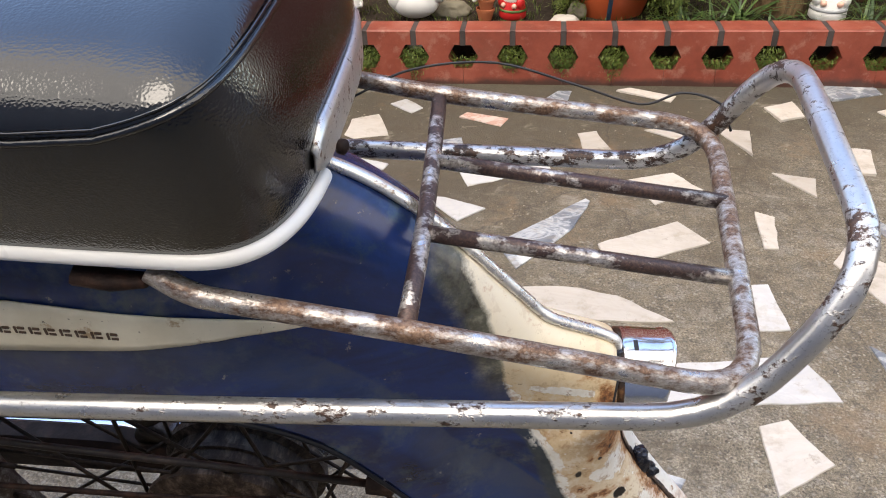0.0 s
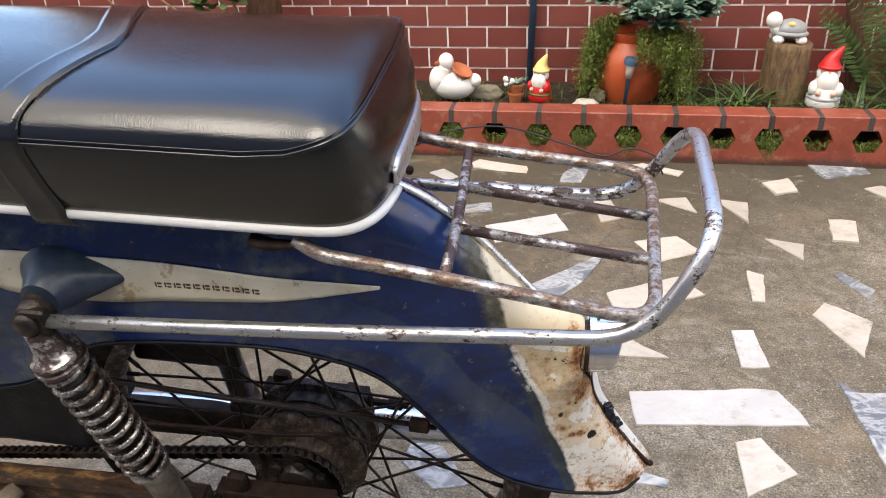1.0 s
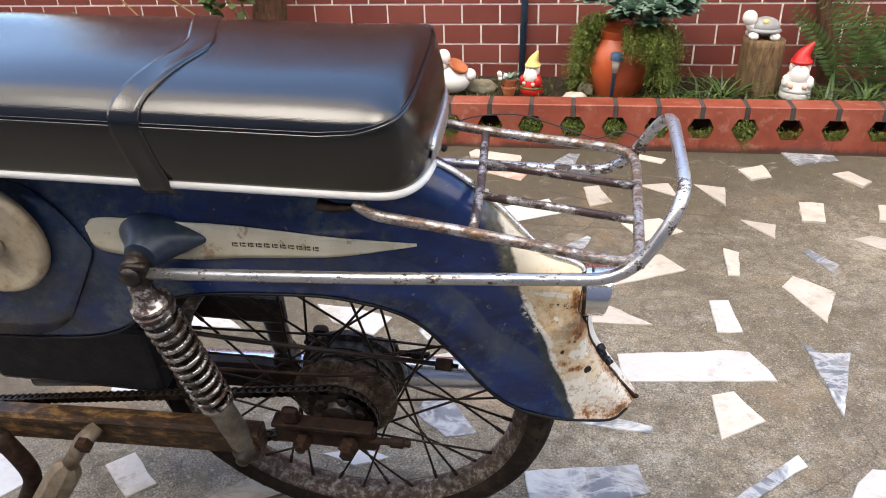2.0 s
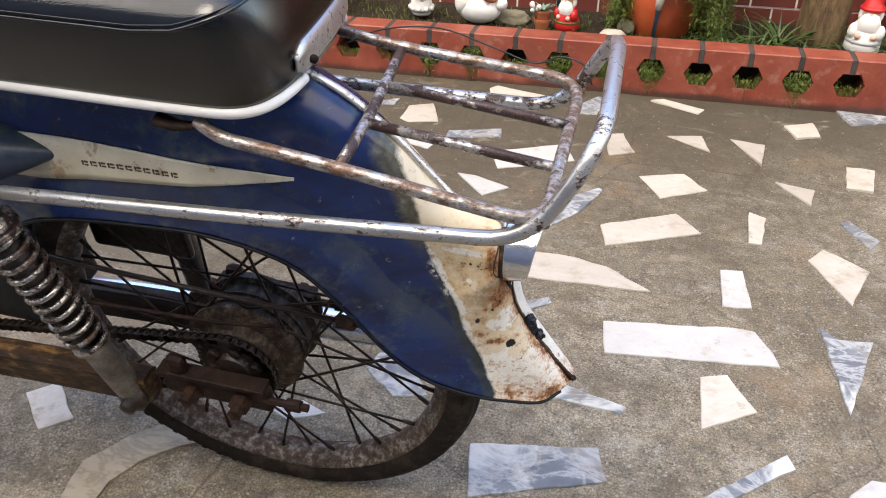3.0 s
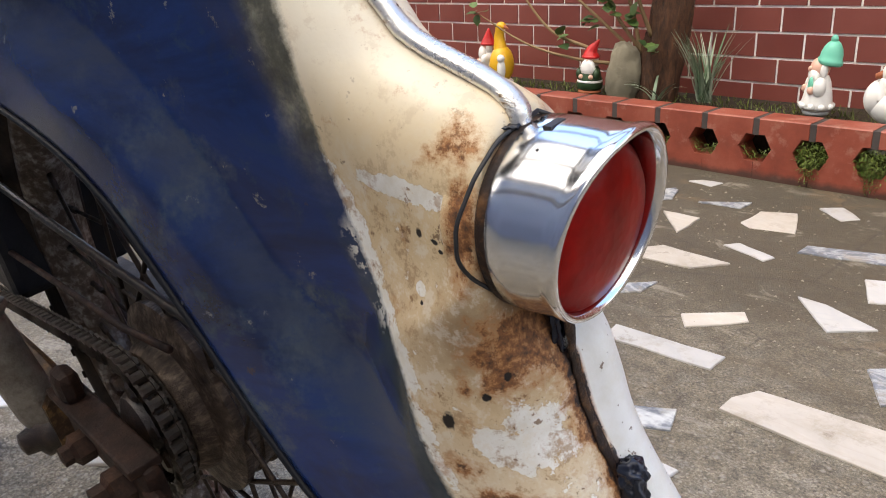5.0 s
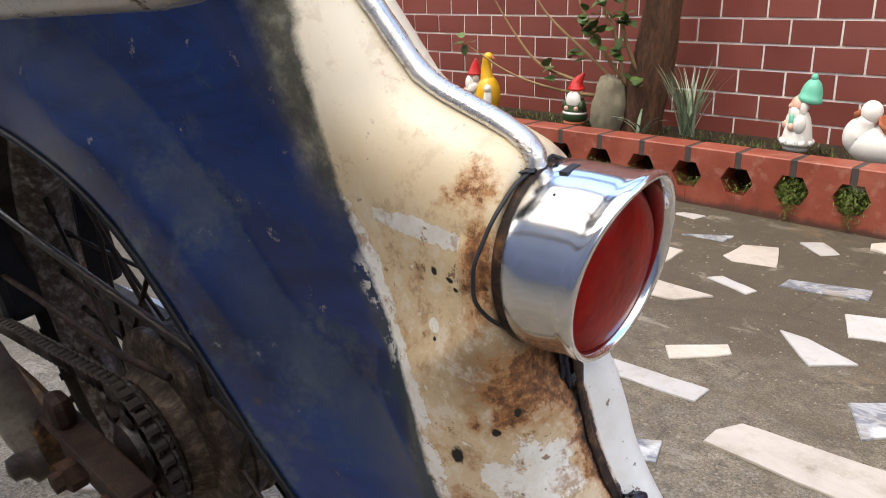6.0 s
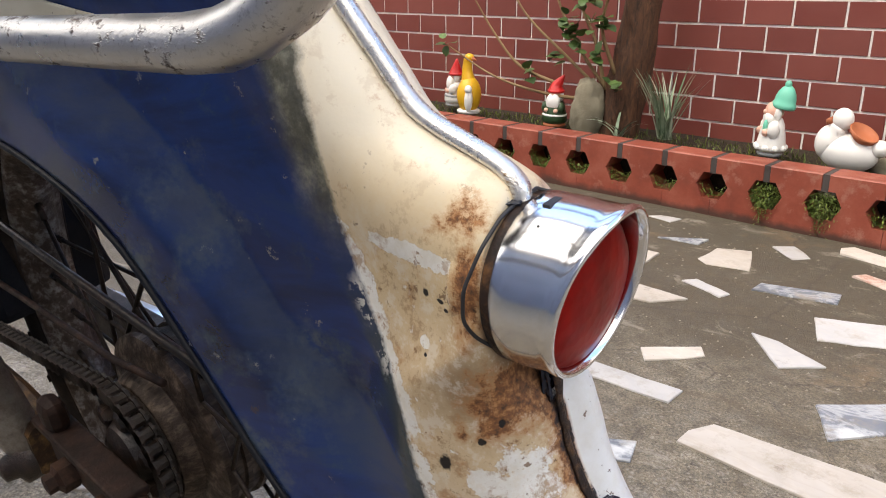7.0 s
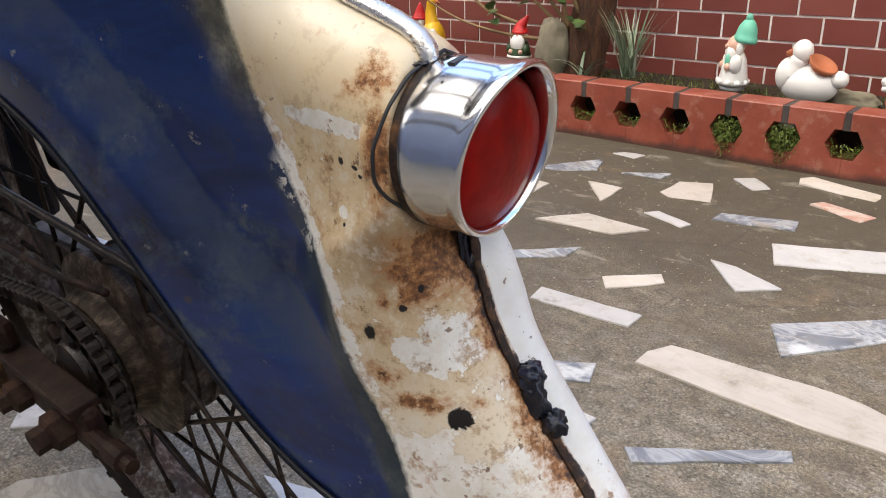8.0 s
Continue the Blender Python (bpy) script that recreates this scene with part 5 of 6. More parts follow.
def tar_lump(name, at, r, squash, label, seed):
    """A lump of black-blue tar, knobbly all over."""
    bm = bmesh.new()
    bmesh.ops.create_icosphere(bm, subdivisions=4, radius=1)
    for v in bm.verts:
        k = 1 + 0.45 * noise.noise(v.co * 1.9 + Vector((seed, 0, 0))) + 0.22 * noise.noise(v.co * 5.0 + Vector((0, seed, 0)))
        v.co = Vector((v.co.x * squash[0], v.co.y * squash[1], v.co.z * squash[2])) * r * k + Vector(at)
    return part(name, bm, TAR, BIKE, label)


tar_lump("tarred_bolt", (0.2655, 0.0045, 0.4335), 0.0064, (1.1, 0.9, 1.0), "lumpy tarred bolt through the tail", 3.0)
tar_lump("tarred_bolt", (0.2775, 0.0045, 0.4110), 0.0066, (1.05, 0.9, 1.05), "lumpy tarred bolt through the tail", 8.0)
tar_lump("tar_smear", (0.2690, 0.0025, 0.4215), 0.0075, (0.85, 0.6, 1.7), "blue black tar smeared along the seam", 5.0)
tar_lump("tar_smear", (0.2275, -0.0030, 0.5745), 0.0055, (1.25, 1.0, 0.40), "blue black tar on the lamp's upper seat", 12.0)
tar_lump("tar_smear", (0.2385, 0.0010, 0.4930), 0.0050, (0.55, 0.9, 2.6), "black tar below the lamp", 21.0)
part("torn_lip", tube(smooth_path([(0.304, 0.002, 0.370), (0.314, 0.002, 0.357), (0.3225, 0.002, 0.347), (0.329, 0.001, 0.3465)], 5), [0.0022, 0.0028, 0.0030, 0.0026, 0.0030, 0.0034, 0.0030, 0.0035, 0.0040, 0.0038, 0.0036, 0.0042, 0.0044, 0.0040, 0.0030, 0.0018], 10, 0.7), RUST, BIKE, "torn rusty lip at the mudguard's end")


# ---- things in the planter bed ----
grow = random.Random(11)


def statue(name, x, y, z, label, category, build, mats, turn=0.0):
    """A glazed figure as one plain mesh."""
    bm = bmesh.new()
    build(bm)
    bmesh.ops.recalc_face_normals(bm, faces=bm.faces)
    ob = part(name, bm, mats)
    ob.matrix_world = pose(x, y, z, 0, 0, turn)
    return tagged(ob, label, category)


def gnome_shape(h, coat=0, hat=1, face=2, beard=0, base=3, stoop=0.0, belt=3):
    def build(bm):
        add_lathe(bm, [(0.20 * h, 0.0), (0.22 * h, 0.02 * h), (0.20 * h, 0.06 * h)], 20, None, base)
        add_lathe(bm, [(0.19 * h, 0.05 * h), (0.24 * h, 0.10 * h), (0.235 * h, 0.2 * h), (0.20 * h, 0.32 * h), (0.17 * h, 0.44 * h), (0.12 * h, 0.52 * h), (0.05 * h, 0.54 * h)], 24, None, coat)
        add_ball(bm, (0.0, -0.02 * h, 0.60 * h), (0.125 * h, 0.12 * h, 0.12 * h), face)
        add_ball(bm, (0.0, -0.11 * h, 0.46 * h), (0.15 * h, 0.095 * h, 0.17 * h), beard)
        for k in range(7):
            b = k / 6 * 2 - 1
            add_ball(bm, (0.13 * h * b, -0.15 * h + 0.05 * h * b * b, 0.36 * h + 0.05 * h * abs(b)), (0.035 * h, 0.04 * h, 0.06 * h), beard, 8, 6)
        add_lathe(bm, [(0.226 * h, 0.195 * h), (0.240 * h, 0.20 * h), (0.236 * h, 0.235 * h), (0.218 * h, 0.24 * h)], 22, None, belt)
        add_ball(bm, (0.0, -0.145 * h, 0.595 * h), 0.028 * h, face, 10, 6)
        for s in (-1, 1):
            add_ball(bm, (0.17 * h * s, -0.08 * h, 0.35 * h), (0.07 * h, 0.10 * h, 0.11 * h), coat)
            add_ball(bm, (0.10 * h * s, -0.19 * h, 0.31 * h), 0.045 * h, face, 10, 7)
            add_ball(bm, (0.11 * h * s, 0.0, 0.57 * h), (0.05 * h, 0.07 * h, 0.10 * h), beard)
        hatp = smooth_path([(0, 0, 0.655 * h), (0.01 * h, 0, 0.76 * h), (0.03 * h + stoop * h * 0.5, 0, 0.87 * h), (0.05 * h + stoop * h, 0, 0.97 * h)], 4)
        add_tube(bm, hatp, [h * r for r in (0.155, 0.15, 0.138, 0.125, 0.112, 0.10, 0.088, 0.076, 0.064, 0.052, 0.040, 0.030, 0.012)], 18, hat)
        add_lathe(bm, [(0.145 * h, 0.63 * h), (0.165 * h, 0.645 * h), (0.165 * h, 0.675 * h), (0.14 * h, 0.69 * h)], 20, None, hat)
    return build


def knit_gnome_shape(bm):
    add_lathe(bm, [(0.040, 0.0), (0.044, 0.006), (0.040, 0.018)], 20, None, 3)
    add_lathe(bm, [(0.044, 0.014), (0.052, 0.022), (0.050, 0.034), (0.044, 0.065), (0.036, 0.095), (0.026, 0.112), (0.012, 0.118)], 24, None, 0)
    add_ball(bm, (-0.002, -0.004, 0.132), (0.034, 0.032, 0.030), 2, 18, 12)
    add_ball(bm, (0.0, -0.020, 0.112), (0.030, 0.020, 0.024), 0, 14, 10)
    add_ball(bm, (0.0, -0.036, 0.130), 0.008, 2, 10, 6)
    for s in (-1, 1):
        add_ball(bm, (0.040 * s, -0.012, 0.082), (0.017, 0.022, 0.028), 0, 12, 8)
        add_ball(bm, (0.028 * s, -0.036, 0.072), 0.012, 2, 10, 7)
        add_ball(bm, (0.031 * s, -0.002, 0.128), (0.009, 0.013, 0.020), 0, 10, 7)
    add_ball(bm, (0.020, -0.036, 0.088), (0.010, 0.008, 0.022), 1, 10, 7)
    add_lathe(bm, [(0.036, 0.140), (0.040, 0.144), (0.040, 0.154), (0.036, 0.158), (0.035, 0.170), (0.030, 0.186), (0.021, 0.199), (0.010, 0.207)], 22, pose(0.002, 0.004, 0.004, -6, 4, 0), 1)
    add_ball(bm, (0.017, 0.022, 0.213), 0.012, 1, 12, 8)
    for v in bm.verts:
        v.co = Vector((v.co.x * 0.84, v.co.y * 0.84, v.co.z))
    for k in range(9):
        b = k * math.tau / 9
        add_ball(bm, (0.040 * math.cos(b), 0.040 * math.sin(b), 0.026), (0.011, 0.011, 0.010), 0, 8, 6)


def duck_shape(bm):
    """A sitting duck with its head turned back beside a tilted dish."""
    add_ball(bm, (0, 0, 0.045), (0.080, 0.055, 0.045), 0, 24, 14)
    add_ball(bm, (-0.055, -0.01, 0.062), (0.035, 0.035, 0.040), 0, 18, 12)
    add_tube(bm, smooth_path([(-0.045, -0.01, 0.06), (-0.038, -0.012, 0.085), (-0.030, -0.014, 0.105)], 4), [0.034, 0.033, 0.031, 0.029, 0.027, 0.025, 0.025, 0.024, 0.022], 16, 0)
    add_ball(bm, (-0.026, -0.014, 0.118), (0.028, 0.026, 0.026), 0, 18, 12)
    add_tube(bm, [(-0.05, -0.02, 0.114), (-0.066, -0.026, 0.110)], [0.010, 0.005], 10, 1)
    add_ball(bm, (0.074, 0, 0.062), (0.028, 0.03, 0.02), 0, 14, 9)
    add_lathe(bm, [(0.022, -0.008), (0.036, 0.002), (0.040, 0.012), (0.037, 0.013), (0.032, 0.007), (0.002, 0.004)], 26, pose(0.030, -0.016, 0.086, 10, 24, 0), 1)
    for v in bm.verts:
        v.co.z *= 1.22


def goose_shape(bm):
    add_ball(bm, (0.0, 0, 0.07), (0.048, 0.05, 0.072), 0, 20, 12)
    add_tube(bm, smooth_path([(0, 0, 0.10), (-0.012, 0, 0.155), (-0.012, 0, 0.195), (-0.006, 0, 0.212)], 5), [0.034, 0.031, 0.028, 0.026, 0.024, 0.022, 0.021, 0.020, 0.019, 0.018, 0.018, 0.018, 0.018, 0.018, 0.017, 0.014], 16, 0)
    add_ball(bm, (-0.004, 0, 0.213), (0.021, 0.019, 0.017), 0, 14, 9)
    add_tube(bm, [(0.010, 0, 0.212), (0.032, 0, 0.206)], [0.009, 0.003], 9, 1)
    add_ball(bm, (0.028, -0.035, 0.055), (0.018, 0.016, 0.045), 2, 14, 9)
    add_ball(bm, (0.030, -0.040, 0.098), (0.016, 0.014, 0.016), 2, 12, 8)
    add_lathe(bm, [(0.045, 0.0), (0.048, 0.008), (0.040, 0.014)], 18, None, 2)


def turtle_shape(bm):
    add_ball(bm, (0.012, 0, 0.045), (0.052, 0.045, 0.034), 1, 20, 12)
    add_lathe(bm, [(0.056, 0.026), (0.062, 0.032), (0.052, 0.040)], 22, pose(0.012, 0, 0, 0, 0, 0) @ Matrix.Diagonal((1, 0.85, 1, 1)), 1)
    for x, y in ((-0.03, -0.03), (0.045, -0.03), (-0.03, 0.03), (0.045, 0.03)):
        add_ball(bm, (x, y, 0.013), (0.020, 0.017, 0.015), 0, 12, 8)
    add_ball(bm, (-0.05, -0.01, 0.075), (0.027, 0.025, 0.028), 0, 16, 10)
    add_tube(bm, [(-0.03, 0, 0.03), (-0.048, -0.008, 0.06)], [0.02, 0.018], 12, 0)
    add_ball(bm, (0.005, -0.032, 0.066), (0.012, 0.010, 0.010), 2, 10, 6)


statue("duck_figure", -0.235, 2.60, 0.118, "white glazed duck figure with a terracotta dish on its back", "garden figure", duck_shape, [WHITE, TERRA])
statue("gnome_figure", -0.465, 2.64, 0.118, "white glazed gnome figure with a mint green knitted hat", "garden figure", knit_gnome_shape, [WHITE, MINT, SKIN, GREY_GLAZE], -50)
statue("gnome_figure", 0.083, 2.61, 0.115, "small gnome figure with red coat, white beard and pale yellow hat", "garden figure", gnome_shape(0.188, 0, 1, 2, 3, 4, 0.05, 4), [REDP, PALE_YELLOW, SKIN, WHITE, LEAF], -20)
statue("gnome_figure", 1.06, 2.62, 0.135, "white gnome figure with a tall red pointed hat", "garden figure", gnome_shape(0.235, 0, 1, 2, 0, 3, 0.08), [WHITE, REDP, SKIN, GREY_GLAZE], -10)
statue("gnome_figure", -1.255, 2.64, 0.09, "small gnome figure with red hat and green clothes", "garden figure", gnome_shape(0.19, 0, 1, 2, 3, 4, 0.10), [DARK_GREEN, REDP, SKIN, WHITE, TERRA], 10)
statue("gnome_figure", -1.80, 2.70, 0.085, "white bearded gnome figure with a red cap", "garden figure", gnome_shape(0.195, 0, 1, 2, 0, 3, 0.0), [WHITE, REDP, SKIN, GREY_GLAZE], -40)
statue("goose_figure", -1.665, 2.63, 0.082, "yellow glazed goose figure with a small white gosling", "garden figure", goose_shape, [YELLOW, TERRA, WHITE])
statue("turtle_figure", 0.915, 2.69, 0.352, "grey and white turtle figure sitting on a log", "garden figure", turtle_shape, [WHITE, GREY_GLAZE, PALE_YELLOW])


def rock(name, x, y, z, r, material, label, category="stone", turn=0, seed=0):
    bm = bmesh.new()
    bmesh.ops.create_icosphere(bm, subdivisions=4, radius=1)
    for v in bm.verts:
        d = 1 + 0.08 * noise.noise(v.co * 9) + 0.05 * noise.noise(v.co * 19) + 0.22 * noise.noise(v.co * 1.4 + Vector((seed, 0, 0))) + 0.08 * noise.noise(v.co * 4 + Vector((0, seed, 0)))
        v.co = Vector((v.co.x * r[0], v.co.y * r[1], v.co.z * r[2])) * d
    ob = part(name, bm, material)
    ob.matrix_world = pose(x, y, z, 0, 0, turn)
    return tagged(ob, label, category)


rock("garden_rock", -1.11, 2.63, 0.165, (0.062, 0.05, 0.122), GREY_STONE, "upright mossy grey rock in the planter", seed=2)
rock("garden_rock", 0.25, 2.55, 0.130, (0.050, 0.03, 0.028), STONES["c"], "pale cream stone lying in the planter", seed=5)
rock("garden_rock", 0.465, 2.52, 0.142, (0.055, 0.03, 0.010), STONES["c"], "flat cream stone on the planter edge", seed=7)
rock("garden_rock", 0.29, 2.62, 0.150, (0.030, 0.03, 0.030), GREY_STONE, "rounded brown stone beside the pot", seed=9)
rock("garden_rock", -0.13, 2.66, 0.125, (0.075, 0.04, 0.035), GREY_STONE, "dark weathered stone at the wall's foot", seed=12)


def flower_pot(x, y, z, r, h, material, label):
    ob = thing("flower_pot", pose(x, y, z), label, "flower pot", "terracotta pots")
    part("pot_body", lathe([(r * 0.66, 0), (r * 0.70, 0.004), (r * 0.92, h * 0.78), (r, h * 0.80), (r * 1.02, h), (r * 0.90, h), (r * 0.84, h * 0.8), (r * 0.5, h * 0.78), (0.002, h * 0.77)], 28), material, ob, auto=40)
    return ob


flower_pot(-0.005, 2.60, 0.112, 0.030, 0.045, TERRA, "small stacked terracotta flower pot, lower one")
pot = flower_pot(-0.003, 2.60, 0.148, 0.028, 0.040, TERRA, "small terracotta flower pot with grey leaves and white flowers")
bm = bmesh.new()
for i in range(26):
    a, l = grow.uniform(0, math.tau), grow.uniform(0.02, 0.045)
    add_leaf(bm, (0, 0, 0.034), (l * math.cos(a), l * math.sin(a), 0.034 + grow.uniform(0.005, 0.03)), 0.011)
part("leaves", bm, SUCC, pot)
bm = bmesh.new()
for i in range(9):
    c = Vector((-0.030 + grow.uniform(-0.016, 0.016), -0.01 + grow.uniform(-0.01, 0.01), 0.048 + grow.uniform(-0.010, 0.014)))
    add_ball(bm, c, grow.uniform(0.006, 0.010), 0, 8, 6)
part("flowers", bm, WHITE, pot, "white flower heads")


def big_pot():
    ob = thing("big_flower_pot", pose(0.40, 2.70, 0.11), "large orange red pot overgrown with succulents and trailing creeper", "flower pot")
    part("pot_body", lathe([(0.095, 0), (0.10, 0.006), (0.135, 0.12), (0.125, 0.19), (0.088, 0.232), (0.092, 0.240), (0.098, 0.262), (0.085, 0.262), (0.07, 0.24), (0.002, 0.235)], 40), TERRA_RED, ob, "glossy orange red pot", auto=50)
    bm = bmesh.new()
    for i in range(760):
        side = grow.choice((-1, 1))
        a = (math.pi * (0.5 + 0.5 * side)) + grow.uniform(-1.15, 1.15) - 0.35
        r0 = grow.uniform(0.07, 0.115)
        p = Vector((r0 * math.cos(a), r0 * math.sin(a), 0.262 + grow.uniform(0, 0.03)))
        out = Vector((math.cos(a), math.sin(a), 0))
        fall = grow.uniform(0.08, 0.27) * (1.0 if abs(math.cos(a)) > 0.55 else 0.35)
        reach = grow.uniform(0.006, 0.036) if side < 0 else grow.uniform(0.004, 0.016)
        steps = int(fall / 0.011) + 3
        for s in range(steps):
            p = p + out * (reach if s < 4 else 0.0015) + Vector((grow.uniform(-0.004, 0.004), grow.uniform(-0.004, 0.004), 0.002 if s < 2 else -0.0115))
            for k in range(2):
                d = Vector((grow.uniform(-1, 1), grow.uniform(-1, 0.4), grow.uniform(-0.6, 0.8))).normalized()
                add_leaf(bm, p, p + d * grow.uniform(0.009, 0.017), 0.0095, (0, 0, 1), 0, 0.2, 1)
    part("creeper", bm, MOSS, ob, "trailing fine-leaved creeper")
    for i in range(30):
        a, r = grow.uniform(0, math.tau), grow.uniform(0.0, 0.17)
        c = Vector((0.075 + r * math.cos(a) * 1.25, -0.03 + r * math.sin(a) * 0.75, 0.315 + grow.uniform(-0.02, 0.06)))
        bm = bmesh.new()
        s = grow.uniform(0.050, 0.078)
        for ring, n, up in ((1.0, 8, 0.25), (0.75, 7, 0.55), (0.45, 5, 0.95), (0.2, 4, 1.4)):
            for k in range(n):
                b = k * math.tau / n + ring * 2
                add_leaf(bm, c, c + Vector((math.cos(b) * ring, math.sin(b) * ring - 0.25 * ring, up * 0.55)) * s, s * 0.62, (0, 0, 1), 0, 0.35, 3)
        part("succulent", bm, SUCC, ob, "grey green rosette")
    return ob


big_pot()


def solar_light():
    ob = thing("solar_stake_light", pose(0.385, 2.56, 0.115, 3, 2, 0), "dark solar garden light on a stake", "garden light")
    part("stake", lathe([(0.007, 0), (0.007, 0.125), (0.009, 0.127)], 12), PIPE_BLUE, ob)
    part("diffuser", lathe([(0.012, 0.125), (0.0165, 0.172), (0.016, 0.173)], 18), plain("clear_plastic", (0.55, 0.50, 0.45), 0.2, 0, 40, 0.2, 0.05), ob, "clear ribbed plastic diffuser")
    part("cap", lathe([(0.0165, 0.172), (0.023, 0.174), (0.023, 0.192), (0.019, 0.198), (0.002, 0.199)], 20), PIPE_BLUE, ob, "dark cap", auto=40)


solar_light()

bm = bmesh.new()
rings = []
for i in range(11):
    z = 0.235 * i / 10
    rings.append([bm.verts.new(((0.080 - 0.006 * i / 10 + 0.007 * noise.noise((math.cos(a) * 2.2, math.sin(a) * 2.2, z * 6))) * math.cos(a), (0.078 + 0.007 * noise.noise((math.cos(a) * 2.2, math.sin(a) * 2.2, z * 6))) * math.sin(a), z)) for a in [k * math.tau / 28 for k in range(28)]])
for r0, r1 in zip(rings, rings[1:]):
    for k in range(28):
        bm.faces.new((r0[k], r0[(k + 1) % 28], r1[(k + 1) % 28], r1[k]))
bm.faces.new(rings[-1])
stump = part("log_stump", bm, LOG)
stump.matrix_world = pose(0.935, 2.69, 0.118)
tagged(stump, "upright weathered log with flaking brown bark", "log")

post = part("stake_post", tube(smooth_path([(1.225, 2.80, 0.10), (1.18, 2.80, 0.32), (1.13, 2.79, 0.6), (1.12, 2.78, 1.3)], 6), 0.027, 14), BARK)
tagged(post, "thin brown tree stem standing before the wall", "tree")
pipe = part("wall_pipe", tube([(0.03, 2.838, 0.10), (0.03, 2.838, 2.0)], 0.013, 14), PIPE_BLUE)
tagged(pipe, "thin blue painted pipe running up the wall", "pipe")


def tree():
    ob = thing("garden_tree", pose(0, 0, 0), "brown tree trunk with thin bare stems and a few leaves", "tree")
    path = smooth_path([(-1.03, 2.70, 0.06), (-1.01, 2.70, 0.22), (-0.985, 2.71, 0.42), (-0.975, 2.71, 0.65), (-1.0, 2.70, 1.0), (-1.05, 2.68, 1.5)], 6)
    path = smooth_path(path, 3)
    bm = tube(path, [0.076 - 0.0003 * i for i in range(len(path))], 40)
    for v in bm.verts:
        v.co.x += 0.016 * noise.noise((v.co.x * 22, v.co.y * 22, v.co.z * 5))
        v.co.y += 0.012 * noise.noise((v.co.x * 30 + 5, v.co.y * 30, v.co.z * 9)) + 0.005 * noise.noise(v.co * 70)
    part("trunk", bm, BARK, ob, "brown rough trunk")
    stems = [((-1.03, 2.66, 0.20), (-1.22, 2.64, 0.34), (-1.40, 2.62, 0.48), (-1.52, 2.60, 0.66)),
             ((-1.04, 2.66, 0.22), (-1.20, 2.65, 0.40), (-1.30, 2.64, 0.60), (-1.33, 2.63, 0.85)),
             ((-1.05, 2.65, 0.20), (-1.30, 2.62, 0.205), (-1.52, 2.60, 0.245), (-1.74, 2.58, 0.34)),
             ((-1.06, 2.65, 0.24), (-1.10, 2.63, 0.40), (-1.17, 2.62, 0.55), (-1.15, 2.60, 0.8)),
             ((-1.25, 2.64, 0.24), (-1.42, 2.63, 0.29), (-1.54, 2.62, 0.40), (-1.66, 2.60, 0.56)),
             ((-1.02, 2.64, 0.30), (-1.06, 2.60, 0.45), (-1.02, 2.57, 0.60), (-1.04, 2.56, 0.78))]
    for s in stems:
        p = smooth_path(s, 7)
        part("stem", tube(p, [0.0075 - 0.0052 * i / len(p) for i in range(len(p))], 8), TWIG, ob)
    bm = bmesh.new()
    spots = [((-1.74, 2.58, 0.345), 3, 0.035), ((-1.37, 2.60, 0.265), 2, 0.045), ((-1.25, 2.62, 0.33), 3, 0.035), ((-1.16, 2.61, 0.41), 7, 0.04), ((-1.09, 2.60, 0.36), 5, 0.035), ((-1.20, 2.61, 0.46), 5, 0.035), ((-1.06, 2.58, 0.46), 6, 0.035), ((-1.13, 2.6, 0.54), 6, 0.04), ((-1.05, 2.57, 0.58), 6, 0.04), ((-1.5, 2.6, 0.62), 4, 0.04), ((-1.3, 2.63, 0.7), 6, 0.045), ((-1.0, 2.6, 0.27), 4, 0.03)]
    for c, n, size in spots:
        for k in range(n * 2):
            b = Vector(c) + Vector((grow.uniform(-0.03, 0.03), grow.uniform(-0.02, 0.02), grow.uniform(-0.025, 0.025)))
            d = Vector((grow.uniform(-1, 1), grow.uniform(-0.8, 0.3), grow.uniform(-0.5, 0.5))).normalized()
            add_leaf(bm, b, b + d * size * grow.uniform(0.8, 1.3), size * 0.95, (0, -0.3, 1), 0, 0.15, 4)
    part("leaves", bm, LEAF, ob, "few rounded green leaves")
    return ob


tree()


def tuft(name, x, y, z, n, length, width, spread, droop, material, label):
    bm = bmesh.new()
    for i in range(n):
        a = grow.uniform(0, math.tau)
        lean = Vector((math.cos(a) * spread, math.sin(a) * spread * 0.7 - 0.15 * spread, 1))
        add_blade(bm, (grow.uniform(-0.02, 0.02), grow.uniform(-0.015, 0.015), 0), lean, length * grow.uniform(0.6, 1.1), width * grow.uniform(0.7, 1.2), droop * grow.uniform(0.4, 1.3))
    ob = part(name, bm, material)
    ob.location = (x, y, z)
    return tagged(ob, label, "plant", "grassy plants in the bed")


tuft("reed_plant", -0.80, 2.62, 0.115, 54, 0.23, 0.009, 0.36, 0.22, REED, "stiff pale striped leaf tuft in the planter")
tuft("reed_plant", -0.96, 2.60, 0.10, 9, 0.14, 0.011, 0.7, 0.5, REED, "drooping pale leaf tuft beside the trunk")
for i, (x, n, l) in enumerate(((0.62, 26, 0.16), (0.72, 30, 0.19), (0.80, 24, 0.26), (0.88, 14, 0.15), (1.18, 34, 0.22), (1.30, 40, 0.25), (1.42, 40, 0.24), (1.54, 36, 0.24), (1.00, 10, 0.12))):
    tuft("grass_plant", x, 2.56 + 0.02 * (i % 3), 0.125, n, l, 0.008, 0.9, 0.9, LEAF, "arching green grassy plant in the planter")


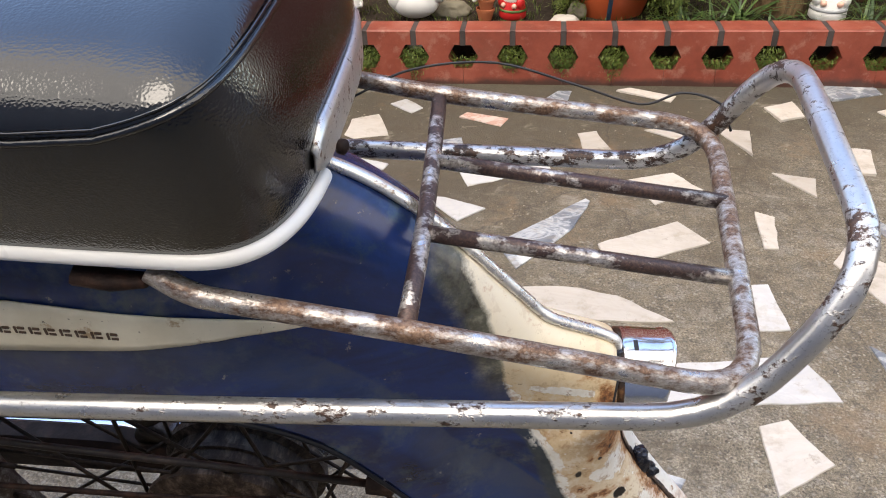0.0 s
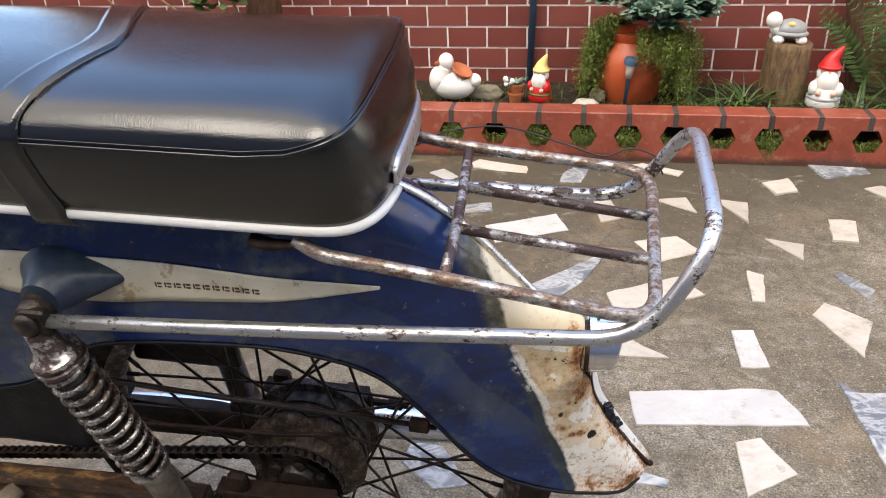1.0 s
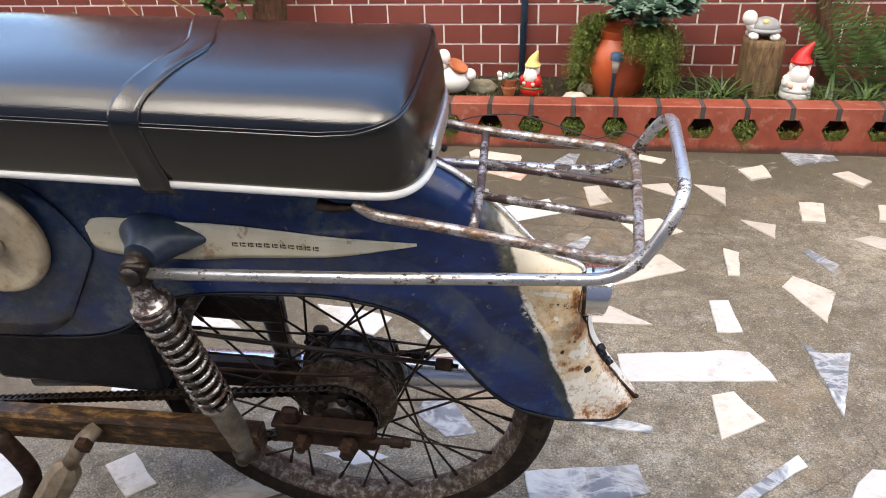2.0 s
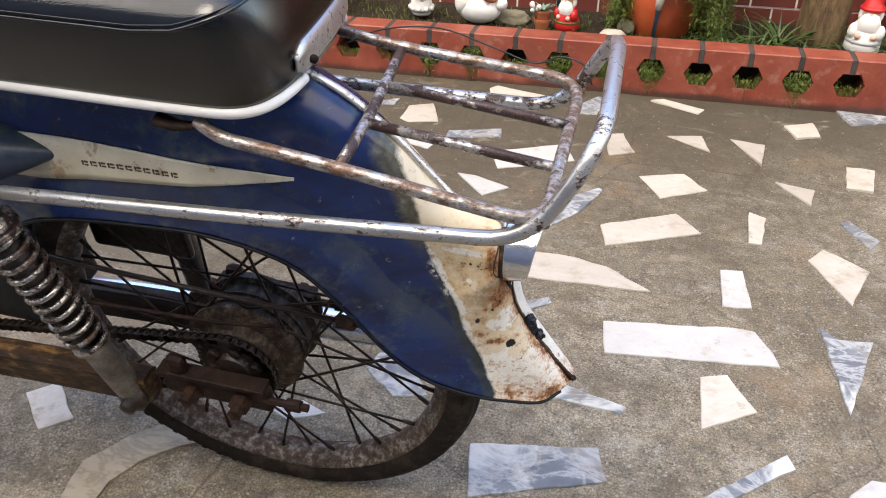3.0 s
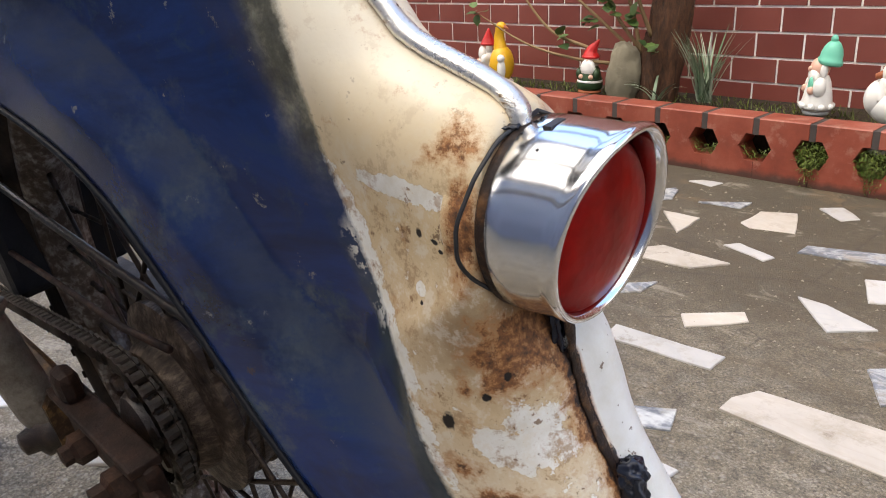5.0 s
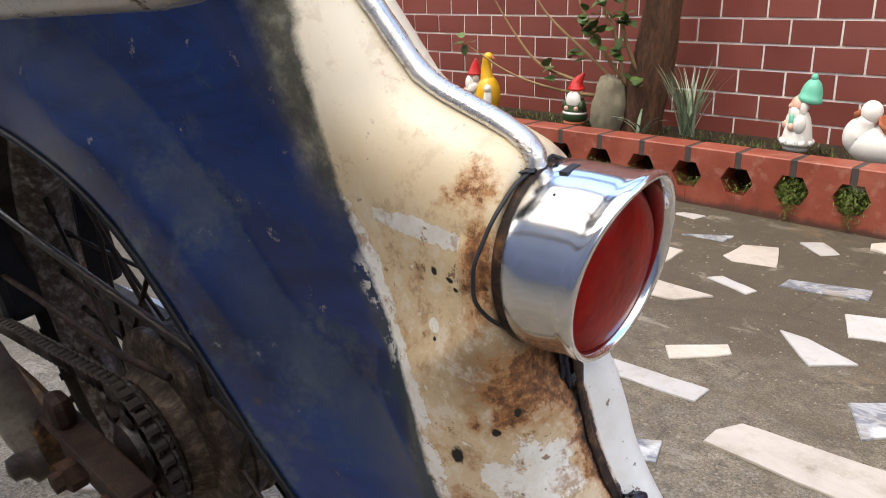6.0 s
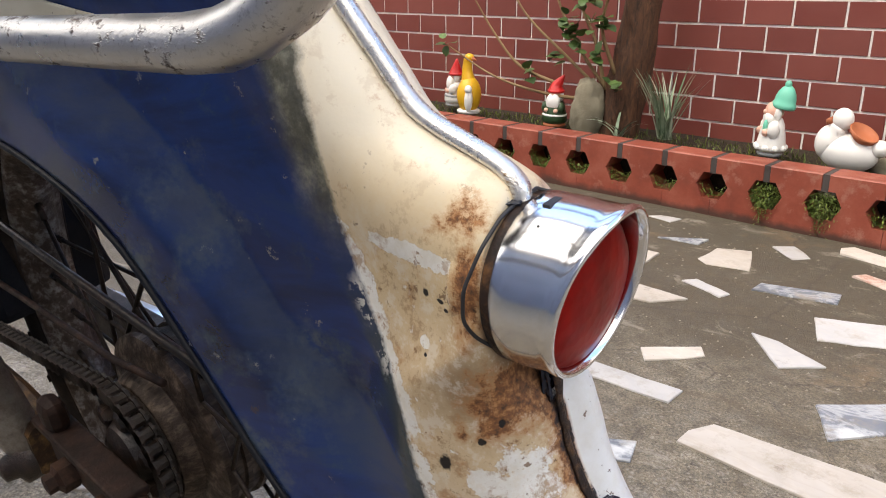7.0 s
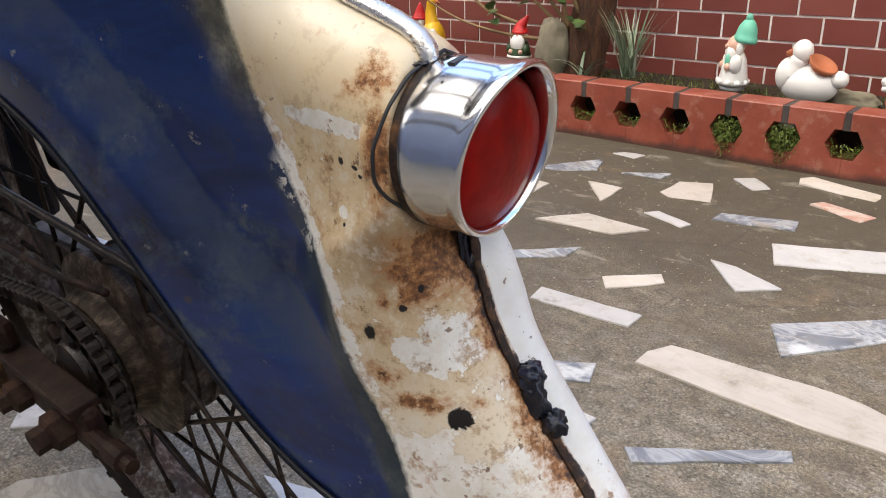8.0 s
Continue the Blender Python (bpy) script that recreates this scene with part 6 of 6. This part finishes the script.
def fern(x, y, z, n, length):
    bm = bmesh.new()
    for i in range(n):
        a = grow.uniform(0, math.tau)
        p, d = Vector((x, y, z)), Vector((math.cos(a) * 0.5, math.sin(a) * 0.3 - 0.1, 1)).normalized()
        for s in range(16):
            p = p + d * length / 16
            d = (d + Vector((0, 0, -0.05))).normalized()
            for sgn in (-1, 1):
                side = Vector((-d.z, 0, d.x)) * sgn
                l = 0.045 * math.sin(math.pi * (s + 2) / 19)
                add_leaf(bm, p, p + (side + d * 0.5).normalized() * l, 0.006, (0, -1, 0.2), 0, 0.1, 2)
    ob = part("fern_plant", bm, LEAF)
    return tagged(ob, "feathery green fern against the wall", "plant")


fern(1.36, 2.72, 0.15, 22, 0.42)
fern(1.58, 2.70, 0.15, 18, 0.40)
fern(1.25, 2.76, 0.15, 18, 0.36)
fern(1.47, 2.64, 0.15, 22, 0.34)

# small weeds and moss on the bed
bm = bmesh.new()
for i in range(7000):
    x = grow.uniform(-2.2, 1.8)
    if noise.noise((x * 3.1, 0, 4)) < -0.3:
        continue
    y = grow.uniform(2.44, 2.80)
    b = Vector((x, y, 0.112 + 0.033 * x))
    d = Vector((grow.uniform(-1, 1), grow.uniform(-1, 0.5), grow.uniform(0.3, 1.6))).normalized()
    add_leaf(bm, b, b + d * grow.uniform(0.010, 0.032), 0.009, (0, 0, 1), 0, 0.2, 1)
weeds = part("ground_weeds", bm, MOSS)
tagged(weeds, "low green weeds and moss over the soil", "weeds", kind="stuff")


def moss_clump(k, size, hang):
    """Moss growing out of one hole of the planter edge."""
    bm = bmesh.new()
    for i in range(int(900 * size)):
        a, r = grow.uniform(0, math.tau), math.sqrt(grow.random()) * 0.044
        if size < 1 and math.sin(a) > -0.25:
            a = -a - 0.3 * grow.random()
            r = 0.030 + 0.012 * grow.random()
        z = r * math.sin(a) * 0.85 - (grow.random() ** 2.0) * hang
        x = r * math.cos(a) * (1 if z > -0.035 else 0.65)
        y = grow.uniform(-0.006, 0.020) - (0.010 if size < 1 else 0.024) * max(0.25, 1 - r / 0.04)
        d = Vector((grow.uniform(-1, 1), grow.uniform(-1.2, 0.1), grow.uniform(-0.9, 0.7))).normalized()
        b = Vector((x, y, z))
        add_leaf(bm, b, b + d * grow.uniform(0.006, 0.013), 0.0065, (0, 0, 1), 0, 0.2, 1)
    ob = part("moss_clump", bm, MOSS)
    x = -0.2 + PITCH * k
    ob.matrix_world = YARD @ pose(x, FRONT_Y + 0.012, 0.087)
    tagged(ob, "green moss clump growing out of a block's hole", "moss", "moss clumps in the planter holes")


for k, size, hang in ((-9, 0.5, 0.0), (-7, 0.35, 0.0), (-6, 0.5, 0.02), (-5, 0.35, 0.0), (-4, 0.3, 0.03), (-3, 0.14, 0.0), (-2, 0.10, 0.0), (-1, 1.6, 0.055), (0, 1.5, 0.065), (1, 0.25, 0.0), (2, 1.2, 0.02), (3, 1.2, 0.03), (4, 1.2, 0.05), (5, 0.7, 0.01), (6, 0.5, 0.01), (7, 1.1, 0.07), (8, 0.25, 0.0), (9, 0.5, 0.0), (10, 0.5, 0.0)):
    moss_clump(k, size, hang)
rock("hole_stone", -0.205, 2.372, 0.108, (0.022, 0.012, 0.012), STONES["c"], "pale stone lodged in a block's hole", seed=15)


# ---- pieces of the ground, wall and planter ----
stone_rng = random.Random(4)


def stone(kind, *corners):
    """A broken slab of marble set in the cement, its edges slightly uneven."""
    n = len(corners)
    pts = []
    for (x0, y0), (x1, y1) in zip(corners, corners[1:] + corners[:1]):
        L = math.hypot(x1 - x0, y1 - y0)
        k = max(1, int(L / 0.03))
        for i in range(k):
            t = i / k
            j = 0.0022 if i else 0.001
            pts.append((x0 + (x1 - x0) * t + stone_rng.uniform(-j, j), y0 + (y1 - y0) * t + stone_rng.uniform(-j, j)))
    cx, cy = sum(p[0] for p in pts) / len(pts), sum(p[1] for p in pts) / len(pts)
    local = [(x - cx, y - cy) for x, y in pts]
    ob = part("marble_piece", chamfered(local, 0.03, 0.0015), STONES[kind], GROUND, smooth=False)
    ob.location = (cx, cy, ground_z(cx, cy) + stone_rng.uniform(0.0025, 0.0045))
    return ob


stone("w", (0.36, 1.11), (0.62, 1.16), (0.66, 1.16), (0.69, 1.10), (0.70, 1.06), (0.37, 1.01))
stone("w", (0.60, 1.37), (0.65, 1.38), (0.66, 1.24), (0.60, 1.23))
stone("c", (0.68, 1.66), (0.72, 1.64), (0.70, 1.51), (0.67, 1.51))
stone("c", (0.32, 1.49), (0.50, 1.60), (0.56, 1.52), (0.34, 1.40))
stone("c", (-0.01, 1.22), (-0.01, 1.26), (0.01, 1.30), (0.17, 1.32), (0.25, 1.33), (0.35, 1.31), (0.45, 1.24), (0.19, 1.22))
stone("c", (0.40, 1.78), (0.52, 1.83), (0.58, 1.75), (0.46, 1.67))
stone("c", (0.65, 2.08), (0.75, 2.07), (0.73, 1.93))
stone("c", (0.76, 1.85), (0.86, 1.83), (0.84, 1.74))
stone("c", (0.80, 1.47), (0.84, 1.53), (0.93, 1.46), (0.87, 1.31))
stone("b", (0.79, 1.21), (0.82, 1.18), (0.89, 1.19), (0.81, 0.96))
stone("c", (0.55, 0.99), (0.60, 1.01), (0.65, 0.92), (0.55, 0.85))
stone("b", (0.17, 0.71), (0.38, 0.76), (0.40, 0.69), (0.19, 0.60))
stone("b", (0.51, 0.66), (0.69, 0.83), (0.70, 0.80), (0.55, 0.67))
stone("w", (0.78, 0.77), (0.82, 0.81), (0.89, 0.81), (0.86, 0.71), (0.76, 0.73))
stone("b", (0.26, 0.91), (0.42, 0.87), (0.41, 0.85), (0.28, 0.86))
stone("c", (0.81, 2.20), (0.90, 2.25), (0.91, 2.15), (0.84, 2.12))
stone("c", (0.96, 1.99), (1.04, 2.00), (1.01, 1.86), (0.94, 1.86))
stone("b", (0.90, 1.67), (0.92, 1.69), (0.98, 1.61), (0.95, 1.56))
stone("b", (0.97, 2.37), (1.15, 2.40), (1.16, 2.30), (1.01, 2.25))
stone("c", (1.06, 1.77), (1.12, 1.80), (1.20, 1.77), (1.16, 1.70))
stone("c", (1.11, 2.19), (1.17, 2.22), (1.22, 2.14), (1.18, 2.10))
stone("c", (1.19, 2.40), (1.25, 2.42), (1.25, 2.38), (1.20, 2.36))
stone("c", (1.20, 2.00), (1.26, 2.00), (1.22, 1.89), (1.17, 1.89))
stone("c", (0.29, 2.02), (0.34, 2.04), (0.38, 1.92), (0.31, 1.88))
stone("c", (0.47, 2.05), (0.57, 2.08), (0.59, 1.98))
stone("c", (0.41, 2.30), (0.45, 2.32), (0.58, 2.27), (0.56, 2.23))
stone("w", (-0.61, 2.21), (-0.59, 2.24), (-0.53, 2.25), (-0.54, 2.20))
stone("b", (-0.68, 1.94), (-0.58, 2.10), (-0.55, 2.02), (-0.65, 1.92))
stone("b", (-0.49, 2.04), (-0.39, 2.12), (-0.39, 2.06))
stone("c", (-0.51, 1.91), (-0.42, 1.92), (-0.41, 1.80))
stone("c", (-0.34, 1.96), (-0.34, 2.06), (-0.27, 2.10), (-0.22, 1.97), (-0.31, 1.94))
stone("w", (-0.25, 2.18), (-0.21, 2.22), (-0.15, 2.16), (-0.18, 2.12))
stone("c", (-0.12, 2.28), (-0.10, 2.31), (0.08, 2.27), (0.07, 2.21), (-0.11, 2.24))
stone("p", (-0.04, 2.10), (-0.02, 2.13), (0.10, 2.10), (0.08, 2.05))
stone("w", (-0.30, 1.80), (-0.28, 1.83), (-0.19, 1.80), (-0.20, 1.77))
stone("b", (-0.17, 1.86), (-0.17, 1.91), (-0.02, 1.97), (-0.01, 1.91))
stone("c", (-0.46, 1.61), (-0.39, 1.71), (-0.24, 1.71), (-0.29, 1.64))
stone("w", (-0.02, 1.81), (0.18, 1.92), (0.22, 1.82), (0.02, 1.71))
stone("w", (-0.08, 1.65), (-0.03, 1.65), (0.07, 1.61), (0.01, 1.55))
stone("c", (-0.20, 1.45), (-0.12, 1.53), (-0.10, 1.50), (-0.12, 1.47), (-0.17, 1.41))
stone("w", (-0.25, 1.29), (-0.26, 1.34), (-0.07, 1.36), (-0.07, 1.31))
stone("b", (-0.40, 1.39), (-0.41, 1.42), (-0.30, 1.54), (-0.30, 1.48), (-0.39, 1.39))
stone("b", (0.10, 1.47), (0.16, 1.53), (0.30, 1.68), (0.31, 1.67), (0.27, 1.55), (0.21, 1.46), (0.15, 1.38))
stone("b", (-0.11, 1.14), (-0.05, 1.18), (-0.03, 1.13), (-0.08, 1.10))
stone("b", (0.08, 1.03), (0.24, 1.16), (0.25, 1.14), (0.10, 1.01))
stone("w", (-0.06, 1.04), (-0.02, 1.06), (0.02, 1.06), (0.01, 0.99), (-0.03, 1.00))
stone("c", (-1.15, 1.89), (-1.10, 2.01), (-1.03, 1.99), (-1.07, 1.83))
stone("w", (-1.21, 2.19), (-1.18, 2.23), (-1.13, 2.19), (-1.16, 2.15))
stone("c", (-1.00, 2.19), (-0.97, 2.24), (-0.91, 2.12), (-0.94, 2.10))
stone("c", (-0.90, 2.01), (-0.88, 2.05), (-0.79, 2.04), (-0.80, 2.00))
stone("c", (-0.92, 1.89), (-0.87, 1.89), (-0.88, 1.79))
stone("b", (-0.71, 1.91), (-0.59, 2.11), (-0.58, 2.04), (-0.68, 1.90))
stone("c", (-0.77, 1.69), (-0.78, 1.91), (-0.75, 1.90), (-0.74, 1.70))
stone("c", (-0.60, 1.62), (-0.61, 1.83), (-0.57, 1.83), (-0.56, 1.64))
stone("b", (-1.47, 2.12), (-1.45, 2.16), (-1.27, 2.20), (-1.26, 2.14))
stone("c", (-0.62, 0.61), (-0.58, 0.65), (-0.50, 0.58), (-0.54, 0.54))
stone("d", (-0.41, 0.41), (-0.425, 0.47), (-0.425, 0.505), (-0.385, 0.57), (-0.335, 0.62), (-0.235, 0.607), (-0.293, 0.573), (-0.340, 0.525), (-0.362, 0.475), (-0.362, 0.42))
stone("b", (-0.05, 0.89), (0.01, 0.89), (0.07, 0.80), (0.01, 0.78), (-0.06, 0.84))
stone("w", (-0.22, 0.70), (-0.14, 0.73), (-0.09, 0.71), (-0.15, 0.68))
stone("w", (-0.38, 1.21), (-0.29, 1.21), (-0.18, 1.18), (-0.21, 1.10), (-0.32, 1.14))
stone("w", (-0.77, 1.12), (-0.63, 1.16), (-0.53, 1.08), (-0.69, 1.07))
stone("w", (-0.89, 0.61), (-0.81, 0.61), (-0.74, 0.55), (-0.78, 0.49))
stone("w", (-0.73, 0.84), (-0.67, 0.84), (-0.66, 0.82), (-0.72, 0.81))
stone("b", (0.18, 2.14), (0.19, 2.22), (0.24, 2.30), (0.28, 2.30), (0.25, 2.15))


def block_mesh():
    """One block: wide at foot and head, waisted by half a hexagon on each side."""
    p, g = PITCH / 2, 0.008
    right = [(p - 0.0005, -0.07), (p - 0.0005, 0.050), (p - 0.025, 0.050), (p - 0.0455, 0.087), (p - 0.025, 0.124), (p - g, 0.124), (p - g, TOP)]
    outline = right + [(-x, z) for x, z in right[::-1]]
    bm = bmesh.new()
    rings = []
    for y, ins in ((0.003, 0.0), (0.0, 0.003), (0.0, None), (0.09, 0.0)):
        if ins is None:
            continue
        ring = []
        for x, z in outline:
            zz = z - ins if z > 0.16 else z
            xx = x if abs(x) > p - 0.001 else x - math.copysign(ins * 0.5, x)
            ring.append(bm.verts.new((xx, y, zz)))
        rings.append(ring)
    order = [rings[1], rings[0], rings[2]]
    n = len(outline)
    for r0, r1 in zip(order, order[1:]):
        for k in range(n):
            bm.faces.new((r0[k], r0[(k + 1) % n], r1[(k + 1) % n], r1[k]))
    bm.faces.new(order[0])
    bm.faces.new(order[-1][::-1])
    bmesh.ops.recalc_face_normals(bm, faces=bm.faces)
    bmesh.ops.triangulate(bm, faces=[f for f in bm.faces if len(f.verts) > 4])
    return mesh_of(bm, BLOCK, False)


BLOCK_MESH = block_mesh()
JOINT_MESH = mesh_of(box((-0.0082, 0.0015, 0.122), (0.0082, 0.089, TOP - 0.0015)), MORTAR_DARK, False)
for k in range(-18, 18):
    x = -0.2 + PITCH * (k + 0.5)
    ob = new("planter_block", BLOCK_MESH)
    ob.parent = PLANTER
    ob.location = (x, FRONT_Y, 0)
    ob = new("mortar_joint", JOINT_MESH)
    ob.parent = PLANTER
    ob.location = (x - PITCH / 2, FRONT_Y, 0)

BRICK_W, BRICK_H, JOINT = 0.1555, 0.0805, 0.0075


def brick_mesh(w):
    return mesh_of(chamfered([(-w / 2, 0), (w / 2, 0), (w / 2, BRICK_H - JOINT), (-w / 2, BRICK_H - JOINT)], 0.012, 0.0015, pose(0, 0, 0, 90, 0, 0)), BRICK, False)


BRICK_MESH = brick_mesh(BRICK_W - JOINT)
rest = bmesh.new()
for row in range(33):
    z = 0.172 - 0.0805 + JOINT / 2 + row * BRICK_H
    shift = 0.0 if row % 2 else BRICK_W / 2
    for col in range(-22, 17):
        x = -0.135 + shift + col * BRICK_W
        if row < 8 and -19 <= col < 11:
            ob = new("brick", BRICK_MESH)
            ob.parent = WALL
            ob.location = (x, WALL_Y - 0.001 + stone_rng.uniform(-0.0008, 0.0008), z)
        elif (WALL_STEP + 0.08 if row > 14 else -4.3) < x < 3.0:
            w = (BRICK_W - JOINT) / 2
            add_box(rest, (x - w, WALL_Y - 0.001, z), (x + w, WALL_Y + 0.012, z + BRICK_H - JOINT))
tagged(part("far_bricks", rest, BRICK, WALL, smooth=False), kind="stuff")


# loose sand grains on the cement
grit_bm = bmesh.new()
for i in range(4200):
    x, y = stone_rng.uniform(-0.9, 1.5), stone_rng.uniform(0.25, 2.2)
    s = 0.0010 + 0.0028 * stone_rng.random() ** 3
    z = ground_z(x, y)
    tip_pts = [grit_bm.verts.new((x + s * a, y + s * b, z + s * c)) for a, b, c in ((1, 0.2, 0.1), (-0.4, 0.9, 0.1), (-0.7, -0.8, 0.1), (0.1, 0.1, 1.1))]
    for f in ((0, 1, 3), (1, 2, 3), (2, 0, 3)):
        grit_bm.faces.new([tip_pts[k] for k in f])
tagged(part("sand_grains", grit_bm, plain("pale_sand", (0.27, 0.24, 0.19), 0.8, 0, 20, 0.4, 0.1), smooth=False), "loose pale sand grains lying on the cement", "sand", kind="stuff")
